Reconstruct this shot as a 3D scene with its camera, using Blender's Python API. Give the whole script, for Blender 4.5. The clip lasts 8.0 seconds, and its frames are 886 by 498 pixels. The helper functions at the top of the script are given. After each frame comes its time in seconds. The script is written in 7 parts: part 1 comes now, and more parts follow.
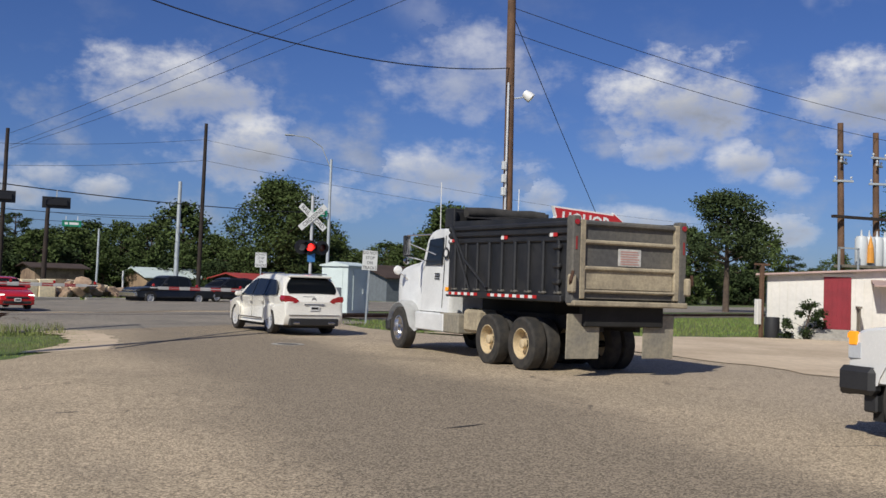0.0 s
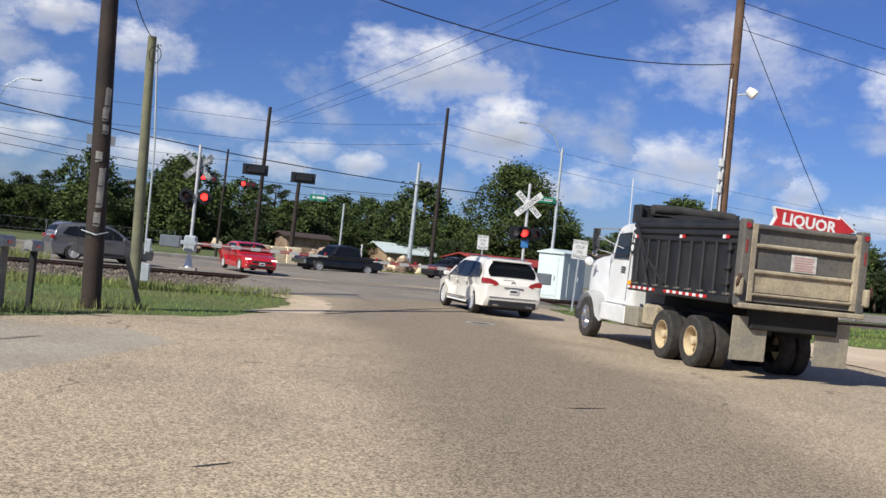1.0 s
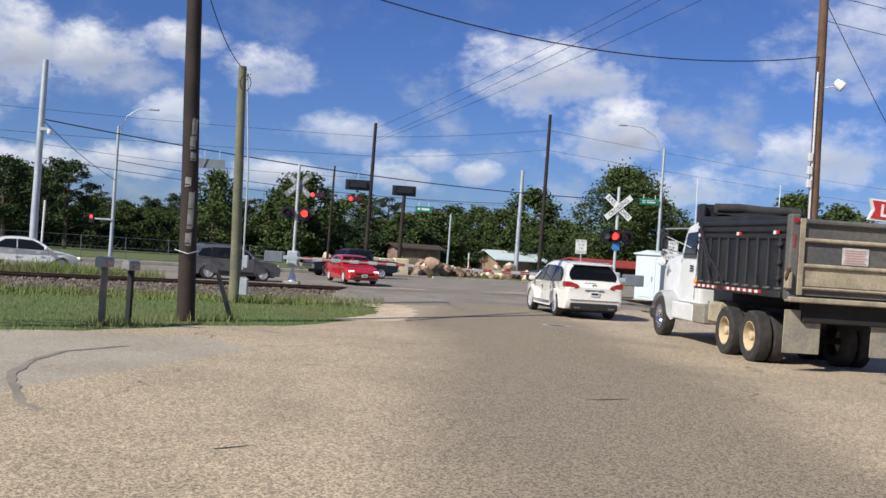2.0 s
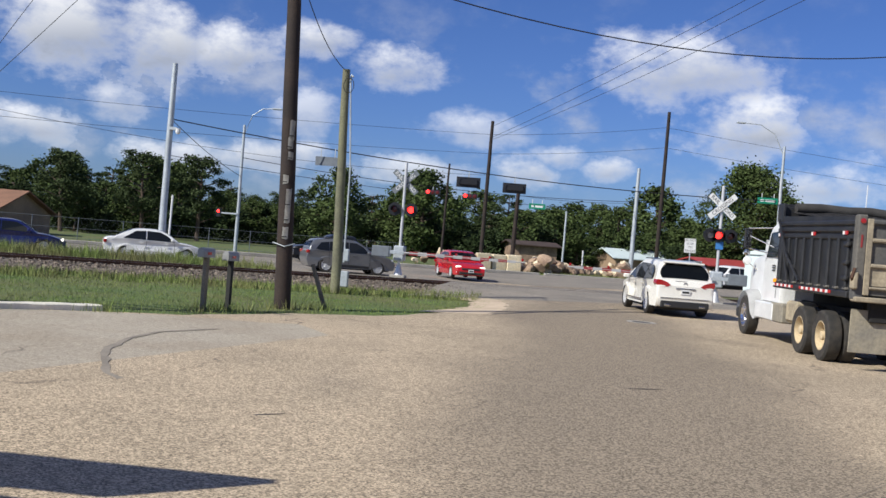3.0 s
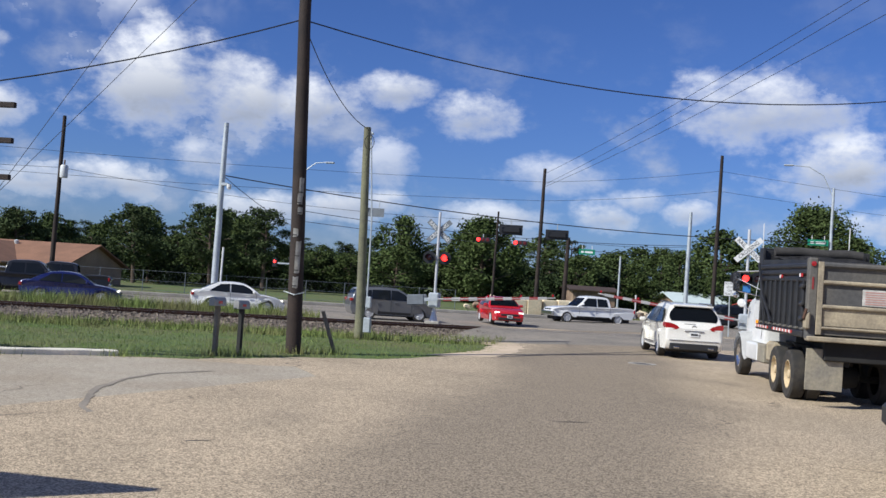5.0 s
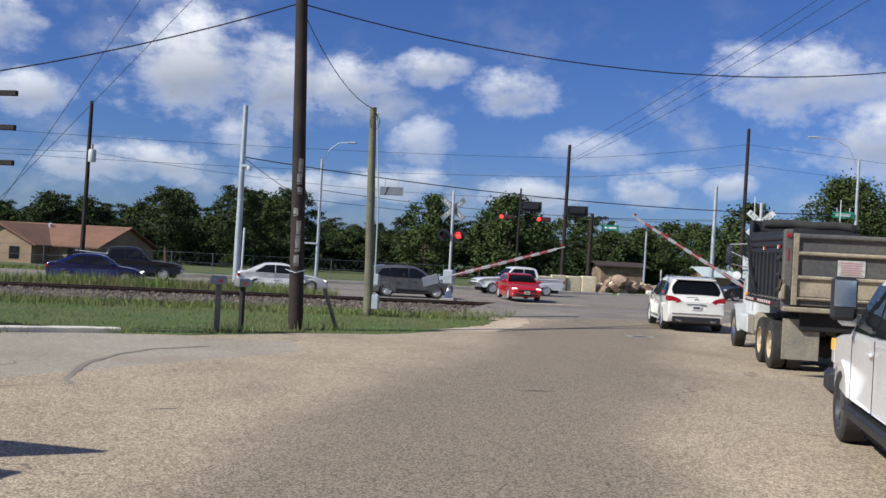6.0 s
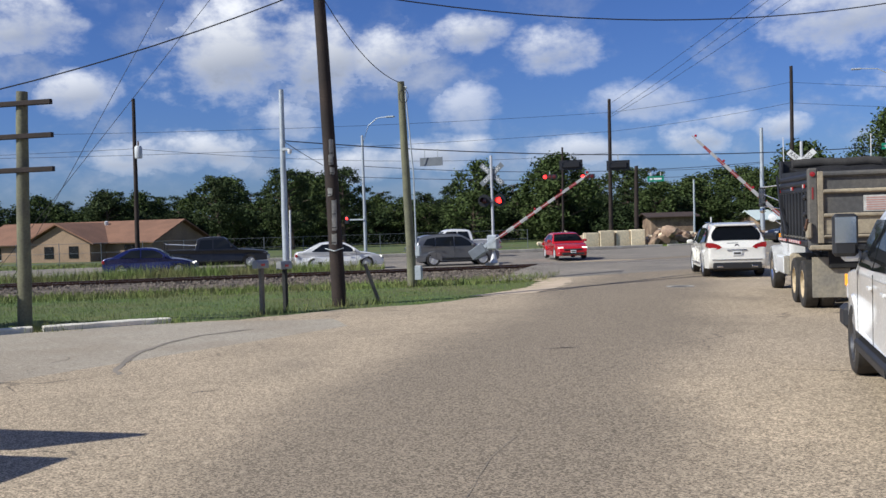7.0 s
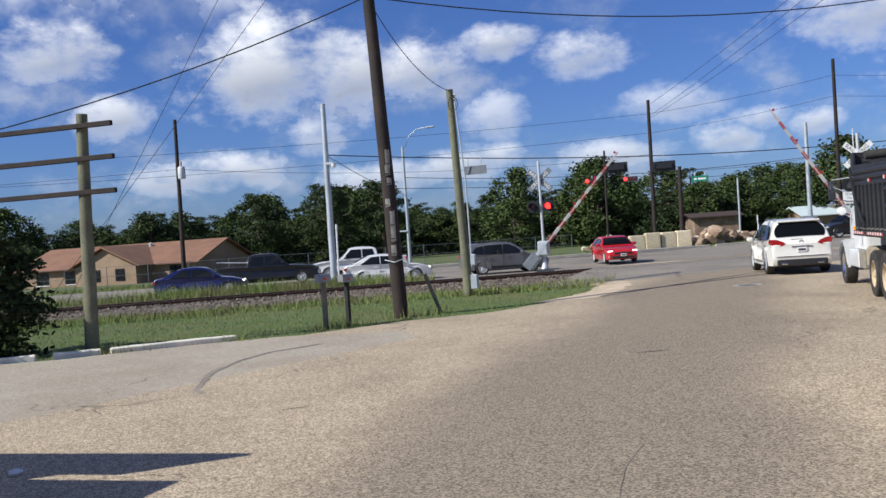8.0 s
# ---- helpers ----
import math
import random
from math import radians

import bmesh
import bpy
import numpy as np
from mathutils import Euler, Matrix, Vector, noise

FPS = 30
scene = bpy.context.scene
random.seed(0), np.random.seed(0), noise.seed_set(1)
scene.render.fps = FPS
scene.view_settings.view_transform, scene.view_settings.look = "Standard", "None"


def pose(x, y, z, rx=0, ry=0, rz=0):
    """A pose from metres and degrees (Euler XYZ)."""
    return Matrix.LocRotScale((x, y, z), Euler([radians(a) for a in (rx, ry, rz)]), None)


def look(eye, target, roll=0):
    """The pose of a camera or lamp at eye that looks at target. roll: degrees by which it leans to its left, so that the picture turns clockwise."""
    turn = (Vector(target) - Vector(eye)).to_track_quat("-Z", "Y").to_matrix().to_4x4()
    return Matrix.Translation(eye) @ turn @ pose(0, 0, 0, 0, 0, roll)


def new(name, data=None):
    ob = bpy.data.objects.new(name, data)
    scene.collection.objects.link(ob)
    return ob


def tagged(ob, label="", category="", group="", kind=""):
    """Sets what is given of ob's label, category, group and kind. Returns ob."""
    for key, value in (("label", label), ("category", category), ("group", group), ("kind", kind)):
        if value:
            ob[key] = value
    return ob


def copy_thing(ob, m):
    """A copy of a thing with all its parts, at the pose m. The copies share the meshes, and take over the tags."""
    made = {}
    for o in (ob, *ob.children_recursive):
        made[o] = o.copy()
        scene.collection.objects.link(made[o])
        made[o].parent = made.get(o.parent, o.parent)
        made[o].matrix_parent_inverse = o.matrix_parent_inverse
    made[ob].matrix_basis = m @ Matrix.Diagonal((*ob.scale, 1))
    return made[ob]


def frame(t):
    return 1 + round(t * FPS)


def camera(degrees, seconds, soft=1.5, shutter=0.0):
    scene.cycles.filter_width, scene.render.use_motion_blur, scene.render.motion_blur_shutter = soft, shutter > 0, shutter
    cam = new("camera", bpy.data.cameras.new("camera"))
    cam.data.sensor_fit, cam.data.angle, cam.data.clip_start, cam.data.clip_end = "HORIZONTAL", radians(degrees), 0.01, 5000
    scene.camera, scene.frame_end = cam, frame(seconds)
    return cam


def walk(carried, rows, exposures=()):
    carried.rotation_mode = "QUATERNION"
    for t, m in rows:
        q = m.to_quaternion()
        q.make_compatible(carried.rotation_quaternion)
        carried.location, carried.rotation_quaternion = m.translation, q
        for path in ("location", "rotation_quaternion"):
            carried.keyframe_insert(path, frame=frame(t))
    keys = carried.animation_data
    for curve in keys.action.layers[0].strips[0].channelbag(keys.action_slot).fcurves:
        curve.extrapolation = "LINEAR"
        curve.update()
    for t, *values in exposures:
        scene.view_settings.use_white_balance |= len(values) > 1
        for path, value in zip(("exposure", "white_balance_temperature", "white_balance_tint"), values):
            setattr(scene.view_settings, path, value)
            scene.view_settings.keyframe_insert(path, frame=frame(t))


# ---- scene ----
cam = camera(48.5, 8.0, soft=1.5)
PATH = [
    (0, (0.35, -0.143, 1.621), (1.111, 1.705, 1.697), 1.9),
    (0.5, (0.706, -0.983, 1.722), (1.226, 0.947, 1.792), 4.6),
    (1, (1.236, -1.639, 1.736), (1.528, 0.339, 1.75), 5.9),
    (1.5, (1.859, -2.268, 1.783), (2.068, -0.279, 1.81), 4.2),
    (2, (2.373, -2.815, 1.82), (2.419, -0.816, 1.829), 3.8),
    (2.2, (2.595, -3.009, 1.832), (2.589, -1.009, 1.853), 4.2),
    (3.3, (3.873, -4.043, 1.902), (3.634, -2.057, 1.877), 4.5),
    (3.5, (4.124, -4.188, 1.936), (3.912, -2.2, 1.907), 5.1),
    (4, (4.728, -4.532, 1.989), (4.461, -2.552, 1.885), 5.9),
    (4.5, (5.293, -4.857, 2.007), (4.957, -2.886, 2.076), 5.5),
    (5, (5.766, -5.017, 2.027), (5.391, -3.053, 2.094), 3.8),
    (5.2, (6.005, -5.145, 2.052), (5.582, -3.191, 2.051), 3.5),
    (6.3, (7.341, -5.425, 2.048), (6.871, -3.482, 2.071), 2.7),
    (6.5, (7.524, -5.538, 2.072), (7.007, -3.606, 2.059), 1.4),
    (7, (7.656, -5.638, 2.097), (7.1, -3.718, 2.046), -1.7),
    (7.5, (7.232, -5.494, 2.032), (6.677, -3.573, 2.024), -3.2),
    (8, (6.837, -5.502, 2.07), (6.215, -3.601, 2.043), -3.9),
]
walk(cam, [(t, look(eye, target, roll)) for t, eye, target, roll in PATH],
     exposures=((0, -0.38, 6380, 10), (0.5, -0.25, 6370, 10), (1.0, 0.02, 6360, 10), (1.5, 0.02, 6340, 10), (3.5, 0.04, 6180, 10), (4.5, 0.03, 6080, 10), (5.0, 0.01, 6020, 10), (6.5, -0.14, 6020, 10), (7.0, -0.08, 6020, 10), (8.0, 0.04, 6040, 10)))

# ---- world, sun ----
SUN_EL, SUN_AZ = 38.0, 230.0       # degrees; azimuth clockwise from +y
sun_dir = Vector((math.sin(radians(SUN_AZ)) * math.cos(radians(SUN_EL)), math.cos(radians(SUN_AZ)) * math.cos(radians(SUN_EL)), math.sin(radians(SUN_EL))))
sun = new("sun", bpy.data.lights.new("sun", "SUN"))
sun.data.energy, sun.data.angle, sun.data.color = 5.4, radians(0.55), (1.0, 0.955, 0.85)
sun.matrix_basis = look(sun_dir * 50, (0, 0, 0))

world = bpy.data.worlds.new("world")
scene.world = world
world.use_nodes = True


class Nodes:
    """Short hand for building a node tree."""

    def __init__(self, tree, clear=True):
        self.tree = tree
        if clear:
            tree.nodes.clear()

    def add(self, kind, **values):
        n = self.tree.nodes.new(kind)
        for k, v in values.items():
            n.inputs[k.replace("_", " ")].default_value = v
        return n

    def link(self, a, b):
        self.tree.links.new(a, b)

    def put(self, value, socket):
        if isinstance(value, bpy.types.NodeSocket):
            self.link(value, socket)
        else:
            socket.default_value = value

    def math(self, op, a, b=0.0, clamp=False):
        n = self.tree.nodes.new("ShaderNodeMath")
        n.operation, n.use_clamp = op, clamp
        self.put(a, n.inputs[0])
        self.put(b, n.inputs[1])
        return n.outputs[0]

    def noise(self, vector, scale, detail=4.0, rough=0.55):
        n = self.add("ShaderNodeTexNoise", Scale=scale, Detail=detail, Roughness=rough)
        self.link(vector, n.inputs["Vector"])
        return n.outputs["Fac"]

    def ramp(self, value, lo, hi, a=0.0, b=1.0):
        n = self.tree.nodes.new("ShaderNodeMapRange")
        n.interpolation_type = "SMOOTHSTEP"
        self.link(value, n.inputs[0])
        for i, v in enumerate((lo, hi, a, b)):
            n.inputs[i + 1].default_value = v
        return n.outputs[0]

    def mix(self, fac, a, b, blend="MIX"):
        n = self.tree.nodes.new("ShaderNodeMix")
        n.data_type, n.blend_type = "RGBA", blend
        self.put(fac, n.inputs[0])
        self.put(a, n.inputs[6])
        self.put(b, n.inputs[7])
        return n.outputs[2]


# Cumulus clouds: azimuth, elevation, half width, half height (degrees), density
CLOUDS = [
    (-27.5, 10.2, 5.0, 3.2, 1.0), (-23.5, 9.6, 3.4, 2.9, 1.0), (-18.9, 9.7, 3.1, 1.9, 0.95), (-14.1, 10.9, 2.2, 1.1, 0.9),
    (-9.6, 9.7, 2.8, 1.4, 0.9), (-14.7, 6.6, 2.0, 1.5, 0.6), (-24.9, 6.2, 1.8, 1.3, 0.75), (-36.7, 7.7, 2.3, 1.4, 0.85),
    (-38.7, 11.3, 3.0, 1.9, 0.9), (6.5, 10.7, 4.8, 2.2, 0.85), (-1.6, 4.4, 1.8, 1.1, 0.9), (2.9, 4.8, 1.5, 0.9, 0.8),
    (-16.1, 4.2, 3.2, 1.1, 0.85), (10.3, 7.5, 3.6, 2.2, 1.0), (35.6, 10.9, 4.3, 2.6, 1.0), (45.2, 10.9, 3.8, 2.3, 1.0),
    (39.1, 7.5, 1.8, 1.3, 0.85), (41.5, 6.4, 1.5, 0.9, 0.8), (21.5, 6.8, 4.8, 1.7, 0.8), (23.9, 12.3, 4.5, 2.6, 0.55),
    (40.4, 3.9, 2.6, 1.1, 0.8), (27.8, 5.5, 1.5, 0.9, 0.8), (0.2, 5.3, 1.9, 0.7, 0.7), (34.8, 8.3, 2.2, 1.1, 0.85),
    (-31.0, 4.4, 4.6, 1.2, 0.85), (-8.0, 4.0, 3.6, 0.9, 0.75), (14.5, 4.6, 3.4, 1.1, 0.8), (-4.5, 6.6, 3.6, 1.0, 0.6), (-21.0, 3.6, 4.0, 1.0, 0.8), (33.0, 4.2, 3.5, 0.9, 0.7),
]


def build_sky():
    n = Nodes(world.node_tree)
    out = n.add("ShaderNodeOutputWorld")
    bg = n.add("ShaderNodeBackground", Strength=0.066)
    n.link(bg.outputs[0], out.inputs[0])
    sky = n.tree.nodes.new("ShaderNodeTexSky")
    sky.sky_type, sky.sun_disc = "NISHITA", False
    sky.sun_elevation, sky.sun_rotation = radians(SUN_EL), radians(SUN_AZ)
    sky.air_density, sky.dust_density, sky.ozone_density = 1.0, 0.4, 2.5
    coord = n.tree.nodes.new("ShaderNodeTexCoord").outputs["Generated"]
    xyz = n.tree.nodes.new("ShaderNodeSeparateXYZ")
    n.link(coord, xyz.inputs[0])
    x, y, z = xyz.outputs
    az = n.math("MULTIPLY", n.math("ARCTAN2", x, y), 57.2958)
    el = n.math("MULTIPLY", n.math("ARCSINE", z), 57.2958)
    flat = n.tree.nodes.new("ShaderNodeCombineXYZ")
    n.link(az, flat.inputs[0])
    n.link(n.math("MULTIPLY", el, 1.5), flat.inputs[1])
    puff = n.noise(flat.outputs[0], 0.30, 7.0, 0.6)
    fine = n.noise(flat.outputs[0], 1.1, 5.0, 0.6)
    wob = n.math("ADD", n.math("MULTIPLY", n.math("SUBTRACT", puff, 0.5), 4.6), n.math("MULTIPLY", n.math("SUBTRACT", fine, 0.5), 0.8))
    total, under = 0.0, 0.0
    for a, e, w, h, d in CLOUDS:
        da = n.math("MULTIPLY", n.math("SUBTRACT", az, a), 1 / w)
        de = n.math("MULTIPLY", n.math("SUBTRACT", el, e), 1 / h)
        r2 = n.math("ADD", n.math("MULTIPLY", da, da), n.math("MULTIPLY", de, de))
        m = n.math("MULTIPLY", n.ramp(n.math("ADD", n.math("SUBTRACT", 1.0, r2), wob), -0.5, 1.6), d)
        low = n.math("MULTIPLY", m, n.math("MULTIPLY", n.math("ADD", n.math("SUBTRACT", 0.66, de), n.math("MULTIPLY", da, 0.3)), 0.95, True))
        total = n.math("MAXIMUM", total, m)
        under = n.math("MAXIMUM", under, low)
    # thin grey veils between the heaps
    veil = n.math("MULTIPLY", n.ramp(n.noise(flat.outputs[0], 0.13, 6.0, 0.6), 0.49, 0.71), n.math("MULTIPLY", n.ramp(el, 1.0, 3.5), n.ramp(el, 8.0, 15.0, 0.62, 0.1)))
    under = n.math("MAXIMUM", under, n.math("MULTIPLY", n.math("GREATER_THAN", veil, total), 0.6))
    total = n.math("MAXIMUM", total, veil)
    # the sky away from the street carries scattered clouds of the same kind
    loose = n.ramp(n.noise(coord, 3.2, 6.0, 0.55), 0.54, 0.66)
    aside = n.ramp(n.math("ADD", n.math("ABSOLUTE", az), n.math("MULTIPLY", el, 3.0)), 62.0, 80.0)
    above = n.ramp(el, 3.0, 9.0)
    total = n.math("MAXIMUM", total, n.math("MULTIPLY", n.math("MULTIPLY", loose, aside), above))
    shade = n.math("SUBTRACT", 1.0, n.math("ADD", n.math("MULTIPLY", under, 0.9), n.math("MULTIPLY", n.math("SUBTRACT", 0.6, puff, True), 0.9)), True)
    bright = n.mix(shade, (4.4, 5.0, 6.4, 1), (16.5, 16.2, 15.9, 1))
    n.link(n.mix(total, n.mix(1.0, sky.outputs[0], (0.60, 0.80, 1.36, 1), "MULTIPLY"), bright), bg.inputs[0])


build_sky()


# ---- materials ----
def mat(name, col, rough=0.6, metal=0.0, var=0.25, scale=2.0, fine=30.0, bump=0.15, depth=0.01, col2=None, spot=0.5, coat=0.0, spec=0.5, emit=None, rand=0.0, island=0.0):
    """A surface with colour that varies at two scales, grain and fine relief."""
    m = bpy.data.materials.new(name)
    m.use_nodes = True
    n = Nodes(m.node_tree)
    out = n.add("ShaderNodeOutputMaterial")
    b = n.add("ShaderNodeBsdfPrincipled", Roughness=rough, Metallic=metal)
    b.inputs["Specular IOR Level"].default_value = spec
    b.inputs["Coat Weight"].default_value = coat
    b.inputs["Coat Roughness"].default_value = 0.06
    n.link(b.outputs[0], out.inputs[0])
    coord = n.tree.nodes.new("ShaderNodeTexCoord").outputs["Object"]
    big = n.noise(coord, scale, 4.0)
    small = n.noise(coord, fine, 5.0, 0.65)
    a = (*col, 1)
    c = (*(col2 or tuple(v * (1 - var) for v in col)), 1)
    base = n.mix(n.ramp(big, spot - 0.2, spot + 0.2), a, c)
    grain = n.mix(n.ramp(small, 0.3, 0.7), (1 - var * 0.6,) * 3 + (1,), (1 + var * 0.35,) * 3 + (1,))
    base = n.mix(1.0, base, grain, "MULTIPLY")
    if rand or island:
        src = n.tree.nodes.new("ShaderNodeObjectInfo").outputs["Random"] if rand else n.tree.nodes.new("ShaderNodeNewGeometry").outputs["Random Per Island"]
        k = max(rand, island)
        g = n.math("ADD", 1 - k, n.math("MULTIPLY", src, 2 * k))
        comb = n.tree.nodes.new("ShaderNodeCombineColor")
        for i in range(3):
            n.link(g, comb.inputs[i])
        base = n.mix(1.0, base, comb.outputs[0], "MULTIPLY")
    n.link(base, b.inputs["Base Color"])
    n.link(n.math("ADD", rough - 0.08, n.math("MULTIPLY", small, 0.16), True), b.inputs["Roughness"])
    if bump:
        bp = n.add("ShaderNodeBump", Strength=bump, Distance=depth)
        n.link(small, bp.inputs["Height"])
        n.link(bp.outputs[0], b.inputs["Normal"])
    if emit:
        b.inputs["Emission Color"].default_value, b.inputs["Emission Strength"].default_value = (*emit[:3], 1), emit[3]
    return m


def road_mat(name, col, col2, crack=0.5, chip=0.5, lane=None):
    """Worn paving: aggregate, patches, cracks, and a darker wheel-worn band where lane is given (centre x, half width)."""
    m = mat(name, col, 0.9, var=0.25, scale=0.35, fine=9.0, bump=0.0, col2=col2, spec=0.25)
    n = Nodes(m.node_tree, False)
    b = next(x for x in n.tree.nodes if x.type == "BSDF_PRINCIPLED")
    coord = next(x for x in n.tree.nodes if x.type == "TEX_COORD").outputs["Object"]
    base = b.inputs["Base Color"].links[0].from_socket
    vor = n.add("ShaderNodeTexVoronoi", Scale=62.0)
    n.link(coord, vor.inputs["Vector"])
    stones = n.tree.nodes.new("ShaderNodeSeparateColor")
    n.link(vor.outputs["Color"], stones.inputs[0])
    tone = n.ramp(stones.outputs[0], 0.0, 1.0, 1 - chip * 0.8, 1 + chip * 0.65)
    comb = n.tree.nodes.new("ShaderNodeCombineColor")
    for i in range(3):
        n.link(tone, comb.inputs[i])
    # long cracks
    warp = n.tree.nodes.new("ShaderNodeVectorMath")
    warp.operation = "MULTIPLY_ADD"
    nz = n.add("ShaderNodeTexNoise", Scale=0.9, Detail=5.0)
    n.link(coord, nz.inputs["Vector"])
    n.link(nz.outputs["Color"], warp.inputs[0])
    warp.inputs[1].default_value = (1.6, 1.6, 0)
    n.link(coord, warp.inputs[2])
    cr = n.add("ShaderNodeTexVoronoi", Scale=0.2)
    cr.feature = "DISTANCE_TO_EDGE"
    n.link(warp.outputs[0], cr.inputs["Vector"])
    line = n.math("MULTIPLY", n.ramp(cr.outputs["Distance"], 0.0, 0.006, 1.0, 0.0), crack)
    line = n.math("MULTIPLY", line, n.ramp(n.noise(coord, 0.4), 0.45, 0.6))
    base = n.mix(line, base, (0.05, 0.045, 0.04, 1))
    stain = n.ramp(n.noise(coord, 0.16, 6.0, 0.6), 0.52, 0.72)
    base = n.mix(n.math("MULTIPLY", stain, 0.35), base, (0.12, 0.105, 0.09, 1))
    if lane:
        xyz = n.tree.nodes.new("ShaderNodeSeparateXYZ")
        n.link(coord, xyz.inputs[0])
        wob = n.math("MULTIPLY", n.math("SUBTRACT", n.noise(coord, 0.12, 5.0), 0.5), 5.0)
        off = n.math("ABSOLUTE", n.math("SUBTRACT", n.math("ADD", xyz.outputs[0], wob), lane[0]))
        base = n.mix(n.math("MULTIPLY", n.ramp(off, lane[1] * 0.5, lane[1] * 1.3, 1.0, 0.0), 0.85), base, (*lane[2], 1))
        dust = n.ramp(n.math("ADD", xyz.outputs[0], n.math("MULTIPLY", wob, 0.8)), 7.4, 13.5)
        base = n.mix(n.math("MULTIPLY", dust, 0.6), base, (0.42, 0.34, 0.25, 1))
    base = n.mix(1.0, base, comb.outputs[0], "MULTIPLY")
    n.link(base, b.inputs["Base Color"])
    bp = n.add("ShaderNodeBump", Strength=0.5, Distance=0.006)
    n.link(stones.outputs[1], bp.inputs["Height"])
    n.link(bp.outputs[0], b.inputs["Normal"])
    return m


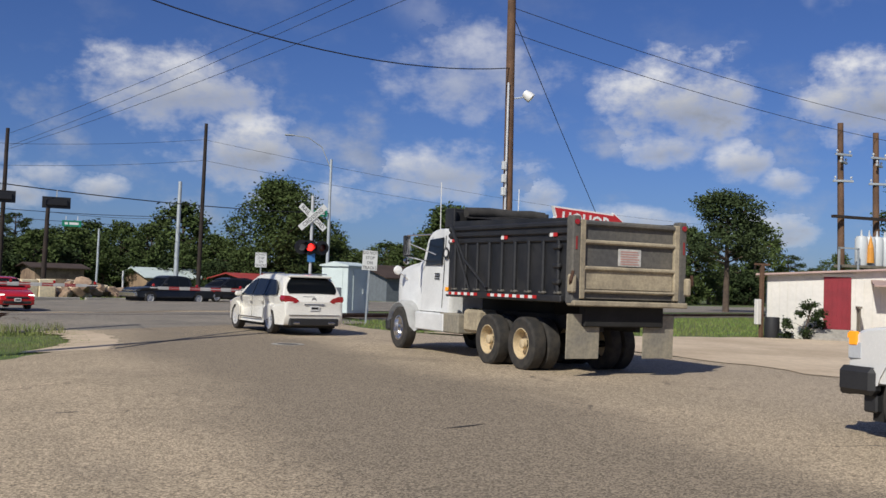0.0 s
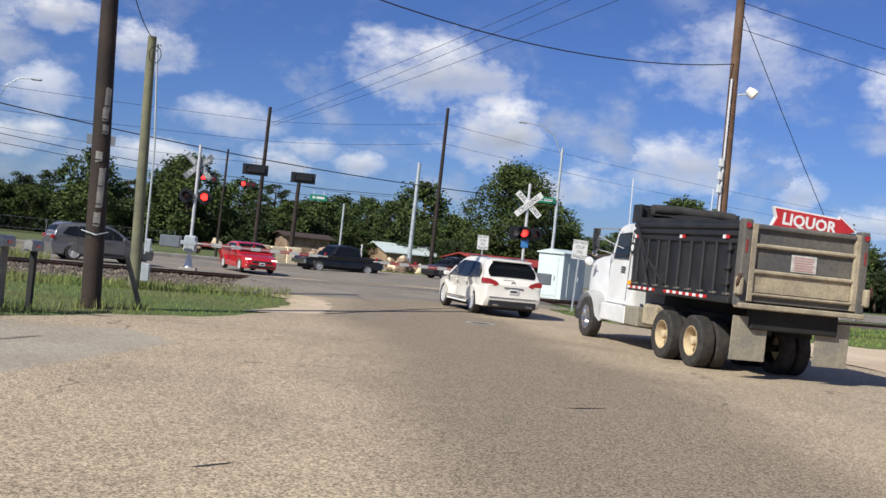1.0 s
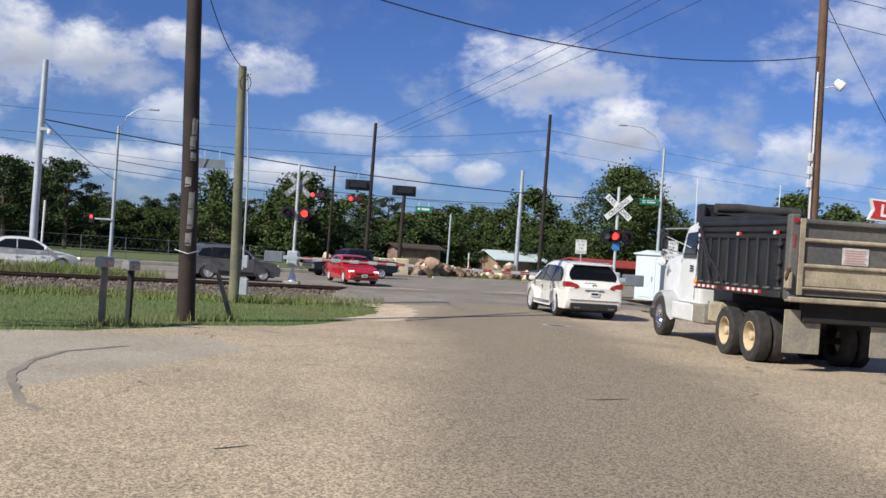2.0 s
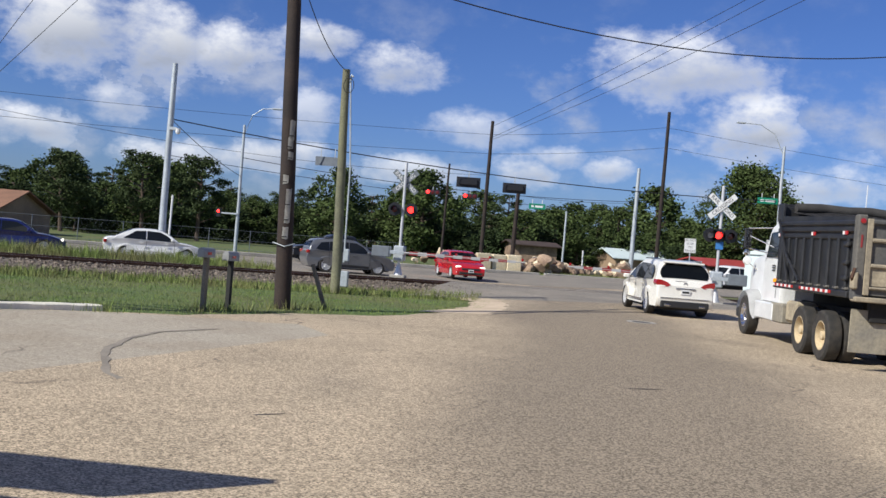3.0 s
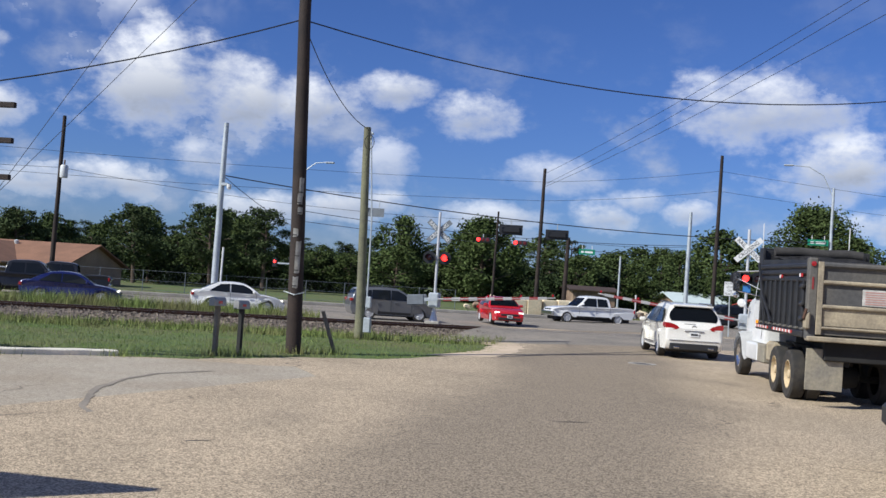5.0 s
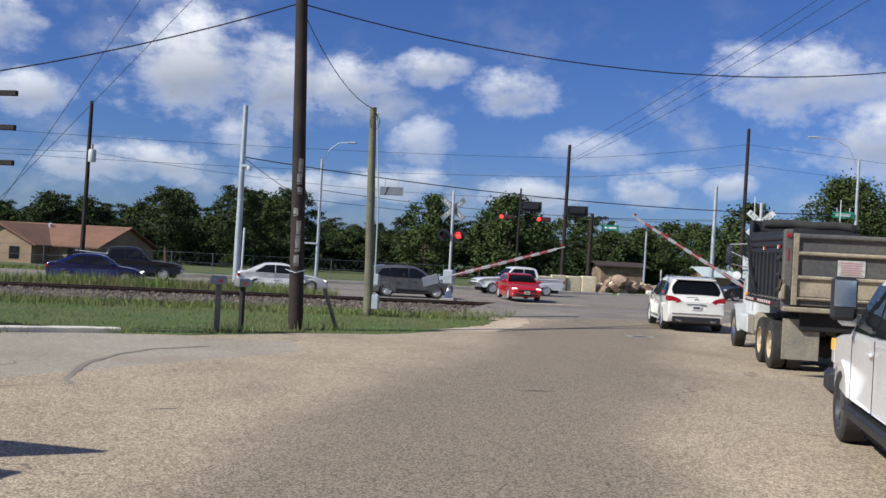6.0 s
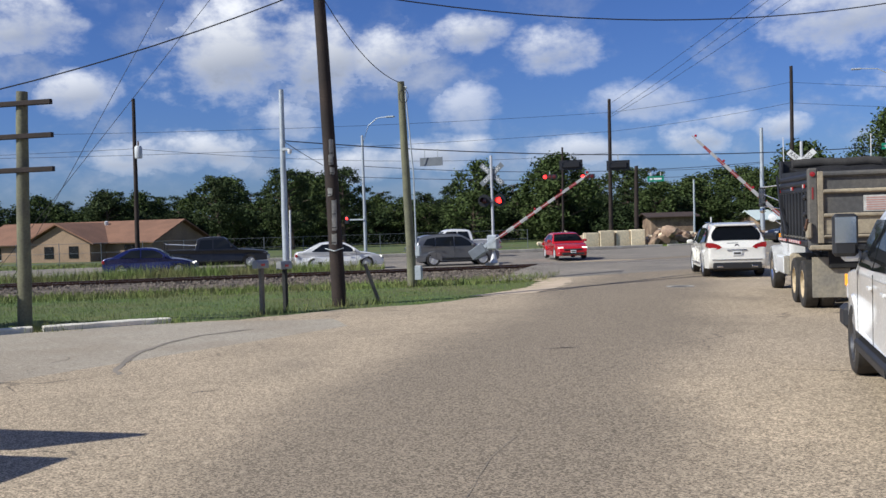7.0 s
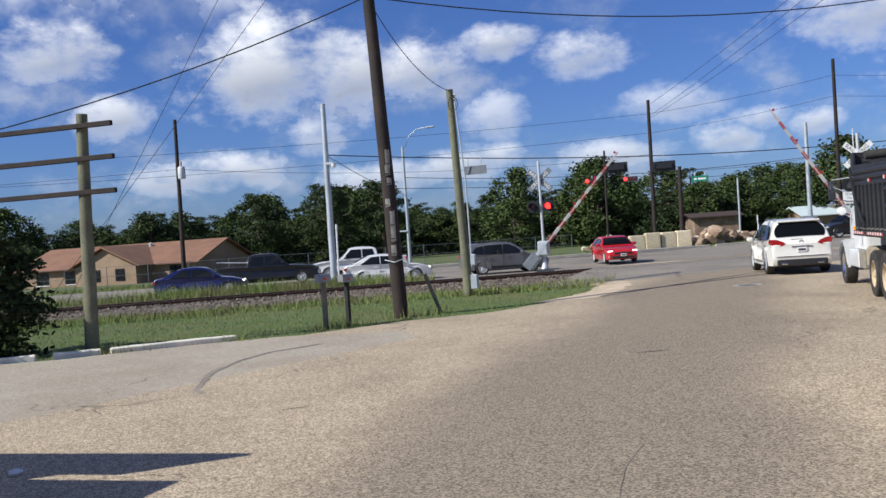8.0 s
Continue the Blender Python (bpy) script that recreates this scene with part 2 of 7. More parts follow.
M = {
    "road": road_mat("chip_seal", (0.50, 0.395, 0.27), (0.42, 0.335, 0.23), 0.8, 0.7, lane=(4.8, 2.5, (0.245, 0.198, 0.142))),
    "lot": road_mat("worn_concrete", (0.44, 0.385, 0.30), (0.37, 0.31, 0.23), 0.5, 0.35),
    "highway": road_mat("highway_asphalt", (0.30, 0.26, 0.21), (0.23, 0.205, 0.17), 0.4, 0.4),
    "sand": mat("sand_dirt", (0.68, 0.54, 0.38), 0.95, var=0.2, scale=0.25, fine=5.0, bump=0.4, depth=0.02, col2=(0.50, 0.385, 0.26)),
    "grass": mat("grass_ground", (0.085, 0.135, 0.03), 0.95, var=0.45, scale=0.25, fine=6.0, bump=0.6, depth=0.04, col2=(0.13, 0.13, 0.045)),
    "blade": mat("grass_blade", (0.13, 0.215, 0.035), 0.75, var=0.3, scale=0.6, fine=2.0, bump=0, col2=(0.19, 0.21, 0.06), island=0.35),
    "weed": mat("tall_grass", (0.16, 0.23, 0.045), 0.8, var=0.3, scale=0.5, fine=2.0, bump=0, col2=(0.2, 0.19, 0.07), island=0.4),
    "ballast": mat("ballast_rock", (0.235, 0.19, 0.145), 0.9, var=0.4, scale=3.0, fine=20.0, bump=0.5, depth=0.02, col2=(0.10, 0.078, 0.06), island=0.55),
    "rail": mat("rusty_rail", (0.13, 0.07, 0.045), 0.7, 0.5, var=0.4, scale=2.0, fine=40.0),
    "rail_top": mat("worn_rail_top", (0.4, 0.37, 0.34), 0.35, 0.9, var=0.2),
    "tie": mat("tie_timber", (0.06, 0.045, 0.035), 0.9, var=0.4, scale=4.0, fine=30.0, bump=0.5, rand=0.25),
    "pole_dark": mat("creosote_pole", (0.042, 0.027, 0.02), 0.85, var=0.5, scale=1.3, fine=22.0, bump=0.7, depth=0.02, col2=(0.02, 0.014, 0.012)),
    "pole_brown": mat("brown_pole", (0.17, 0.095, 0.055), 0.85, var=0.4, scale=1.3, fine=22.0, bump=0.6, depth=0.02),
    "pole_green": mat("treated_pole", (0.20, 0.195, 0.115), 0.85, var=0.35, scale=1.2, fine=18.0, bump=0.6, depth=0.02, col2=(0.13, 0.125, 0.085)),
    "galv": mat("galvanised_steel", (0.52, 0.56, 0.58), 0.5, 0.35, var=0.18, scale=2.0, fine=12.0, bump=0.05),
    "alu": mat("aluminium", (0.66, 0.66, 0.66), 0.4, 0.3, var=0.15),
    "wire": mat("cable_sheath", (0.02, 0.02, 0.022), 0.6, var=0.2, bump=0),
    "sheet": mat("sheet_signal_black", (0.012, 0.012, 0.014), 0.45, var=0.2),
    "black": mat("black_paint", (0.014, 0.015, 0.018), 0.35, var=0.3, scale=3.0, coat=0.3),
    "rubber": mat("tyre_rubber", (0.022, 0.021, 0.02), 0.85, var=0.35, scale=6.0, fine=40.0, bump=0.3, col2=(0.05, 0.043, 0.035)),
    "plastic": mat("dark_plastic", (0.025, 0.025, 0.027), 0.55, var=0.3),
    "under": mat("underbody", (0.02, 0.019, 0.018), 0.9, var=0.4),
    "white": mat("white_car_paint", (0.80, 0.79, 0.76), 0.25, var=0.05, scale=1.0, coat=0.6, bump=0.02),
    "pearl": mat("pearl_white_paint", (0.80, 0.77, 0.69), 0.28, var=0.06, scale=1.0, coat=0.6, bump=0.02),
    "truck_white": mat("truck_cab_white", (0.78, 0.78, 0.76), 0.35, var=0.14, scale=1.6, coat=0.3, bump=0.04),
    "red": mat("red_car_paint", (0.50, 0.012, 0.018), 0.25, var=0.1, scale=1.0, coat=0.7, bump=0.02),
    "silver": mat("grey_car_paint", (0.15, 0.155, 0.165), 0.3, 0.3, var=0.08, scale=1.0, coat=0.6, bump=0.02),
    "blue": mat("blue_car_paint", (0.012, 0.018, 0.11), 0.28, 0.2, var=0.08, coat=0.7, bump=0.02),
    "bed": mat("black_dump_bed", (0.011, 0.012, 0.015), 0.5, var=0.5, scale=1.6, fine=14.0, bump=0.15, col2=(0.028, 0.027, 0.027)),
    "gate": mat("dusty_tailgate", (0.085, 0.083, 0.08), 0.8, var=0.35, scale=1.0, fine=16.0, bump=0.2, col2=(0.145, 0.13, 0.105)),
    "dusty": mat("dusty_steel", (0.42, 0.35, 0.235), 0.85, var=0.35, scale=2.2, fine=18.0, bump=0.2, col2=(0.25, 0.21, 0.15)),
    "flap": mat("grey_mud_flap", (0.23, 0.21, 0.17), 0.8, var=0.35, scale=2.0, fine=14.0, bump=0.2, col2=(0.32, 0.28, 0.2)),
    "cream": mat("cream_wheel", (0.62, 0.49, 0.30), 0.6, var=0.25, scale=4.0),
    "chrome": mat("chrome", (0.75, 0.75, 0.76), 0.18, 1.0, var=0.1, bump=0),
    "refl_red": mat("red_reflector", (0.55, 0.02, 0.015), 0.35, var=0.1, bump=0, coat=0.3),
    "refl_white": mat("white_reflector", (0.8, 0.78, 0.74), 0.4, var=0.1, bump=0),
    "tail": mat("tail_lamp", (0.35, 0.008, 0.012), 0.15, var=0.1, bump=0, coat=0.8),
    "amber": mat("amber_lamp", (0.8, 0.3, 0.02), 0.25, var=0.1, bump=0, emit=(1.0, 0.35, 0.02, 0.6)),
    "lamp_white": mat("head_lamp", (0.75, 0.77, 0.8), 0.12, 0.3, var=0.1, bump=0, coat=0.8),
    "lamp_on": mat("lit_head_lamp", (0.9, 0.88, 0.8), 0.2, var=0.05, bump=0, emit=(1.0, 0.93, 0.75, 1.4)),
    "red_on": mat("lit_red_lens", (0.7, 0.01, 0.01), 0.3, var=0.05, bump=0, emit=(1.0, 0.02, 0.015, 6.0)),
    "green_on": mat("lit_green_lens", (0.02, 0.5, 0.3), 0.3, var=0.05, bump=0, emit=(0.05, 1.0, 0.6, 2.0)),
    "lens_dark": mat("dark_lens", (0.10, 0.012, 0.012), 0.2, var=0.1, bump=0, coat=0.5),
    "lens_grey": mat("grey_lens", (0.4, 0.38, 0.38), 0.25, var=0.1, bump=0, coat=0.5),
    "sign_white": mat("sign_white", (0.74, 0.74, 0.72), 0.5, var=0.08, scale=4.0, bump=0.02),
    "sign_green": mat("sign_green", (0.01, 0.23, 0.13), 0.45, var=0.1, bump=0.02),
    "sign_red": mat("sign_red", (0.50, 0.025, 0.03), 0.5, var=0.15, bump=0.03),
    "ink": mat("sign_ink", (0.02, 0.02, 0.02), 0.6, var=0.1, bump=0),
    "ink_red": mat("faded_red_ink", (0.55, 0.3, 0.25), 0.6, var=0.2, bump=0),
    "cabinet": mat("pale_cabinet", (0.62, 0.70, 0.68), 0.5, var=0.08, scale=1.2, fine=10.0),
    "paper": mat("stapled_paper", (0.6, 0.58, 0.53), 0.9, var=0.3, scale=8.0, fine=40.0),
    "wood_grey": mat("weathered_wood", (0.23, 0.2, 0.155), 0.9, var=0.35, scale=2.0, fine=25.0, bump=0.4),
    "wood_black": mat("dark_post_wood", (0.03, 0.03, 0.028), 0.9, var=0.35, scale=2.0, fine=25.0, bump=0.4),
    "mailbox": mat("mailbox_grey", (0.33, 0.33, 0.32), 0.45, 0.4, var=0.2),
    "kerb": mat("painted_kerb", (0.88, 0.82, 0.68), 0.85, var=0.14, scale=1.6, fine=14.0, bump=0.3),
    "brick": mat("tan_brick", (0.36, 0.25, 0.16), 0.9, var=0.25, scale=0.8, fine=9.0, bump=0.2),
    "shingle": mat("brown_shingle", (0.26, 0.135, 0.08), 0.9, var=0.22, scale=0.7, fine=7.0, bump=0.3, depth=0.02),
    "metal_wall": mat("white_metal_wall", (0.72, 0.69, 0.63), 0.6, var=0.1, scale=0.8, fine=6.0, bump=0.05),
    "door_red": mat("dark_red_door", (0.27, 0.02, 0.03), 0.5, var=0.2, scale=2.0),
    "roof_red": mat("red_metal_roof", (0.42, 0.06, 0.05), 0.5, var=0.2, scale=1.0),
    "roof_pink": mat("faded_roof", (0.5, 0.36, 0.32), 0.6, var=0.2, scale=1.0),
    "limestone": mat("limestone_block", (0.80, 0.68, 0.47), 0.9, var=0.3, scale=1.0, fine=8.0, bump=0.5, depth=0.03, col2=(0.66, 0.52, 0.34), rand=0.15),
    "boulder": mat("boulder", (0.38, 0.27, 0.18), 0.9, var=0.4, scale=1.2, fine=8.0, bump=0.6, depth=0.04, col2=(0.2, 0.13, 0.09), rand=0.35),
    "bark": mat("bark", (0.12, 0.085, 0.06), 0.9, var=0.4, scale=3.0, fine=15.0, bump=0.6, depth=0.03),
    "leaf": mat("leaf_green", (0.080, 0.108, 0.036), 0.95, spec=0.12, var=0.35, scale=0.22, fine=1.4, bump=0, col2=(0.05, 0.074, 0.024), island=0.5),
    "pine": mat("pine_needles", (0.068, 0.09, 0.038), 0.95, spec=0.1, var=0.35, scale=0.22, fine=1.4, bump=0, col2=(0.042, 0.062, 0.026), island=0.45),
    # darker than leaf: the bush's shaded side is put into the colour
    "bush": mat("shaded_bush_leaf", (0.042, 0.062, 0.024), 0.95, spec=0.12, var=0.35, scale=0.5, fine=2.0, bump=0, island=0.4),
    "yellow": mat("yellow_sheath", (0.7, 0.5, 0.04), 0.6, var=0.15),
    "orange": mat("orange_cover", (0.7, 0.3, 0.04), 0.6, var=0.15),
    "trunk_oil": mat("transformer_grey", (0.6, 0.62, 0.62), 0.45, var=0.1),
    "tarp": mat("rolled_tarp", (0.06, 0.055, 0.05), 0.85, var=0.4, scale=3.0, bump=0.4, depth=0.03),
    # plain dull grey; on the left crossbuck blades it paints in their shade
    "sign_back": mat("dull_grey_surface", (0.17, 0.19, 0.21), 0.6, var=0.2, scale=3.0),
    "dull_red": mat("dull_red_stripe", (0.28, 0.03, 0.03), 0.6, var=0.2),
    "dull_white": mat("dull_white_stripe", (0.42, 0.41, 0.40), 0.6, var=0.2),
    "roof_dark": mat("dark_brown_roof", (0.07, 0.045, 0.035), 0.9, var=0.3, scale=1.0),
    "tar": mat("tar_seal", (0.035, 0.032, 0.03), 0.7, var=0.3, scale=3.0),
    "skid": mat("tyre_skid", (0.315, 0.27, 0.21), 0.9, var=0.3, scale=1.5),
    "concrete": mat("concrete", (0.42, 0.39, 0.34), 0.9, var=0.25, scale=1.0, fine=9.0, bump=0.2),
}


def glass_mat(name, tint):
    m = bpy.data.materials.new(name)
    m.use_nodes = True
    n = Nodes(m.node_tree)
    out = n.add("ShaderNodeOutputMaterial")
    b = n.add("ShaderNodeBsdfPrincipled", Roughness=0.04)
    b.inputs["Base Color"].default_value = (*tint, 1)
    b.inputs["Specular IOR Level"].default_value = 0.3
    n.link(b.outputs[0], out.inputs[0])
    return m


M["dark_rim"] = mat("dark_steel_rim", (0.16, 0.16, 0.165), 0.35, 0.7, var=0.2, bump=0)
M["glass"] = glass_mat("tinted_glass", (0.012, 0.014, 0.016))


# ---- building helpers ----
def gz(x):
    """Height of the ground: it falls a little to the left of the street."""
    return min(0.04, max(-0.13, 0.026 * (x - 5)))


def mesh_of(name, bm, material, smooth=None):
    me = bpy.data.meshes.new(name)
    bm.to_mesh(me)
    bm.free()
    for m in material if isinstance(material, (list, tuple)) else [material]:
        me.materials.append(m)
    if smooth is not None:
        for p in me.polygons:
            p.use_smooth = True
        me.set_sharp_from_angle(angle=radians(smooth))
    return me


def part(name, bm, material, parent=None, label="", smooth=None, at=None):
    ob = new(name, mesh_of(name, bm, material, smooth))
    ob.parent = parent
    if at is not None:
        ob.matrix_basis = at
    return tagged(ob, label)


def thing(name, label, category, m=None, group="", kind=""):
    ob = new(name)
    ob.empty_display_size = 0.3
    if m is not None:
        ob.matrix_basis = m
    return tagged(ob, label, category, group, kind)


def box(bm, x0, y0, z0, x1, y1, z1, bevel=0.0, m=None):
    g = bmesh.ops.create_cube(bm, size=1)["verts"]
    for v in g:
        v.co = Vector(((x0 + x1) / 2 + v.co.x * (x1 - x0), (y0 + y1) / 2 + v.co.y * (y1 - y0), (z0 + z1) / 2 + v.co.z * (z1 - z0)))
    if bevel:
        es = list({e for v in g for e in v.link_edges})
        g = bmesh.ops.bevel(bm, geom=es, offset=bevel, segments=1, affect="EDGES", profile=0.5)["verts"]
    if m is not None:
        bmesh.ops.transform(bm, matrix=m, verts=g)
    return g


def boxed(*args, **kw):
    bm = bmesh.new()
    box(bm, *args, **kw)
    return bm


def tube(bm, points, radii, sides=8, cap=True):
    """A tapered tube through points."""
    rings = []
    pts = [Vector(p) for p in points]
    for i, p in enumerate(pts):
        d = (pts[min(i + 1, len(pts) - 1)] - pts[max(i - 1, 0)]).normalized()
        ref = Vector((0, 0, 1)) if abs(d.z) < 0.9 else Vector((1, 0, 0))
        a = d.cross(ref).normalized()
        b = d.cross(a)
        r = radii[i] if isinstance(radii, (list, tuple)) else radii
        rings.append([bm.verts.new(p + (a * math.cos(k * math.tau / sides) + b * math.sin(k * math.tau / sides)) * r) for k in range(sides)])
    for q, w in zip(rings, rings[1:]):
        for k in range(sides):
            bm.faces.new((q[k], q[(k + 1) % sides], w[(k + 1) % sides], w[k]))
    if cap:
        bm.faces.new(rings[0][::-1])
        bm.faces.new(rings[-1])


def tubed(points, radii, sides=8):
    bm = bmesh.new()
    tube(bm, points, radii, sides)
    bmesh.ops.recalc_face_normals(bm, faces=bm.faces)
    return bm


def lathe(bm, profile, sides=24, m=None):
    """Turns (radius, x) pairs round the x axis."""
    rings = []
    for r, x in profile:
        rings.append([bm.verts.new((x, r * math.cos(k * math.tau / sides), r * math.sin(k * math.tau / sides))) for k in range(sides)])
    for q, w in zip(rings, rings[1:]):
        for k in range(sides):
            bm.faces.new((q[k], q[(k + 1) % sides], w[(k + 1) % sides], w[k]))
    if m is not None:
        bmesh.ops.transform(bm, matrix=m, verts=[v for r in rings for v in r])
    bmesh.ops.recalc_face_normals(bm, faces=bm.faces)


def lathed(profile, sides=24, m=None):
    bm = bmesh.new()
    lathe(bm, profile, sides, m)
    return bm


def sheet(name, outline, material, lift, label, category, wobble=0.0, step=0.7, thick=0.0):
    """A flat piece of ground with the outline given, laid on the fall of the ground."""
    rng = random.Random(name)
    pts = []
    for (x0, y0), (x1, y1) in zip(outline, outline[1:] + outline[:1]):
        n = max(1, int(math.hypot(x1 - x0, y1 - y0) / step)) if wobble else 1
        for i in range(n):
            k = i / n
            pts.append((x0 + (x1 - x0) * k + rng.uniform(-wobble, wobble), y0 + (y1 - y0) * k + rng.uniform(-wobble, wobble)))
    bm = bmesh.new()
    bm.faces.new([bm.verts.new((x, y, 0)) for x, y in pts])
    for cut in (0.0, 6.5):
        bmesh.ops.bisect_plane(bm, geom=bm.verts[:] + bm.edges[:] + bm.faces[:], plane_co=(cut, 0, 0), plane_no=(1, 0, 0))
    for v in bm.verts:
        v.co.z = gz(v.co.x) + lift
    bmesh.ops.triangulate(bm, faces=bm.faces)
    bmesh.ops.recalc_face_normals(bm, faces=bm.faces)
    if bm.faces[:][0].normal.z < 0:
        bmesh.ops.reverse_faces(bm, faces=bm.faces)
    return tagged(new(name, mesh_of(name, bm, material)), label, category, kind="structure")


def text_mesh(words, size, extrude=0.002, bold=0.0):
    cu = bpy.data.curves.new("words", "FONT")
    cu.body, cu.size, cu.align_x, cu.align_y, cu.extrude, cu.resolution_u = words, size, "CENTER", "CENTER", extrude, 2
    cu.offset = bold
    tmp = new("words", cu)
    me = bpy.data.meshes.new_from_object(tmp.evaluated_get(bpy.context.evaluated_depsgraph_get()))
    bpy.data.objects.remove(tmp)
    bpy.data.curves.remove(cu)
    return me


def words(text, size, material, parent, m, name="lettering", squeeze=1.0, bold=0.0):
    me = text_mesh(text, size, bold=bold)
    me.transform(Matrix.Diagonal((squeeze, 1, 1, 1)))
    me.materials.clear()
    me.materials.append(material)
    ob = new(name, me)
    ob.parent, ob.matrix_basis = parent, m
    return ob


FACING = pose(0, 0, 0, 90, 0, 0)      # stands a flat xy drawing upright, facing -y

# ---- ground ----
def ground():
    xs, ys = [-2600, -60, 0, 6.5, 60, 2600], [-2600, -40, 120, 2600]
    bm = bmesh.new()
    grid = [[bm.verts.new((x, y, gz(x) - 0.03)) for y in ys] for x in xs]
    for i in range(len(xs) - 1):
        for j in range(len(ys) - 1):
            bm.faces.new((grid[i][j], grid[i + 1][j], grid[i + 1][j + 1], grid[i][j + 1]))
    tagged(new("ground", mesh_of("ground", bm, M["grass"])), "green and dry mown grass ground", "ground", kind="structure")


ground()
GRASS_EDGE = [(-60, 13.6), (-9.0, 12.5), (-7.8, 13.5), (-6.9, 14.3), (-5.5, 15.5), (-4.1, 16.3), (-2.5, 19.0), (-0.7, 20.4), (0.6, 23.0), (1.6, 26.0), (1.4, 30.5), (0.4, 33.0), (-1.2, 35.0)]
# the street, with the paved lot that opens off its left side
sheet("road", [(x, y) for x, y in GRASS_EDGE[2:]] + [(-2.6, 39.0), (-3.6, 46.0), (13.5, 54.0), (11.9, 42.0), (11.2, 34.0), (11.9, 31.0), (14.6, 26.0), (15.6, 18.0), (16.0, 5.0), (16.0, -40.0), (-9.0, -40.0), (-9.0, 9.0)],
      M["road"], 0.0, "sunlit worn chip-seal street with faint cracks", "road", wobble=0.10)
sheet("pavement_lot", [(-7.6, 13.3), (-6.6, 14.3), (-5.2, 15.4), (-3.9, 15.9), (-1.6, 16.4), (0.1, 13.9), (-0.9, 11.9), (-0.9, 9.8), (-0.8, 7.9), (-0.5, 6.4), (-1.1, 5.6), (-2.2, 4.8), (-9.0, 3.0), (-40, 2.0), (-40, 10.5), (-9.2, 12.2)],
      M["lot"], 0.012, "pale worn concrete parking lot", "pavement", wobble=0.12)
sheet("pavement_sand", [(12.6, 31.0), (14.8, 25.5), (15.4, 18.0), (15.2, 5.0), (15.4, -40), (80, -40), (80, 20), (33.0, 27.5), (26.5, 30.4), (21.0, 30.0), (17.0, 30.5)],
      M["sand"], 0.016, "bare tan sand and dirt lot", "ground", wobble=0.25)


def slant(x, c):
    return (x, 0.5 * x + c)


sheet("road_highway", [slant(-160, 44.6), slant(-3.6, 45.2), slant(13.5, 45.2), slant(160, 44.6), slant(160, 67), slant(-160, 67)], M["highway"], 0.008, "grey asphalt highway beside the railway", "road", wobble=0.05, step=2.0)
sheet("pavement_verge", [slant(-160, 41.2), slant(-4.4, 41.6), slant(-3.9, 45.0), slant(-160, 44.9)], M["sand"], -0.012, "dry dirt highway shoulder", "ground", wobble=0.2, step=1.0)
sheet("pavement_track_apron", [(1.9, 23.6), (2.4, 26.0), (2.2, 30.0), (1.2, 33.6), (-0.8, 36.0), (-2.6, 35.2), (0.2, 32.4), (1.1, 29.5), (1.2, 26.2), (0.2, 23.2)], M["sand"], 0.006, "gravelly dirt edge of the street", "ground", wobble=0.18, step=0.4)


def patch(name, pts, width, material, label, lift=0.006):
    """A thin strip on the paving: tar joint, crack or tyre mark."""
    bm = bmesh.new()
    rng = random.Random(name)
    prev = None
    dense = []
    for (x0, y0), (x1, y1) in zip(pts, pts[1:]):
        n = max(2, int(math.hypot(x1 - x0, y1 - y0) / 0.3))
        dense += [(x0 + (x1 - x0) * i / n, y0 + (y1 - y0) * i / n) for i in range(n)]
    dense.append(pts[-1])
    for i, (x, y) in enumerate(dense):
        a, b = dense[max(0, i - 1)], dense[min(len(dense) - 1, i + 1)]
        d = Vector((b[0] - a[0], b[1] - a[1])).normalized()
        w = width * rng.uniform(0.5, 1.0) * (0.3 if i in (0, len(dense) - 1) else 1)
        j = rng.uniform(-0.02, 0.02)
        ring = [bm.verts.new((x - d.y * s * w + j, y + d.x * s * w + j, gz(x) + lift)) for s in (-0.5, 0.5)]
        if prev:
            bm.faces.new((prev[1], prev[0], ring[0], ring[1]))
        prev = ring
    bmesh.ops.recalc_face_normals(bm, faces=bm.faces)
    if bm.faces[:][0].normal.z < 0:
        bmesh.ops.reverse_faces(bm, faces=bm.faces)
    return tagged(new(name, mesh_of(name, bm, material)), label, "road mark", kind="structure")


patch("trim_tar_joint", [(1.95, 23.7), (4.2, 27.3), (6.9, 31.2), (9.0, 34.0)], 0.16, M["tar"], "black tar joint across the street")
patch("trim_tar_joint", [(0.6, 33.2), (3.0, 36.4), (5.8, 38.9)], 0.16, M["tar"], "black tar joint near the crossing")
patch("trim_tyre_mark", [(-2.5, 14.2), (-3.1, 12.9), (-3.15, 11.6), (-2.8, 10.0), (-1.85, 8.05), (-0.65, 6.7), (0.1, 6.1)], 0.15, M["skid"], "dark curved tyre mark on the lot", 0.02)
patch("trim_crack", [(0.05, 12.95), (0.9, 13.05)], 0.1, M["tar"], "short dark crack in the paving")
patch("trim_crack", [(4.75, 10.3), (5.3, 10.45)], 0.07, M["tar"], "short dark crack in the paving")
patch("trim_crack", [(-3.4, 2.9), (-1.8, 3.7), (-0.75, 4.35), (-0.25, 5.0), (0.1, 5.66), (0.5, 6.1), (0.92, 6.42)], 0.06, M["tar"], "long dark crack in the paving", 0.021)
patch("trim_sand_streak", [(-3.0, 3.7), (-1.6, 4.6), (-0.9, 5.4), (-0.3, 6.0)], 0.55, M["sand"], "sandy wash over the lot's worn edge", 0.017)
patch("trim_crack", [(1.6, 3.2), (3.4, 3.8), (4.3, 4.1), (5.7, 3.96), (6.9, 5.6), (8.4, 6.3)], 0.011, M["skid"], "fine crack across the street")
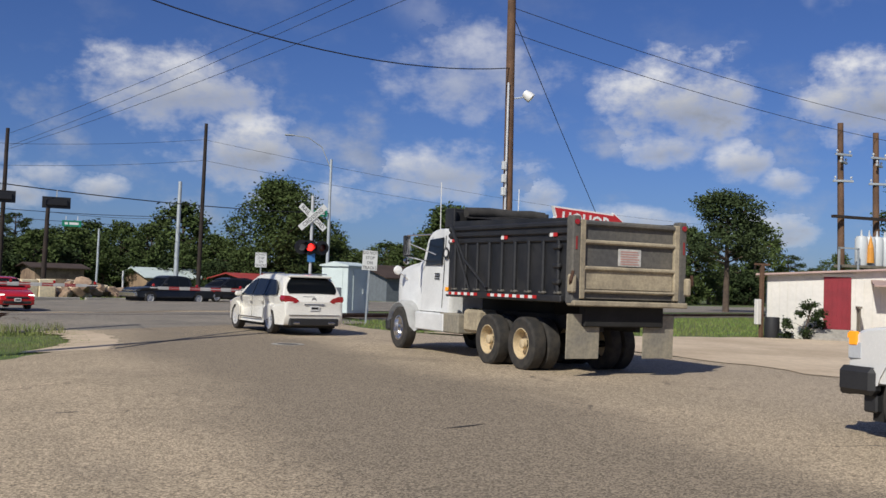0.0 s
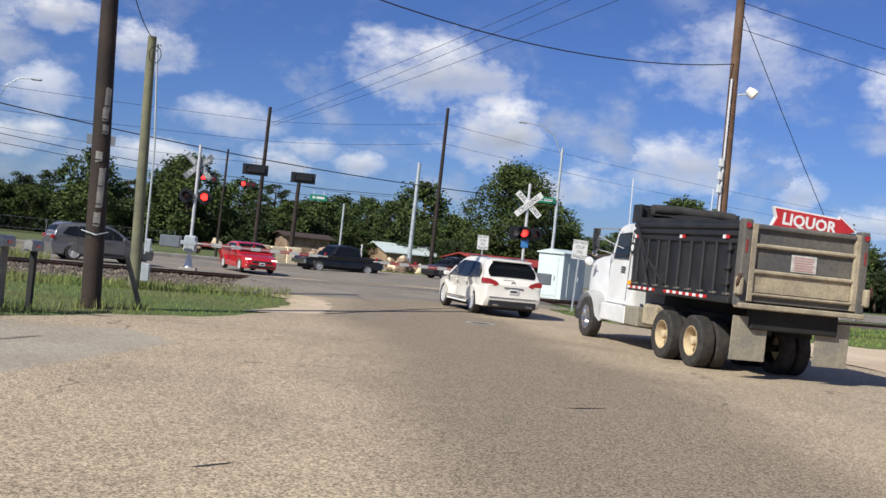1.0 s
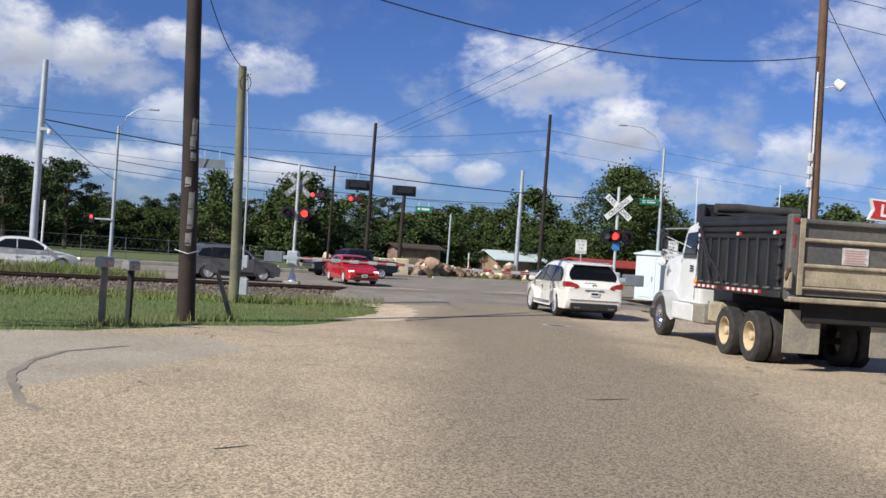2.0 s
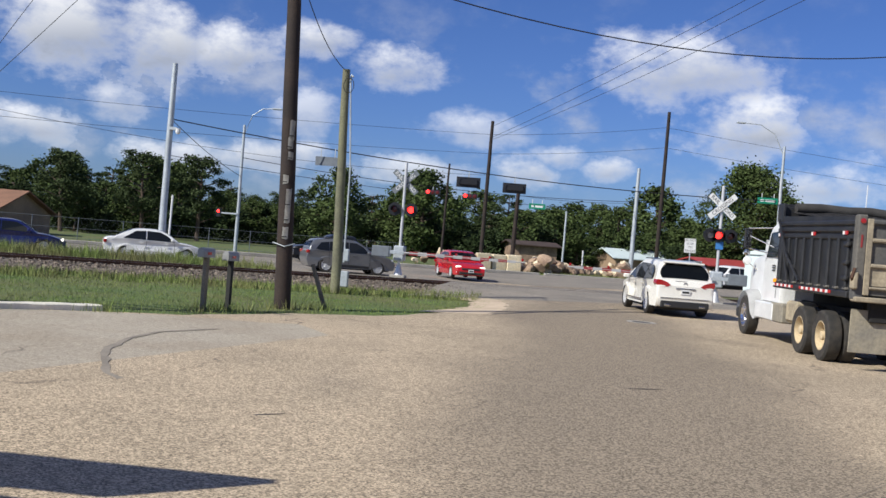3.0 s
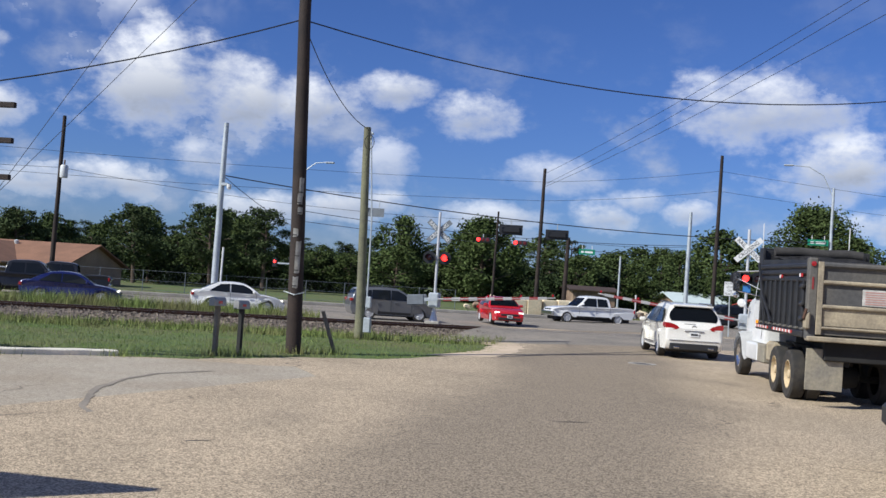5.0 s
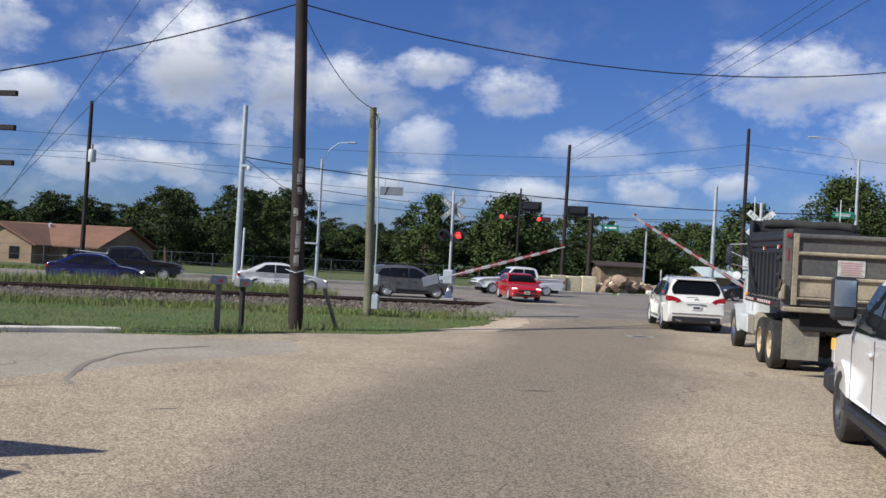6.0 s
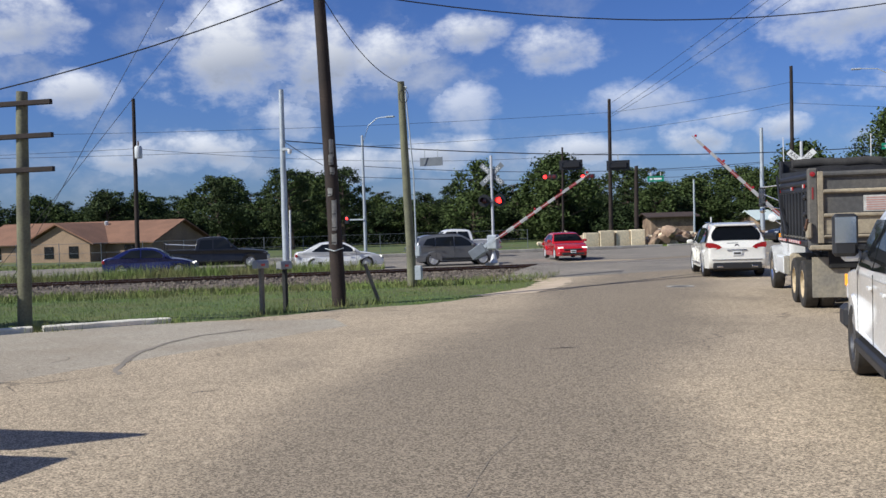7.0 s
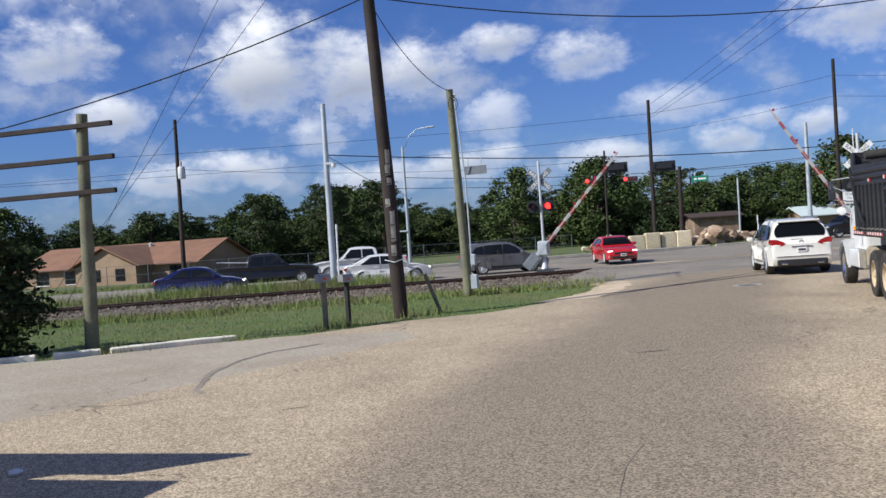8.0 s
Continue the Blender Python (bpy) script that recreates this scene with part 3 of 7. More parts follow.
patch("trim_crack", [(5.7, 3.96), (5.6, 3.1), (5.7, 1.5), (5.3, 0.4)], 0.009, M["skid"], "fine crack along the street")

# pale kerb along the far side of the highway
bm = bmesh.new()
for x0, x1 in ((-30, 3), (3.4, 40), (40.4, 90)):
    box(bm, 0, -0.15, -0.1, math.hypot(x1 - x0, 0.5 * (x1 - x0)), 0.15, 0.14, bevel=0.03, m=pose(x0, 0.5 * x0 + 67.1, -0.03, 0, 0, math.degrees(math.atan(0.5))))
tagged(new("kerb_far", mesh_of("kerb_far", bm, M["concrete"])), "pale concrete kerb along the highway", "kerb", kind="structure")

# manhole
mh = thing("manhole_cover", "small dark iron cover set in the street", "manhole", pose(6.28, 24.3, gz(6.28)))
part("frame", lathed([(0.28, 0.0), (0.42, 0.0), (0.42, 0.012), (0.28, 0.012), (0.28, 0.0)], 24, pose(0, 0, 0, 0, -90, 0)), M["concrete"], mh)
part("lid", lathed([(0.001, 0.008), (0.27, 0.008), (0.27, 0.0), (0.001, 0.0)], 24, pose(0, 0, 0, 0, -90, 0)), M["tar"], mh)

# ---- railway ----
TR = pose(0, 37.2, 0, 0, 0, math.degrees(math.atan(0.5)))      # the track runs along its local x


def in_track(u, v, z=0.0):
    return TR @ Vector((u, v, z))


def railway():
    # ballast bed with sloped shoulders, broken at the street
    for name, u0, u1 in (("ballast_bed", -150, -1.6), ("ballast_bed", 14.5, 150)):
        bm = bmesh.new()
        n = int(abs(u1 - u0) / 2.0)
        prof = [(-3.4, -0.15), (-2.4, -0.02), (-1.5, 0.06), (1.5, 0.06), (2.4, -0.02), (3.4, -0.15)]
        rows = []
        for i in range(n + 1):
            u = u0 + (u1 - u0) * i / n
            row = []
            for v, z in prof:
                p = in_track(u, v + 0.12 * noise.noise((u * 0.7, v, 3)))
                row.append(bm.verts.new((p.x, p.y, z + 0.04 * noise.noise((u, v, 0)))))
            rows.append(row)
        for a, b in zip(rows, rows[1:]):
            for k in range(len(prof) - 1):
                bm.faces.new((a[k], b[k], b[k + 1], a[k + 1]))
        bmesh.ops.recalc_face_normals(bm, faces=bm.faces)
        tagged(new(name, mesh_of(name, bm, M["ballast"])), "brown-grey crushed stone railway ballast", "ballast", kind="structure")
    track = tagged(thing("railroad_track", "rusty railway track on timber ties", "railway"), kind="structure")
    rail_prof = [(-0.07, 0), (0.07, 0), (0.07, 0.012), (0.012, 0.03), (0.012, 0.11), (0.036, 0.125), (0.036, 0.16), (-0.036, 0.16), (-0.036, 0.125), (-0.012, 0.11), (-0.012, 0.03), (-0.07, 0.012)]
    for v in (-0.72, 0.72):
        bm = bmesh.new()
        ends = [[bm.verts.new(in_track(u, v + a, 0.035 + b)) for a, b in rail_prof] for u in (-150, 150)]
        for k in range(len(rail_prof)):
            f = bm.faces.new((ends[0][k], ends[0][(k + 1) % len(rail_prof)], ends[1][(k + 1) % len(rail_prof)], ends[1][k]))
            f.material_index = 1 if k == 6 else 0
        bmesh.ops.recalc_face_normals(bm, faces=bm.faces)
        part("rail", bm, [M["rail"], M["rail_top"]], track)
    tie = boxed(-0.11, -1.3, -0.1, 0.11, 1.3, 0.075, bevel=0.012)
    me = mesh_of("tie", tie, M["tie"])
    for i in range(110):
        u = -46 + i * 0.52
        if -1.6 < u < 14.5:
            continue
        ob = new("tie", me)
        ob.parent = track
        ob.matrix_basis = TR @ pose(u, random.uniform(-0.03, 0.03), 0.0, 0, 0, random.uniform(-1.5, 1.5))
    # loose stones on the near shoulder
    verts, faces = [], []
    rng = random.Random(5)
    base = [Vector(c) for c in ((1, 0, 0), (-1, 0, 0), (0, 1, 0), (0, -1, 0), (0, 0, 1), (0, 0, -1))]
    tri = [(0, 2, 4), (2, 1, 4), (1, 3, 4), (3, 0, 4), (2, 0, 5), (1, 2, 5), (3, 1, 5), (0, 3, 5)]
    for _ in range(7000):
        u = -42 + 41.5 * rng.random() ** 0.8
        v = rng.uniform(-3.5, -0.9) if rng.random() < 0.85 else rng.uniform(-0.5, 3.2)
        z = 0.07 if v > -1.5 else 0.07 - (-1.5 - v) * 0.11
        s = rng.uniform(0.03, 0.085)
        c = in_track(u, v, z)
        r = Euler((rng.uniform(0, 6), rng.uniform(0, 6), rng.uniform(0, 6))).to_matrix()
        k = len(verts)
        verts += [tuple(c + r @ Vector((p.x * s * rng.uniform(0.7, 1.3), p.y * s, p.z * s * 0.8))) for p in base]
        faces += [tuple(k + i for i in t) for t in tri]
    me = bpy.data.meshes.new("ballast_stones")
    me.from_pydata(verts, [], faces)
    me.materials.append(M["ballast"])
    tagged(new("ballast_stones", me), "loose crushed ballast stones beside the rails", "stones", kind="stuff")
    # paved crossing: a low hump of asphalt flush with the rails
    bm = bmesh.new()
    prof = [(-5.5, -0.02), (-3.2, 0.05), (-0.85, 0.175), (-0.6, 0.175), (0.6, 0.175), (0.85, 0.175), (3.2, 0.05), (5.5, -0.02)]
    rows = []
    for i in range(18):
        u = -1.4 + i * 15.7 / 17
        row = []
        for v, z in prof:
            p = in_track(u + v * 0.5, v)
            fade = min(1.0, i / 1.0, (17 - i) / 1.0)
            row.append(bm.verts.new((p.x, p.y, gz(p.x) + 0.012 + max(z - gz(p.x) * (z > 0.1), -0.012) * (0.25 + 0.75 * fade))))
        rows.append(row)
    for a, b in zip(rows, rows[1:]):
        for k in range(len(prof) - 1):
            bm.faces.new((a[k], b[k], b[k + 1], a[k + 1]))
    bmesh.ops.recalc_face_normals(bm, faces=bm.faces)
    tagged(new("road_crossing", mesh_of("road_crossing", bm, M["highway"])), "asphalt hump of the level crossing", "road", kind="structure")


railway()


# ---- poles and wires ----
def pole_bm(x, y, z0, top, r0, r1, sides=14):
    """A slightly crooked tapered pole from (x, y, z0) to top."""
    rng = random.Random(int(x * 31 + y * 17))
    n = 7
    pts, rad = [], []
    for i in range(n + 1):
        k = i / n
        pts.append((x + (top[0] - x) * k + rng.uniform(-0.012, 0.012), y + (top[1] - y) * k + rng.uniform(-0.012, 0.012), z0 + (top[2] - z0) * k))
        rad.append(r0 + (r1 - r0) * k)
    return tubed(pts, rad, sides)


def pole(name, label, x, y, top, r0, r1, material, category="utility pole", z0=None):
    """A pole thing whose parts are given in the world."""
    z = gz(x) - 0.05 if z0 is None else z0
    ob = thing(name, label, category)
    part("shaft", pole_bm(x, y, z, top, r0, r1), material, ob, smooth=40)
    return ob


def crossarm(parent, cx, cy, cz, length, yaw, material=None, pins=4, off=0.0):
    bm = boxed(off - length / 2, -0.055, -0.06, off + length / 2, 0.055, 0.06, bevel=0.01)
    part("crossarm", bm, material or M["pole_brown"], parent, at=pose(cx, cy, cz, 0, 0, yaw))
    for i in range(pins):
        u = off - length / 2 + 0.12 + (length - 0.24) * i / max(1, pins - 1)
        p = pose(cx, cy, cz, 0, 0, yaw) @ Vector((u, 0, 0.06))
        part("insulator", lathed([(0.02, 0), (0.02, 0.08), (0.055, 0.09), (0.06, 0.15), (0.03, 0.19), (0.001, 0.19)], 8, pose(*p, 0, -90, 0)), M["trunk_oil"], parent)


WIRES = []


def wire(a, b, sag, r=0.014, label="black overhead cable slung between poles", category="cable", n=18):
    pts = [Vector(a).lerp(Vector(b), i / n) - Vector((0, 0, sag * 4 * (i / n) * (1 - i / n))) for i in range(n + 1)]
    ob = new("overhead_wire", mesh_of("overhead_wire", tubed(pts, r, 5), M["wire"]))
    WIRES.append(ob)
    return tagged(ob, label, category, group="overhead wires")


def pole_d():
    p = pole("utility_pole", "tall dark creosoted wooden pole with torn posters", -3.02, 20.46, (-3.58, 20.7, 12.6), 0.21, 0.15, M["pole_dark"])
    rng = random.Random(4)
    for z, h, a in ((2.2, 0.38, 20), (2.62, 0.5, 25), (1.75, 0.3, 10), (4.35, 0.5, 35), (4.0, 0.28, 25), (3.7, 0.2, 30), (3.1, 0.22, 0)):
        k = (z + 0.1) / 12.7
        cx, cy, r = -3.02 - 0.56 * k, 20.46 + 0.24 * k, 0.21 - 0.06 * k + 0.012
        bm = bmesh.new()
        strip = []
        for i in range(4):
            t = radians(-90 + a - 16 + i * 13)
            strip.append([bm.verts.new((cx + r * math.cos(t), cy + r * math.sin(t), z + s + rng.uniform(-0.02, 0.02))) for s in (-h / 2, h / 2)])
        for u, w in zip(strip, strip[1:]):
            bm.faces.new((u[0], w[0], w[1], u[1]))
        bmesh.ops.solidify(bm, geom=bm.faces[:], thickness=0.004)
        poster = part("poster", bm, M["paper"], p, "torn pale paper stapled on")
        for q in range(1):
            part("print_bar", boxed(-0.06, 0, -0.012, 0.06, 0.003, 0.012), M["ink"], poster, at=pose(cx + (r + 0.002) * math.cos(radians(-90 + a)), cy + (r + 0.002) * math.sin(radians(-90 + a)) - 0.006, z - h * 0.3 + q * h * 0.28, 0, 0, a))
    part("guy_strap", tubed([(-3.35, 20.3, 1.5), (-3.02, 20.2, 1.42), (-2.8, 20.35, 1.5)], 0.012, 5), M["galv"], p)
    # leaning stake at the foot
    s = thing("wooden_stake", "short grey leaning wooden stake by the pole", "stake")
    part("post", tubed([(-2.1, 21.3, -0.2), (-2.5, 21.2, 1.0)], [0.06, 0.055], 8), M["wood_grey"], s)
    return p


pole_d()


def pole_g():
    p = pole("service_pole", "greenish treated wooden service pole with grey conduit", -3.4, 28.41, (-3.62, 28.41, 7.3), 0.17, 0.125, M["pole_green"])
    part("conduit", tubed([(-3.16, 28.25, 0.9), (-3.2, 28.3, 4.0), (-3.42, 28.3, 6.95), (-3.38, 28.2, 7.1), (-3.3, 28.1, 7.02)], 0.028, 8), M["galv"], p, "grey steel conduit")
    part("meter_box", boxed(-3.2, 28.1, 0.1, -2.96, 28.3, 0.62, bevel=0.02), M["galv"], p, "grey meter box")
    part("switch_box", boxed(-3.17, 28.12, 0.95, -2.99, 28.28, 1.35, bevel=0.02), M["galv"], p, "grey switch box")
    loop = [(-3.45 + 0.17 * math.cos(a), 28.2, 6.75 + 0.25 * math.sin(a)) for a in np.linspace(-1.5, 4.4, 16)]
    part("cable_loop", tubed(loop, 0.014, 5), M["wire"], p)
    return p


pole_g()


def mailbox(x, y, h, post, label):
    m = thing("mailbox", label, "mailbox", pose(x, y, gz(x), 0, 0, -12), group="mailboxes")
    part("post", boxed(-0.055, -0.055, -0.15, 0.055, 0.055, h - 0.22, bevel=0.008), post, m)
    bm = bmesh.new()
    prof = [(-0.09, 0)] + [(0.09 * math.cos(a) * -1, 0.13 + 0.09 * math.sin(a)) for a in np.linspace(0, math.pi, 9)] + [(0.09, 0)]
    ends = [[bm.verts.new((u, v, h - 0.22 + w)) for u, w in prof] for v in (-0.25, 0.22)]
    for k in range(len(prof)):
        bm.faces.new((ends[0][k], ends[0][(k + 1) % len(prof)], ends[1][(k + 1) % len(prof)], ends[1][k]))
    bm.faces.new(ends[0])
    bm.faces.new(ends[1][::-1])
    bmesh.ops.recalc_face_normals(bm, faces=bm.faces)
    part("box", bm, M["mailbox"], m, smooth=40)
    part("door", boxed(-0.085, -0.262, h - 0.215, 0.085, -0.25, h - 0.06, bevel=0.004), M["mailbox"], m)
    part("flag", boxed(0.092, -0.1, h - 0.16, 0.1, 0.05, h - 0.1), M["refl_red"], m)


mailbox(-4.2, 17.97, 1.42, M["wood_grey"], "dull grey metal mailbox on a weathered wooden post")
mailbox(-3.84, 18.64, 1.36, M["wood_black"], "dull grey metal mailbox on a black wooden post")


def pole_t():
    p = pole("telegraph_pole", "old greenish telegraph pole with three bare crossarms", -8.6, 14.2, (-8.46, 14.25, 5.55), 0.17, 0.13, M["pole_green"])
    for z in (5.25, 4.47, 3.67):
        crossarm(p, -8.5, 14.1, z, 3.3, 2, M["pole_dark"], 0, off=-0.7)


pole_t()
steel = pole("steel_pole", "tall grey galvanised steel pole carrying span wires", -16.6, 45.8, (-16.55, 45.8, 10.0), 0.2, 0.14, M["galv"], "signal pole")
part("camera_bracket", boxed(-16.5, 45.5, 6.5, -16.1, 45.75, 6.66, bevel=0.02), M["galv"], steel)
part("camera_dome", lathed([(0.001, 0), (0.1, 0.03), (0.13, 0.12), (0.13, 0.3), (0.001, 0.3)], 10, pose(-16.05, 45.6, 6.3, 0, -90, 0)), M["white"], steel, "white camera dome")
mk = thing("marker_post", "slim white marker post in the grass", "post")
part("post", tubed([(-15.6, 44.3, -0.2), (-15.55, 44.3, 3.1)], 0.055, 8), M["sign_white"], mk)


def street_lamp(x, y, top, arm, label):
    p = pole("street_lamp", label, x, y, (x, y, top), 0.13, 0.09, M["galv"], "street lamp")
    part("arm", tubed([(x, y, top - 0.7), (x + arm[0] * 0.25, y, top + arm[1] * 0.55), (x + arm[0] * 0.6, y, top + arm[1] * 0.95), (x + arm[0], y, top + arm[1])], 0.035, 6), M["galv"], p)
    s = math.copysign(1, arm[0])
    part("lamp_head", boxed(-0.1, -0.13, -0.07, 0.55, 0.13, 0.05, bevel=0.04), M["galv"], p, at=pose(x + arm[0], y, top + arm[1], 0, 0, 0 if s > 0 else 180))


street_lamp(-17.9, 62.2, 8.75, (2.0, 1.25), "grey steel street lamp beyond the tracks")
street_lamp(19.6, 68.3, 10.5, (-2.9, 1.5), "grey steel street lamp with a curved arm")
for x, y, h, r in ((-2.35, 83.2, 12.8, 0.2), (13.2, 86.0, 15.0, 0.2), (0.75, 73.2, 6.2, 0.2), (-4.3, 68.4, 7.6, 0.1), (-32.2, 54.8, 11.5, 0.17)):
    pole("utility_pole", "dark wooden utility pole beyond the highway", x, y, (x + 0.12, y, h), r, r * 0.7, M["pole_dark"])
pole("steel_pole", "plain grey galvanised steel pole beyond the highway", 10.45, 79.4, (10.5, 79.4, 9.2), 0.2, 0.14, M["galv"], "signal pole")
pole("light_pole", "slim grey pole beside the stone yard", 4.85, 84.6, (4.9, 84.6, 5.4), 0.1, 0.08, M["galv"], "pole")
pole("marker_post", "slim white marker post beside the highway", 6.4, 78.0, (6.4, 78.0, 2.0), 0.06, 0.06, M["sign_white"], "post")
tr = thing("pole_transformer", "grey can transformer hung on a wooden pole", "transformer")
part("tank", lathed([(0.001, 0), (0.24, 0), (0.26, 0.08), (0.26, 0.75), (0.2, 0.85), (0.001, 0.88)], 12, pose(-31.7, 54.6, 7.3, 0, -90, 0)), M["trunk_oil"], tr, smooth=40)
part("bushing", tubed([(-31.7, 54.6, 8.1), (-31.7, 54.6, 8.5)], 0.05, 6), M["pole_brown"], tr)
pr = pole("utility_pole", "tall brown wooden pole with a flood lamp and conduits", 17.2, 34.2, (17.0, 34.2, 16.8), 0.21, 0.15, M["pole_brown"])
part("conduit", tubed([(16.95, 34.0, 0.0), (16.93, 34.0, 9.6)], 0.045, 6), M["alu"], pr, "pale conduit")
part("flood_lamp", lathed([(0.001, -0.24), (0.14, -0.2), (0.2, 0.0), (0.2, 0.16), (0.001, 0.2)], 12, pose(17.75, 33.9, 9.15, 0, 40, -30)), M["white"], pr, "white flood lamp", smooth=40)
part("lamp_arm", tubed([(17.1, 34.2, 9.0), (17.6, 34.0, 9.1)], 0.03, 6), M["galv"], pr)
for z in (5.2, 5.7, 6.2):
    part("junction_box", boxed(16.75, 33.9, z, 16.92, 34.05, z + 0.32, bevel=0.02), M["trunk_oil"], pr)
for x, y, h in ((39.5, 40.0, 11.0), (42.0, 40.0, 10.7)):
    q = pole("utility_pole", "weathered wooden pole of a transformer bank", x + 0.3, y, (x, y, h), 0.2, 0.15, M["pole_brown"])
    for z, a in ((9.3, 0), (8.9, 30), (7.9, -20)):
        crossarm(q, x + 0.1, y - 0.18, z, 1.1, a, M["galv"], 2)

# span wire signals
SPAN_A, SPAN_B = Vector((-16.55, 45.8, 7.1)), Vector((19.6, 68.3, 6.6))
wire(SPAN_A, SPAN_B, 0.75, 0.03, "thick black span wire carrying traffic signals", n=30)
wire((-16.55, 45.8, 7.1), (-17.9, 62.2, 5.2), 0.2, 0.02)
wire((-16.55, 45.8, 5.2), (10.45, 79.4, 5.6), 0.5, 0.016)
wire((-70, 36.0, 9.6), (-2.3, 83.2, 11.6), 0.9)
wire((-70, 36.0, 7.9), (-2.3, 83.2, 9.9), 0.9)
wire((-2.3, 83.2, 11.6), (13.2, 86.0, 13.6), 0.2)
wire((-2.3, 83.2, 9.9), (13.2, 86.0, 11.8), 0.2)
wire((13.2, 86.0, 13.6), (95, 120, 12.0), 1.0)
wire((13.2, 86.0, 11.8), (95, 120, 10.4), 1.0)
wire((-32.1, 54.8, 8.0), (-2.3, 83.2, 8.0), 0.8)
wire((-90, 25, 8.4), (-32.1, 54.8, 8.0), 0.8)
# service wires from the big poles
wire((-3.5, 20.65, 9.0), (17.0, 34.1, 10.2), 1.15, 0.02)
wire((-3.5, 20.65, 9.0), (-3.6, 28.41, 7.25), 0.5, 0.014)
wire((-3.5, 20.65, 9.0), (-22.0, 12.5, 4.6), 0.95, 0.02)
wire((17.0, 34.1, 12.6), (60.0, 44.0, 12.0), 0.8)
wire((17.0, 34.1, 11.6), (60.0, 44.0, 10.8), 0.8)
for za, zb, dx in ((12.3, 16.2, 0.0), (11.3, 16.0, 0.3), (11.1, 14.6, -0.1)):
    wire((-2.3, 83.2, za), (17.0 + dx, 34.2, zb), 0.35, 0.014)
for a, b in (((-9.4, 30.0, 18.4), (-22.2, 30.0, 0.1)), ((-4.9, 30.0, 18.6), (-23.4, 30.0, 0.1))):
    wire(a, b, 0.05, 0.012, "slanting steel guy wire")
wire((17.2, 34.2, 12.2), (27.5, 42.0, 2.5), 0.1, 0.016, "slanting steel guy wire")


def span_point(k):
    p = SPAN_A.lerp(SPAN_B, k)
    p.z -= 0.75 * 4 * k * (1 - k)
    return p


def signal_head(k, lit, label, drop=0.35, facing=1):
    """A horizontal three-lens signal on the span wire; facing 1: its lenses look down the street towards -y."""
    p = span_point(k)
    s = thing("traffic_signal", label, "traffic light", pose(p.x, p.y, p.z, 0, 0, 0 if facing > 0 else 180), group="span wire signals")
    part("hanger", boxed(-0.03, -0.03, -drop, 0.03, 0.03, 0.03), M["galv"], s)
    part("backplate", boxed(-0.72, -0.02, -drop - 0.62, 0.72, 0.02, -drop, bevel=0.012), M["sheet"], s)
    part("housing", boxed(-0.56, -0.14, -drop - 0.47, 0.56, 0.16, -drop - 0.13, bevel=0.03), M["sheet"], s)
    for i, m in enumerate(("lens_dark", "lens_dark", "lens_dark")):
        x = -0.37 + 0.37 * i
        on = lit == i
        part("lens", lathed([(0.001, -0.03), (0.09, -0.015), (0.13, 0.0), (0.13, 0.02), (0.001, 0.02)], 14, pose(x, -0.15, -drop - 0.3, 0, 0, 90)), M["red_on" if on else m], s)
        bm = bmesh.new()
        tube(bm, [(x, -0.14, -drop - 0.3), (x, -0.32, -drop - 0.3)], 0.15, 14, cap=False)
        bmesh.ops.delete(bm, geom=[f for f in bm.faces if f.calc_center_median().z < -drop - 0.38], context="FACES")
        bmesh.ops.solidify(bm, geom=bm.faces[:], thickness=0.006)
        part("visor", bm, M["sheet"], s)


signal_head(0.415, -1, "black traffic signal seen from the back on a span wire", facing=-1)
signal_head(0.49, -1, "black traffic signal seen from the back on a span wire", facing=-1)


# ---- vehicles ----
def wheel(parent, x, y, r, width, rim="alu", spokes=10, side=1, dish=0.62, label="", hub=None, deep=0.3):
    """A road wheel on the axle line x; side -1: its face looks to -x."""
    w = width / 2
    bm = lathed([(r * dish + 0.02, -w * 0.92), (r * 0.9, -w), (r * 0.985, -w * 0.8), (r, -w * 0.45), (r, w * 0.45), (r * 0.985, w * 0.8), (r * 0.9, w), (r * dish + 0.02, w * 0.92)], 32)
    ob = part("wheel", bm, M["rubber"], parent, smooth=35, at=pose(x, y, r))
    bm = bmesh.new()
    q = r * dish + 0.025
    lathe(bm, [(q, w * 0.9), (q * 0.93, w * 0.93), (q * 0.9, w * 0.6), (q * 0.86, w * deep), (0.001, w * deep)], 24)
    part("rim", bm, M[rim] if rim != "alu" else M["alu"], ob, smooth=35, at=pose(0, 0, 0, 0, 0, 0 if side > 0 else 180))
    if spokes:
        for i in range(spokes):
            a = i * math.tau / spokes
            bm = boxed(-0.022, -0.026, 0.03, 0.022, 0.026, q * 0.93, bevel=0.008)
            part("spoke", bm, M[rim], ob, at=pose(side * w * 0.62, 0, 0, math.degrees(a), 0, 0))
    hb = lathed([(q * 0.32, w * 0.3), (q * 0.3, w * 0.78), (q * 0.16, w * 0.86), (0.001, w * 0.88)], 12)
    part("hub", hb, M[hub or rim], ob, smooth=35, at=pose(0, 0, 0, 0, 0, 0 if side > 0 else 180))
    return ob


def smooth_line(pts, step=0.12):
    out = []
    n = len(pts)
    for i in range(n - 1):
        p0, p1, p2, p3 = pts[max(0, i - 1)], pts[i], pts[i + 1], pts[min(n - 1, i + 2)]
        m = max(1, int(math.dist(p1, p2) / step))
        for k in range(m):
            t = k / m
            out.append(tuple(0.5 * (2 * b + (c - a) * t + (2 * a - 5 * b + 4 * c - d) * t * t + (3 * b - a - 3 * c + d) * t ** 3) for a, b, c, d in zip(p0, p1, p2, p3)))
    out.append(pts[-1])
    return out


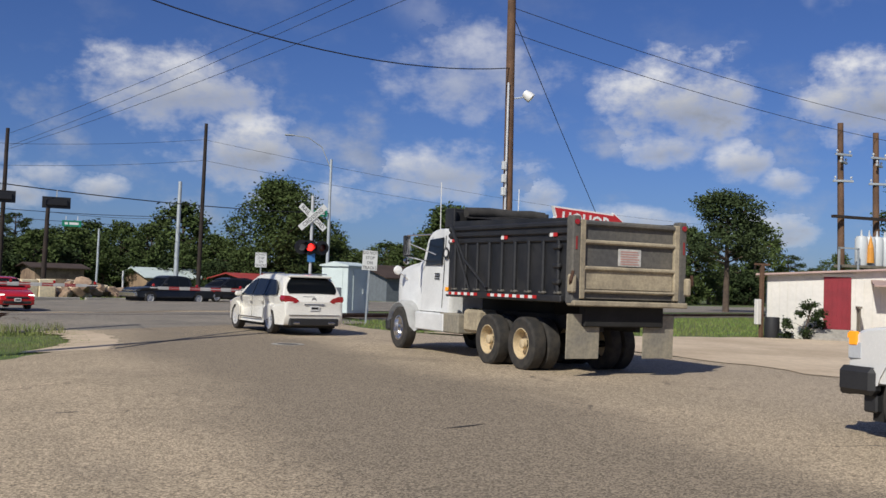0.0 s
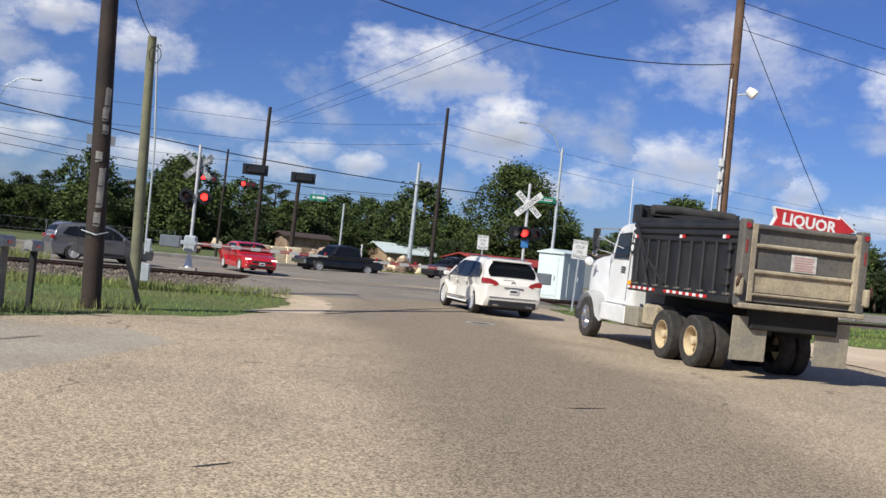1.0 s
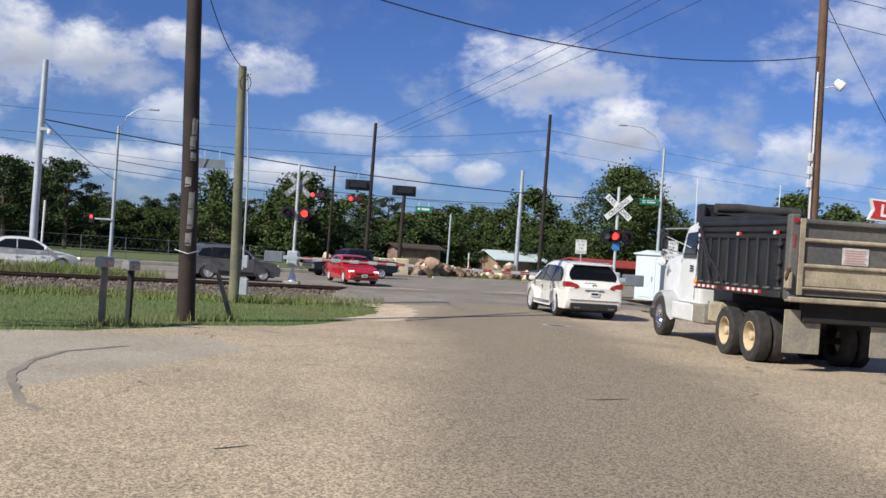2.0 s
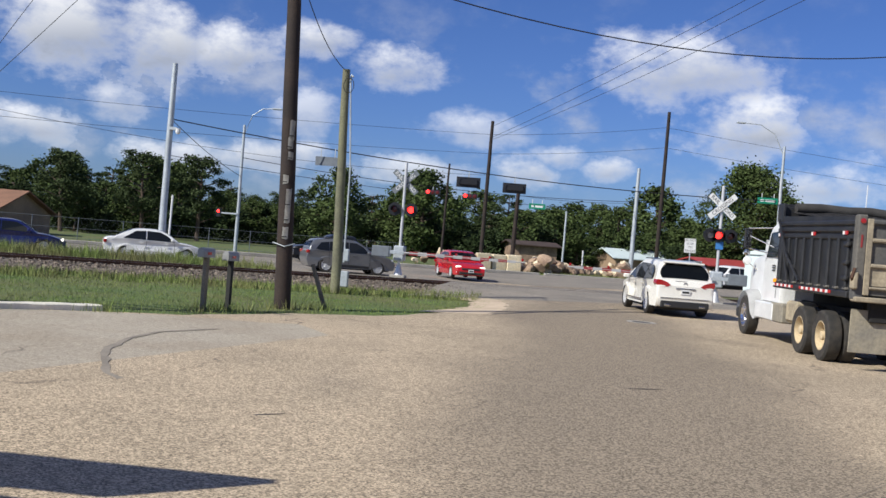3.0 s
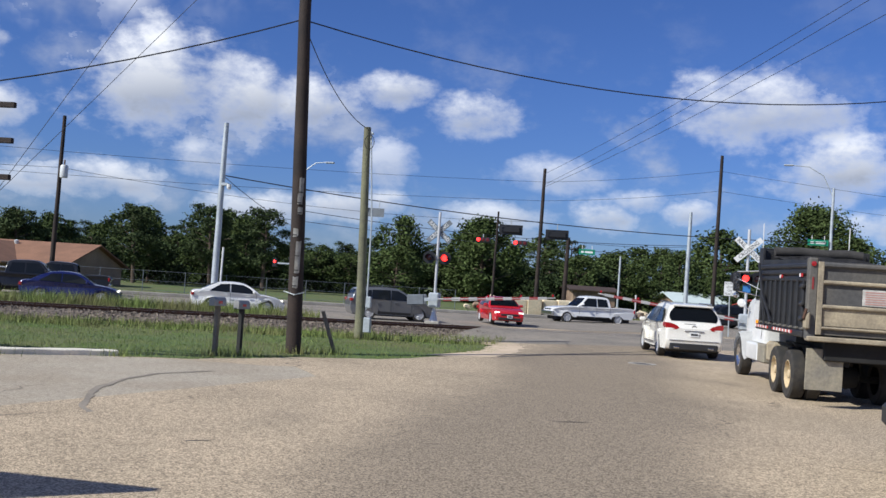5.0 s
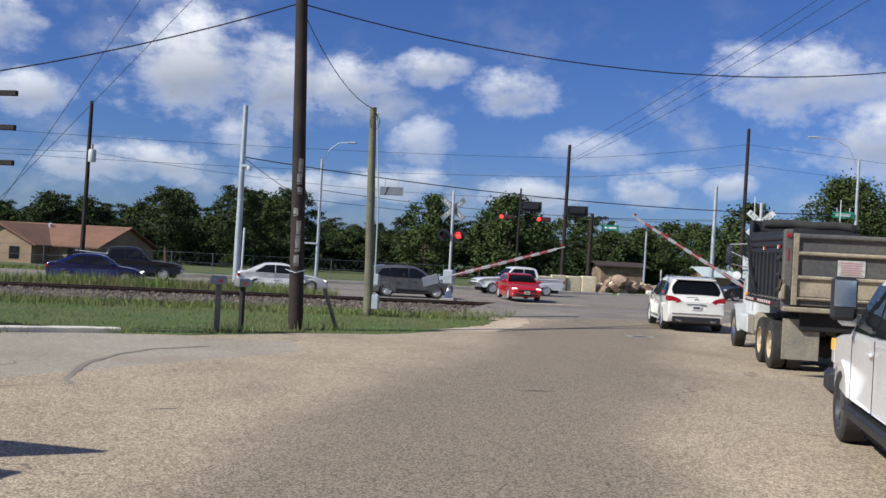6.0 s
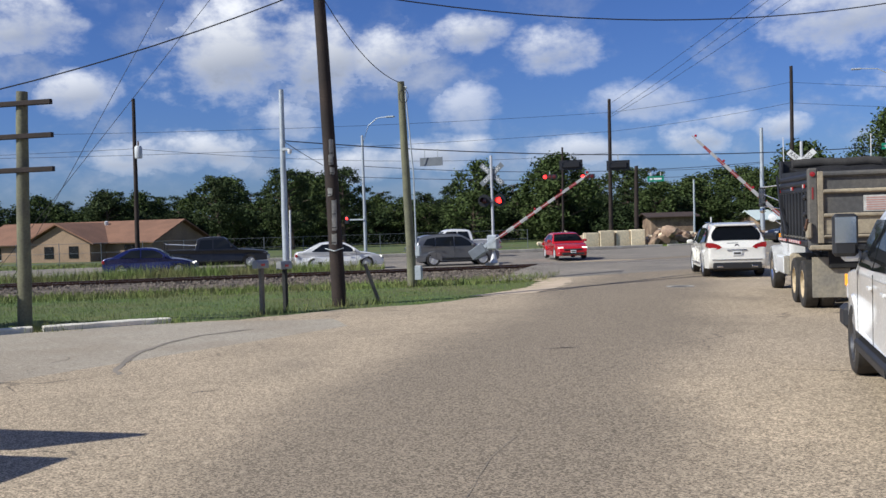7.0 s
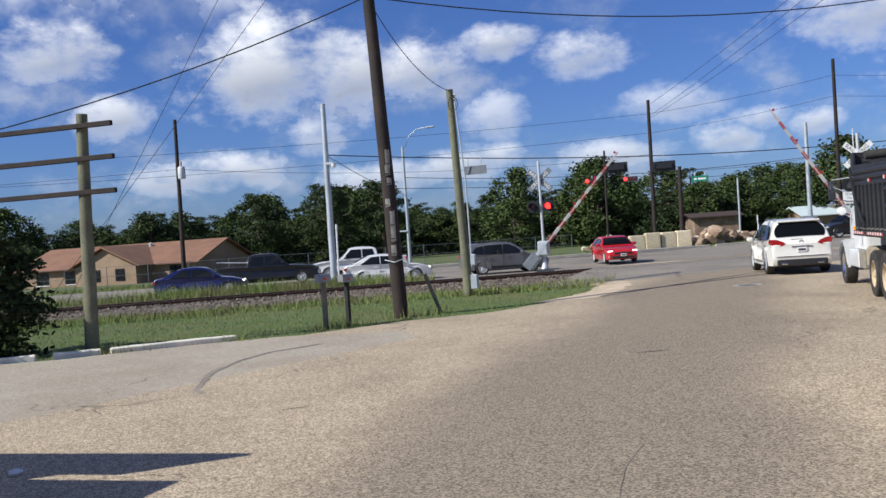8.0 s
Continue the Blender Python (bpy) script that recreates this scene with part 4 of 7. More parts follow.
class Shell:
    """The outer form of a car: half widths by height and length."""

    def __init__(self, length, width, belt, top, tuck=0.82, nose=0.16, tail=0.10):
        self.l, self.w, self.belt, self.top, self.tuck, self.nose, self.tail = length, width, belt, top, tuck, nose, tail

    def half(self, y, z):
        k = min(1, max(0, (z - self.belt) / (self.top - self.belt)))
        h = self.w / 2 * (1 - (1 - self.tuck) * k ** 1.25)
        low = min(1, max(0, (0.45 - z) / 0.3))
        h *= 1 - 0.04 * low
        e = y / (self.l / 2)
        h *= 1 - (self.nose if e > 0 else self.tail) * abs(e) ** 5
        return h


def side_prism(shell, outline, fractions=(1.0, 0.965, 0.86, 0.5, 0.0), pull=0.03):
    """A solid of the side outline, rounded towards its flanks."""
    bm = bmesh.new()
    cy = sum(p[0] for p in outline) / len(outline)
    cz = (max(p[1] for p in outline) + min(p[1] for p in outline)) / 2
    fs = [-f for f in fractions] + [f for f in fractions[::-1] if f]
    rings = []
    for f in fs:
        a = abs(f)
        s = pull if a == 1.0 else (pull * 0.22 if a > 0.9 else 0.0)
        crown = 0.02 * (1 - a * a)
        ring = []
        for y, z in outline:
            yy = y - math.copysign(min(s, abs(y - cy)), y - cy) * (1 if z > 0.3 else 0)
            zz = z - s * (1 if z > cz else 0) + (crown if z > cz else 0)
            ring.append(bm.verts.new((f * shell.half(y, z), yy, zz)))
        rings.append(ring)
    n = len(outline)
    for a, b in zip(rings, rings[1:]):
        for k in range(n):
            bm.faces.new((a[k], a[(k + 1) % n], b[(k + 1) % n], b[k]))
    bm.faces.new(rings[0])
    bm.faces.new(rings[-1][::-1])
    bmesh.ops.triangulate(bm, faces=[f for f in bm.faces if len(f.verts) > 4])
    bmesh.ops.recalc_face_normals(bm, faces=bm.faces)
    return bm


def belly(front, rear, z, axles, ra):
    """The lower line of a body from front to rear with wheel arches."""
    pts = [(front, z)]
    for y in sorted(axles, reverse=True):
        r0 = axles[y]
        lo = max(-0.9, (z - r0) / ra)
        a0 = math.asin(lo)
        for i in range(13):
            a = a0 + (math.pi - 2 * a0) * i / 12
            pts.append((y + ra * math.cos(a), r0 + ra * math.sin(a)))
    pts.append((rear, z))
    return pts


def flank(shell, poly, off=0.006, thick=0.01, side=1):
    """A thin panel lying on a car's flank, from side points (y, z)."""
    bm = bmesh.new()
    vs = [bm.verts.new((side * (shell.half(y, z) + off), y, z)) for y, z in poly]
    bm.faces.new(vs)
    bmesh.ops.triangulate(bm, faces=bm.faces)
    bmesh.ops.solidify(bm, geom=bm.faces[:], thickness=thick)
    bmesh.ops.recalc_face_normals(bm, faces=bm.faces)
    return bm


def cross_panel(shell, a, b, inset=0.9, off=0.006, inset2=None, n=7, line=(), bow=0.0):
    """A pane across a car from side point a (low) to b (high), following the roof line and bulging with the shell."""
    lo, hi = min(a[0], b[0]), max(a[0], b[0])
    run = [p for p in line if lo <= p[0] <= hi and p[1] > min(a[1], b[1]) - 0.05]
    run.sort(key=lambda p: p[1])
    bm = bmesh.new()
    d = Vector((0, b[0] - a[0], b[1] - a[1]))
    nrm = Vector((0, d.z, -d.y)).normalized()
    if nrm.z < 0 and abs(d.y) > 0.01:
        nrm = -nrm
    if abs(d.y) <= 0.01:
        nrm = Vector((0, math.copysign(1, a[0]), 0))
    grid = []
    rows = len(run) if len(run) > 2 else 5
    for i in range(rows):
        k = i / (rows - 1)
        y, z = run[i] if len(run) > 2 else (a[0] + (b[0] - a[0]) * k, a[1] + (b[1] - a[1]) * k)
        h = shell.half(y, z) * (inset + ((inset2 or inset) - inset) * k + bow * math.sin(math.pi * k) ** 0.7)
        row = []
        for j in range(n):
            u = -1 + 2 * j / (n - 1)
            p = Vector((u * h, y, z + 0.02 * (1 - u * u))) + nrm * off
            row.append(bm.verts.new(p))
        grid.append(row)
    for r, s in zip(grid, grid[1:]):
        for j in range(n - 1):
            bm.faces.new((r[j], r[j + 1], s[j + 1], s[j]))
    bmesh.ops.solidify(bm, geom=bm.faces[:], thickness=0.012)
    bmesh.ops.recalc_face_normals(bm, faces=bm.faces)
    return bm


def car(name, label, category, spec, m):
    """A car from its side lines. spec: shell, deck (lower top line, rear to front), cabin (roof line), axles, windows, lamps."""
    c = thing(name, label, category, m)
    sh, paint = spec["shell"], M[spec["paint"]]
    r, axles = spec["r"], {y: spec["r"] for y in spec["axles"]}
    deck = smooth_line(spec["deck"])
    low = belly(deck[-1][0] - 0.06, deck[0][0] + 0.06, spec.get("clear", 0.27), axles, r + spec.get("gap", 0.06))
    body = part("body", side_prism(sh, deck + low), paint, c, smooth=32)
    cab = smooth_line(spec["cabin"], 0.06)
    part("cabin", side_prism(sh, cab, pull=0.05), paint, c, smooth=32)
    part("underbody", boxed(-sh.w * 0.40, deck[0][0] + 0.25, 0.2, sh.w * 0.40, deck[-1][0] - 0.25, 0.62), M["under"], c)
    for side in (-1, 1):
        for poly in spec["windows"]:
            part("side_window", flank(sh, poly, 0.004, 0.012, side), M["glass"], c)
        for poly in spec.get("trims", ()):
            part("trim_strip", flank(sh, poly, 0.012, 0.02, side), M[spec.get("trim", "plastic")], c)
        for y, z0, z1 in spec.get("seams", ()):
            part("door_seam", flank(sh, [(y, z0), (y + 0.012, z0), (y + 0.012, z1), (y, z1)], 0.002, 0.006, side), M["under"], c)
        for y, z in spec.get("handles", ()):
            part("door_handle", boxed(-0.012, -0.1, -0.018, 0.025, 0.1, 0.018, bevel=0.008), paint, c, at=pose(side * (sh.half(y, z) + 0.01), y, z))
        for y in spec["axles"]:
            wheel(c, side * (sh.w / 2 - spec["ww"] / 2 - 0.02), y, r, spec["ww"], spec.get("rim", "alu"), spec.get("spokes", 10), side)
        y, z = spec["mirror"]
        bm = boxed(0.0, -0.06, 0.0, 0.22, 0.09, 0.15, bevel=0.04)
        part("mirror", bm, paint, c, at=pose(side * sh.half(y, z), y, z, 0, 0, 0) @ Matrix.Diagonal((side, 1, 1, 1)))
    for nm, a, b, i0, i1 in spec["panes"]:
        part(nm, cross_panel(sh, a, b, i0, 0.012, i1, line=cab, bow=spec.get("bow", 0.0) if nm == "rear_window" else 0.0), M["glass"], c)
    for nm, mt, (x0, y0, z0, x1, y1, z1), mirrored in spec["bits"]:
        for side in ((-1, 1) if mirrored else (1,)):
            lo, hi = sorted((side * x0, side * x1))
            part(nm, boxed(lo, y0, z0, hi, y1, z1, bevel=min(0.03, (z1 - z0) * 0.25, abs(y1 - y0) * 0.4)), M[mt], c)
    return c


def plate_bars(parent, y, z, x=0.0, w=0.3, h=0.15, face=-1):
    p = part("number_plate", boxed(x - w / 2, y - 0.008, z - h / 2, x + w / 2, y + 0.008, z + h / 2, bevel=0.004), M["sign_white"], parent)
    part("print_bar", boxed(x - w * 0.36, y + face * 0.012 - 0.002, z - h * 0.2, x + w * 0.36, y + face * 0.012 + 0.002, z + h * 0.2), M["ink"], p)


# white crossover waiting at the crossing
CROSS = dict(shell=Shell(5.1, 2.04, 1.06, 1.82, 0.68, 0.16, 0.11), paint="pearl", gap=0.085, r=0.41, ww=0.26, axles=(-1.42, 1.6), clear=0.3,
    deck=[(-2.46, 0.34), (-2.54, 0.56), (-2.50, 0.80), (-2.42, 1.10), (-1.6, 1.14), (0.0, 1.10), (1.1, 1.06), (1.9, 0.98), (2.35, 0.84), (2.53, 0.60), (2.50, 0.36)],
    cabin=[(-2.40, 1.05), (-2.22, 1.40), (-2.02, 1.68), (-1.5, 1.765), (-0.6, 1.79), (0.2, 1.74), (0.75, 1.48), (1.3, 1.05)],
    windows=[[(-1.95, 1.17), (-1.05, 1.13), (-1.05, 1.62), (-1.5, 1.60), (-1.85, 1.40)], [(-0.99, 1.13), (-0.05, 1.11), (-0.05, 1.64), (-0.99, 1.63)], [(0.01, 1.11), (1.0, 1.10), (0.55, 1.48), (0.18, 1.63), (0.01, 1.64)]],
    panes=[("rear_window", (-2.33, 1.20), (-2.02, 1.66), 0.80, 0.74), ("windscreen", (1.2, 1.12), (0.3, 1.69), 0.88, 0.9)],
    seams=[(-1.0, 0.45, 1.1), (-0.02, 0.42, 1.1), (1.02, 0.5, 1.06)], handles=[(-0.75, 0.98), (0.22, 0.96)], mirror=(0.95, 1.06),
    trims=[[(-0.95, 0.42), (1.1, 0.42), (1.1, 0.46), (-0.95, 0.47)]], trim="chrome",
    bow=0.15, bits=[("rear_bumper", "plastic", (-0.78, -2.56, 0.28, 0.78, -2.44, 0.50), False),
          ("chrome_strip", "chrome", (-0.80, -2.565, 0.585, 0.80, -2.53, 0.605), False), ("plate_trim", "chrome", (-0.32, -2.535, 0.885, 0.32, -2.48, 0.925), False),
          ("roof_rail", "chrome", (0.66, -1.75, 1.79, 0.70, 0.1, 1.83), True), ("rear_spoiler", "pearl", (-0.66, -2.18, 1.69, 0.66, -1.95, 1.755), False),
          ("exhaust", "chrome", (0.45, -2.575, 0.33, 0.66, -2.50, 0.40), True), ("head_lamp", "lamp_white", (0.55, 2.2, 0.72, 0.9, 2.45, 0.9), True)])
suv = car("crossover_car", "pearl white crossover waiting at the crossing, dark rear windows", "car", CROSS, pose(7.59, 30.6, 0.05, 0, 0, 8.3))
for side in (-1, 1):
    bm = bmesh.new()
    swept = [(0.50, 1.00), (0.60, 1.08), (0.80, 1.15), (0.965, 1.16), (0.985, 1.04), (0.93, 0.96), (0.78, 0.93), (0.60, 0.945)]
    ends = [[bm.verts.new((side * x * k, y + 0.12 * max(0, x - 0.7), z)) for x, z in swept] for y, k in ((-2.515, 0.965), (-2.26, 1.0))]
    for i in range(len(swept)):
        bm.faces.new((ends[0][i], ends[0][(i + 1) % len(swept)], ends[1][(i + 1) % len(swept)], ends[1][i]))
    bm.faces.new(ends[0])
    bm.faces.new(ends[1][::-1])
    bmesh.ops.recalc_face_normals(bm, faces=bm.faces)
    part("tail_lamp", bm, M["tail"], suv, "swept red tail lamp")
plate_bars(suv, -2.545, 0.80)
part("badge", lathed([(0.055, -0.012), (0.075, -0.012), (0.075, 0.012), (0.055, 0.012), (0.055, -0.012)], 16, pose(0, -2.47, 1.03, 0, 0, 90)), M["chrome"], suv)
part("wiper", boxed(-0.3, -2.40, 1.12, 0.05, -2.36, 1.14), M["plastic"], suv)

# red saloon facing the street from the crossing
SALOON = dict(shell=Shell(4.6, 1.8, 0.92, 1.46, 0.74, 0.16, 0.14), paint="red", r=0.33, ww=0.22, axles=(-1.32, 1.38), clear=0.22,
    deck=[(-2.22, 0.3), (-2.3, 0.55), (-2.28, 0.88), (-2.0, 1.0), (-1.2, 0.98), (0.2, 0.93), (1.2, 0.9), (1.85, 0.78), (2.2, 0.62), (2.3, 0.45), (2.24, 0.24)],
    cabin=[(-2.0, 0.9), (-1.5, 1.2), (-0.95, 1.41), (-0.3, 1.46), (0.25, 1.40), (0.7, 1.18), (1.15, 0.85)],
    windows=[[(-1.45, 0.99), (-0.45, 0.96), (-0.45, 1.37), (-0.9, 1.34)], [(-0.4, 0.96), (0.85, 0.93), (0.5, 1.2), (0.2, 1.34), (-0.4, 1.37)]],
    panes=[("rear_window", (-1.75, 1.06), (-1.05, 1.37), 0.86, 0.9), ("windscreen", (1.02, 0.96), (0.32, 1.37), 0.9, 0.9)],
    seams=[(-0.42, 0.35, 0.93), (0.85, 0.4, 0.9)], handles=[(-0.65, 0.82), (0.45, 0.8)], mirror=(0.72, 0.94),
    bits=[("head_lamp", "lamp_on", (0.52, 2.06, 0.60, 0.80, 2.19, 0.70), True), ("grille", "plastic", (-0.5, 2.2, 0.5, 0.5, 2.31, 0.60), False),
          ("lower_grille", "plastic", (-0.62, 2.22, 0.27, 0.62, 2.30, 0.40), False), ("tail_lamp", "tail", (0.5, -2.30, 0.72, 0.86, -2.16, 0.88), True),
          ("fog_lamp", "lamp_white", (0.64, 2.14, 0.33, 0.78, 2.24, 0.41), True)])
red = car("saloon_car", "bright red saloon with lit headlamps stopped beyond the crossing", "car", SALOON, pose(-1.2, 49.6, -0.05, 0, 0, 180 + 21))
plate_bars(red, 2.325, 0.45, face=1)
HWY = math.degrees(math.atan(0.5))
# the queue on the highway, all facing along it
WAG = dict(shell=Shell(4.6, 1.85, 1.0, 1.69, 0.78, 0.14, 0.1), paint="silver", r=0.36, ww=0.24, axles=(-1.3, 1.36), clear=0.26, gap=0.09,
    deck=[(-2.2, 0.36), (-2.29, 0.6), (-2.27, 0.85), (-2.16, 1.08), (-1.4, 1.08), (0.0, 1.04), (1.0, 1.02), (1.75, 0.94), (2.15, 0.8), (2.3, 0.55), (2.24, 0.3)],
    cabin=[(-2.2, 1.0), (-2.1, 1.3), (-1.85, 1.58), (-1.2, 1.66), (-0.4, 1.68), (0.2, 1.62), (0.65, 1.4), (1.2, 0.98)],
    windows=[[(-1.85, 1.14), (-1.2, 1.08), (-1.2, 1.52), (-1.6, 1.46)], [(-1.15, 1.08), (-0.2, 1.05), (-0.2, 1.55), (-1.15, 1.53)], [(-0.15, 1.05), (0.9, 1.04), (0.55, 1.36), (0.2, 1.53), (-0.15, 1.55)]],
    panes=[("rear_window", (-2.15, 1.16), (-1.92, 1.54), 0.86, 0.9), ("windscreen", (1.05, 1.06), (0.3, 1.57), 0.9, 0.9)],
    seams=[(-1.17, 0.45, 1.05), (-0.17, 0.42, 1.02), (0.92, 0.45, 1.0)], handles=[(-0.95, 0.93), (0.1, 0.91)], mirror=(0.8, 1.02),
    trims=[[(-0.85, 0.30), (0.9, 0.30), (0.9, 0.42), (-0.85, 0.44)]],
    bits=[("tail_lamp", "tail", (0.52, -2.30, 0.9, 0.88, -2.14, 1.06), True), ("head_lamp", "lamp_white", (0.5, 2.02, 0.72, 0.84, 2.19, 0.84), True),
          ("roof_rail", "plastic", (0.60, -1.5, 1.66, 0.64, 0.1, 1.70), True), ("grille", "plastic", (-0.5, 2.2, 0.45, 0.5, 2.32, 0.7), False)])
grey = car("suv_car", "metallic grey compact suv waiting on the highway", "car", WAG, pose(-6.45, 45.27, gz(-6), 0, 0, HWY - 90))
SEDAN = dict(SALOON, paint="white")
white_car = car("saloon_car", "white saloon waiting in the highway queue", "car", SEDAN, pose(-14.9, 41.05, gz(-9), 0, 0, HWY - 90))
BLUE = dict(SALOON, paint="blue")
blue_car = car("saloon_car", "dark blue saloon in the highway queue behind tall grass", "car", BLUE, pose(-20.5, 38.25, gz(-9), 0, 0, HWY - 90))
DARK = dict(WAG, paint="black")
car("suv_car", "black suv standing on the far side of the highway", "car", DARK, pose(12.6, 69.3, gz(12), 0, 0, HWY + 90))


def pickup_spec(paint, big=False):
    s = 1.0
    sh = Shell(6.0, 2.03, 1.34, 2.1, 0.80, 0.10, 0.04) if big else Shell(5.6, 1.95, 1.1, 1.85, 0.8, 0.12, 0.05)
    t = sh.top
    return dict(shell=sh, paint=paint, r=0.455 if big else 0.38, ww=0.29, axles=(-1.75, 1.95), clear=0.62 if big else 0.42, gap=0.12 if big else 0.08, spokes=8, **({"rim": "dark_rim"} if big else {}),
        deck=[(-2.9, 0.6), (-2.98, 0.8), (-2.97, t - 0.72), (-1.2, t - 0.70), (0.0, t - 0.74), (1.2, t - 0.73), (2.3, t - 0.80), (2.85, t - 0.90), (2.97, 0.85), (2.93, 0.52)],
        cabin=[(-1.18, t - 0.76), (-1.12, t - 0.3), (-0.95, t - 0.07), (-0.3, t), (0.3, t - 0.01), (0.62, t - 0.12), (0.95, t - 0.45), (1.35, t - 0.78)],
        windows=[[(-0.98, t - 0.66), (-0.2, t - 0.68), (-0.2, t - 0.14), (-0.85, t - 0.16)], [(-0.12, t - 0.68), (1.0, t - 0.68), (0.75, t - 0.38), (0.5, t - 0.14), (-0.12, t - 0.14)]],
        panes=[("rear_window", (-1.165, t - 0.58), (-1.05, t - 0.14), 0.8, 0.86), ("windscreen", (1.28, t - 0.68), (0.66, t - 0.13), 0.9, 0.9)],
        seams=[(-0.16, 0.6, t - 0.72), (1.1, 0.62, t - 0.74), (-1.14, 0.62, t - 0.72)], handles=[(-0.9, t - 0.88), (0.1, t - 0.88)], mirror=(0.9, t - 0.62),
        trims=[[(-1.1, 0.42), (1.3, 0.42), (1.3, 0.50), (-1.1, 0.50)]],
        bits=[("front_bumper", "chrome" if not big else "plastic", (-0.95, 2.9, 0.48, 0.95, 3.08, 0.74), False), ("rear_bumper", "chrome", (-0.95, -3.08, 0.5, 0.95, -2.94, 0.7), False),
              ("grille", "chrome", (-0.6, 2.9, 0.80, 0.6, 3.0, t - 0.96), False), ("head_lamp", "lamp_white", (0.62, 2.72, 0.88, 0.95, 2.96, t - 0.98), True),
              ("tail_lamp", "tail", (0.80, -3.0, 0.85, 0.97, -2.9, t - 0.78), True), ("bed_opening", "under", (-0.84, -2.85, t - 0.712, 0.84, -1.3, t - 0.672), False)])


black_pick = car("pickup_truck", "black pickup truck driving along the highway", "pickup truck", pickup_spec("black"), pose(8.5, 67.25, gz(8), 0, 0, HWY + 90))
white_pick = car("pickup_truck", "white crew pickup truck driving along the highway", "pickup truck", pickup_spec("white"), pose(14, 68, gz(8), 0, 0, HWY + 90))
ladder_truck = car("pickup_truck", "black pickup truck carrying a ladder in the bed", "pickup truck", pickup_spec("black"), pose(-26, 38.5, gz(-9), 0, 0, HWY - 90))
for x in (-0.6, -0.2):
    part("ladder_rail", tubed([(x, -2.95, 1.5), (x, -0.9, 1.35)], 0.035, 6), M["alu"], ladder_truck)
for i in range(7):
    part("ladder_rung", tubed([(-0.6, -2.85 + i * 0.3, 1.49 - i * 0.02), (-0.2, -2.85 + i * 0.3, 1.49 - i * 0.02)], 0.02, 6), M["alu"], ladder_truck)
part("rack", tubed([(-0.85, -2.9, 1.15), (-0.85, -2.9, 1.6), (0.85, -2.9, 1.6), (0.85, -2.9, 1.15)], 0.03, 6), M["plastic"], ladder_truck)

# big white pickup beside the camera
near_pick = car("pickup_truck", "large white crew pickup truck stopped in the street", "pickup truck", pickup_spec("white", True), pose(10.14, 5.8, gz(10), 0, 0, 0))
for side in (-1, 1):
    tow = part("tow_mirror", boxed(-0.14, -0.06, 0.0, 0.14, 0.08, 0.5, bevel=0.04), M["plastic"], near_pick, "black towing mirror", at=pose(side * 1.17, 0.85, 1.54))
    part("mirror_glass", boxed(-0.115, -0.068, 0.16, 0.115, -0.062, 0.46), M["chrome"], tow)
    part("mirror_arm", boxed(-0.16, -0.03, 0.08, 0.16, 0.03, 0.14), M["plastic"], tow, at=pose(-side * 0.22, 0, 0))
    part("bumper_end", boxed(-0.11, 2.50, 0.50, 0.09, 3.04, 0.82, bevel=0.06), M["plastic"], near_pick, "dark grey bumper end", at=pose(side * 0.92, 0, 0))
    part("running_board", boxed(-0.12, -1.2, 0.44, 0.14, 1.35, 0.54, bevel=0.03), M["plastic"], near_pick, "black running board", at=pose(side * 0.92, 0, 0))
    part("wheel_liner", boxed(-0.12, 1.42, 0.5, 0.0, 2.48, 1.0), M["under"], near_pick, at=pose(side * 0.60, 0, 0))
    part("air_dam", boxed(-0.1, 2.55, 0.3, 0.06, 2.75, 0.52, bevel=0.02), M["plastic"], near_pick, at=pose(side * 0.80, 0, 0))
    part("corner_lamp", boxed(-0.03, 2.80, 1.06, 0.02, 2.92, 1.22, bevel=0.01), M["amber"], near_pick, "amber corner lamp", at=pose(side * 0.935, 0, 0))
    part("marker_lamp", boxed(-0.01, 2.88, 1.14, 0.02, 2.95, 1.2), M["amber"], near_pick, at=pose(side * 0.94, 0, 0))


# ---- dump truck ----
def rib_panel(bm, x0, x1, y, z0, z1, d):
    box(bm, x0, y - d, z0, x1, y, z1, bevel=0.015)


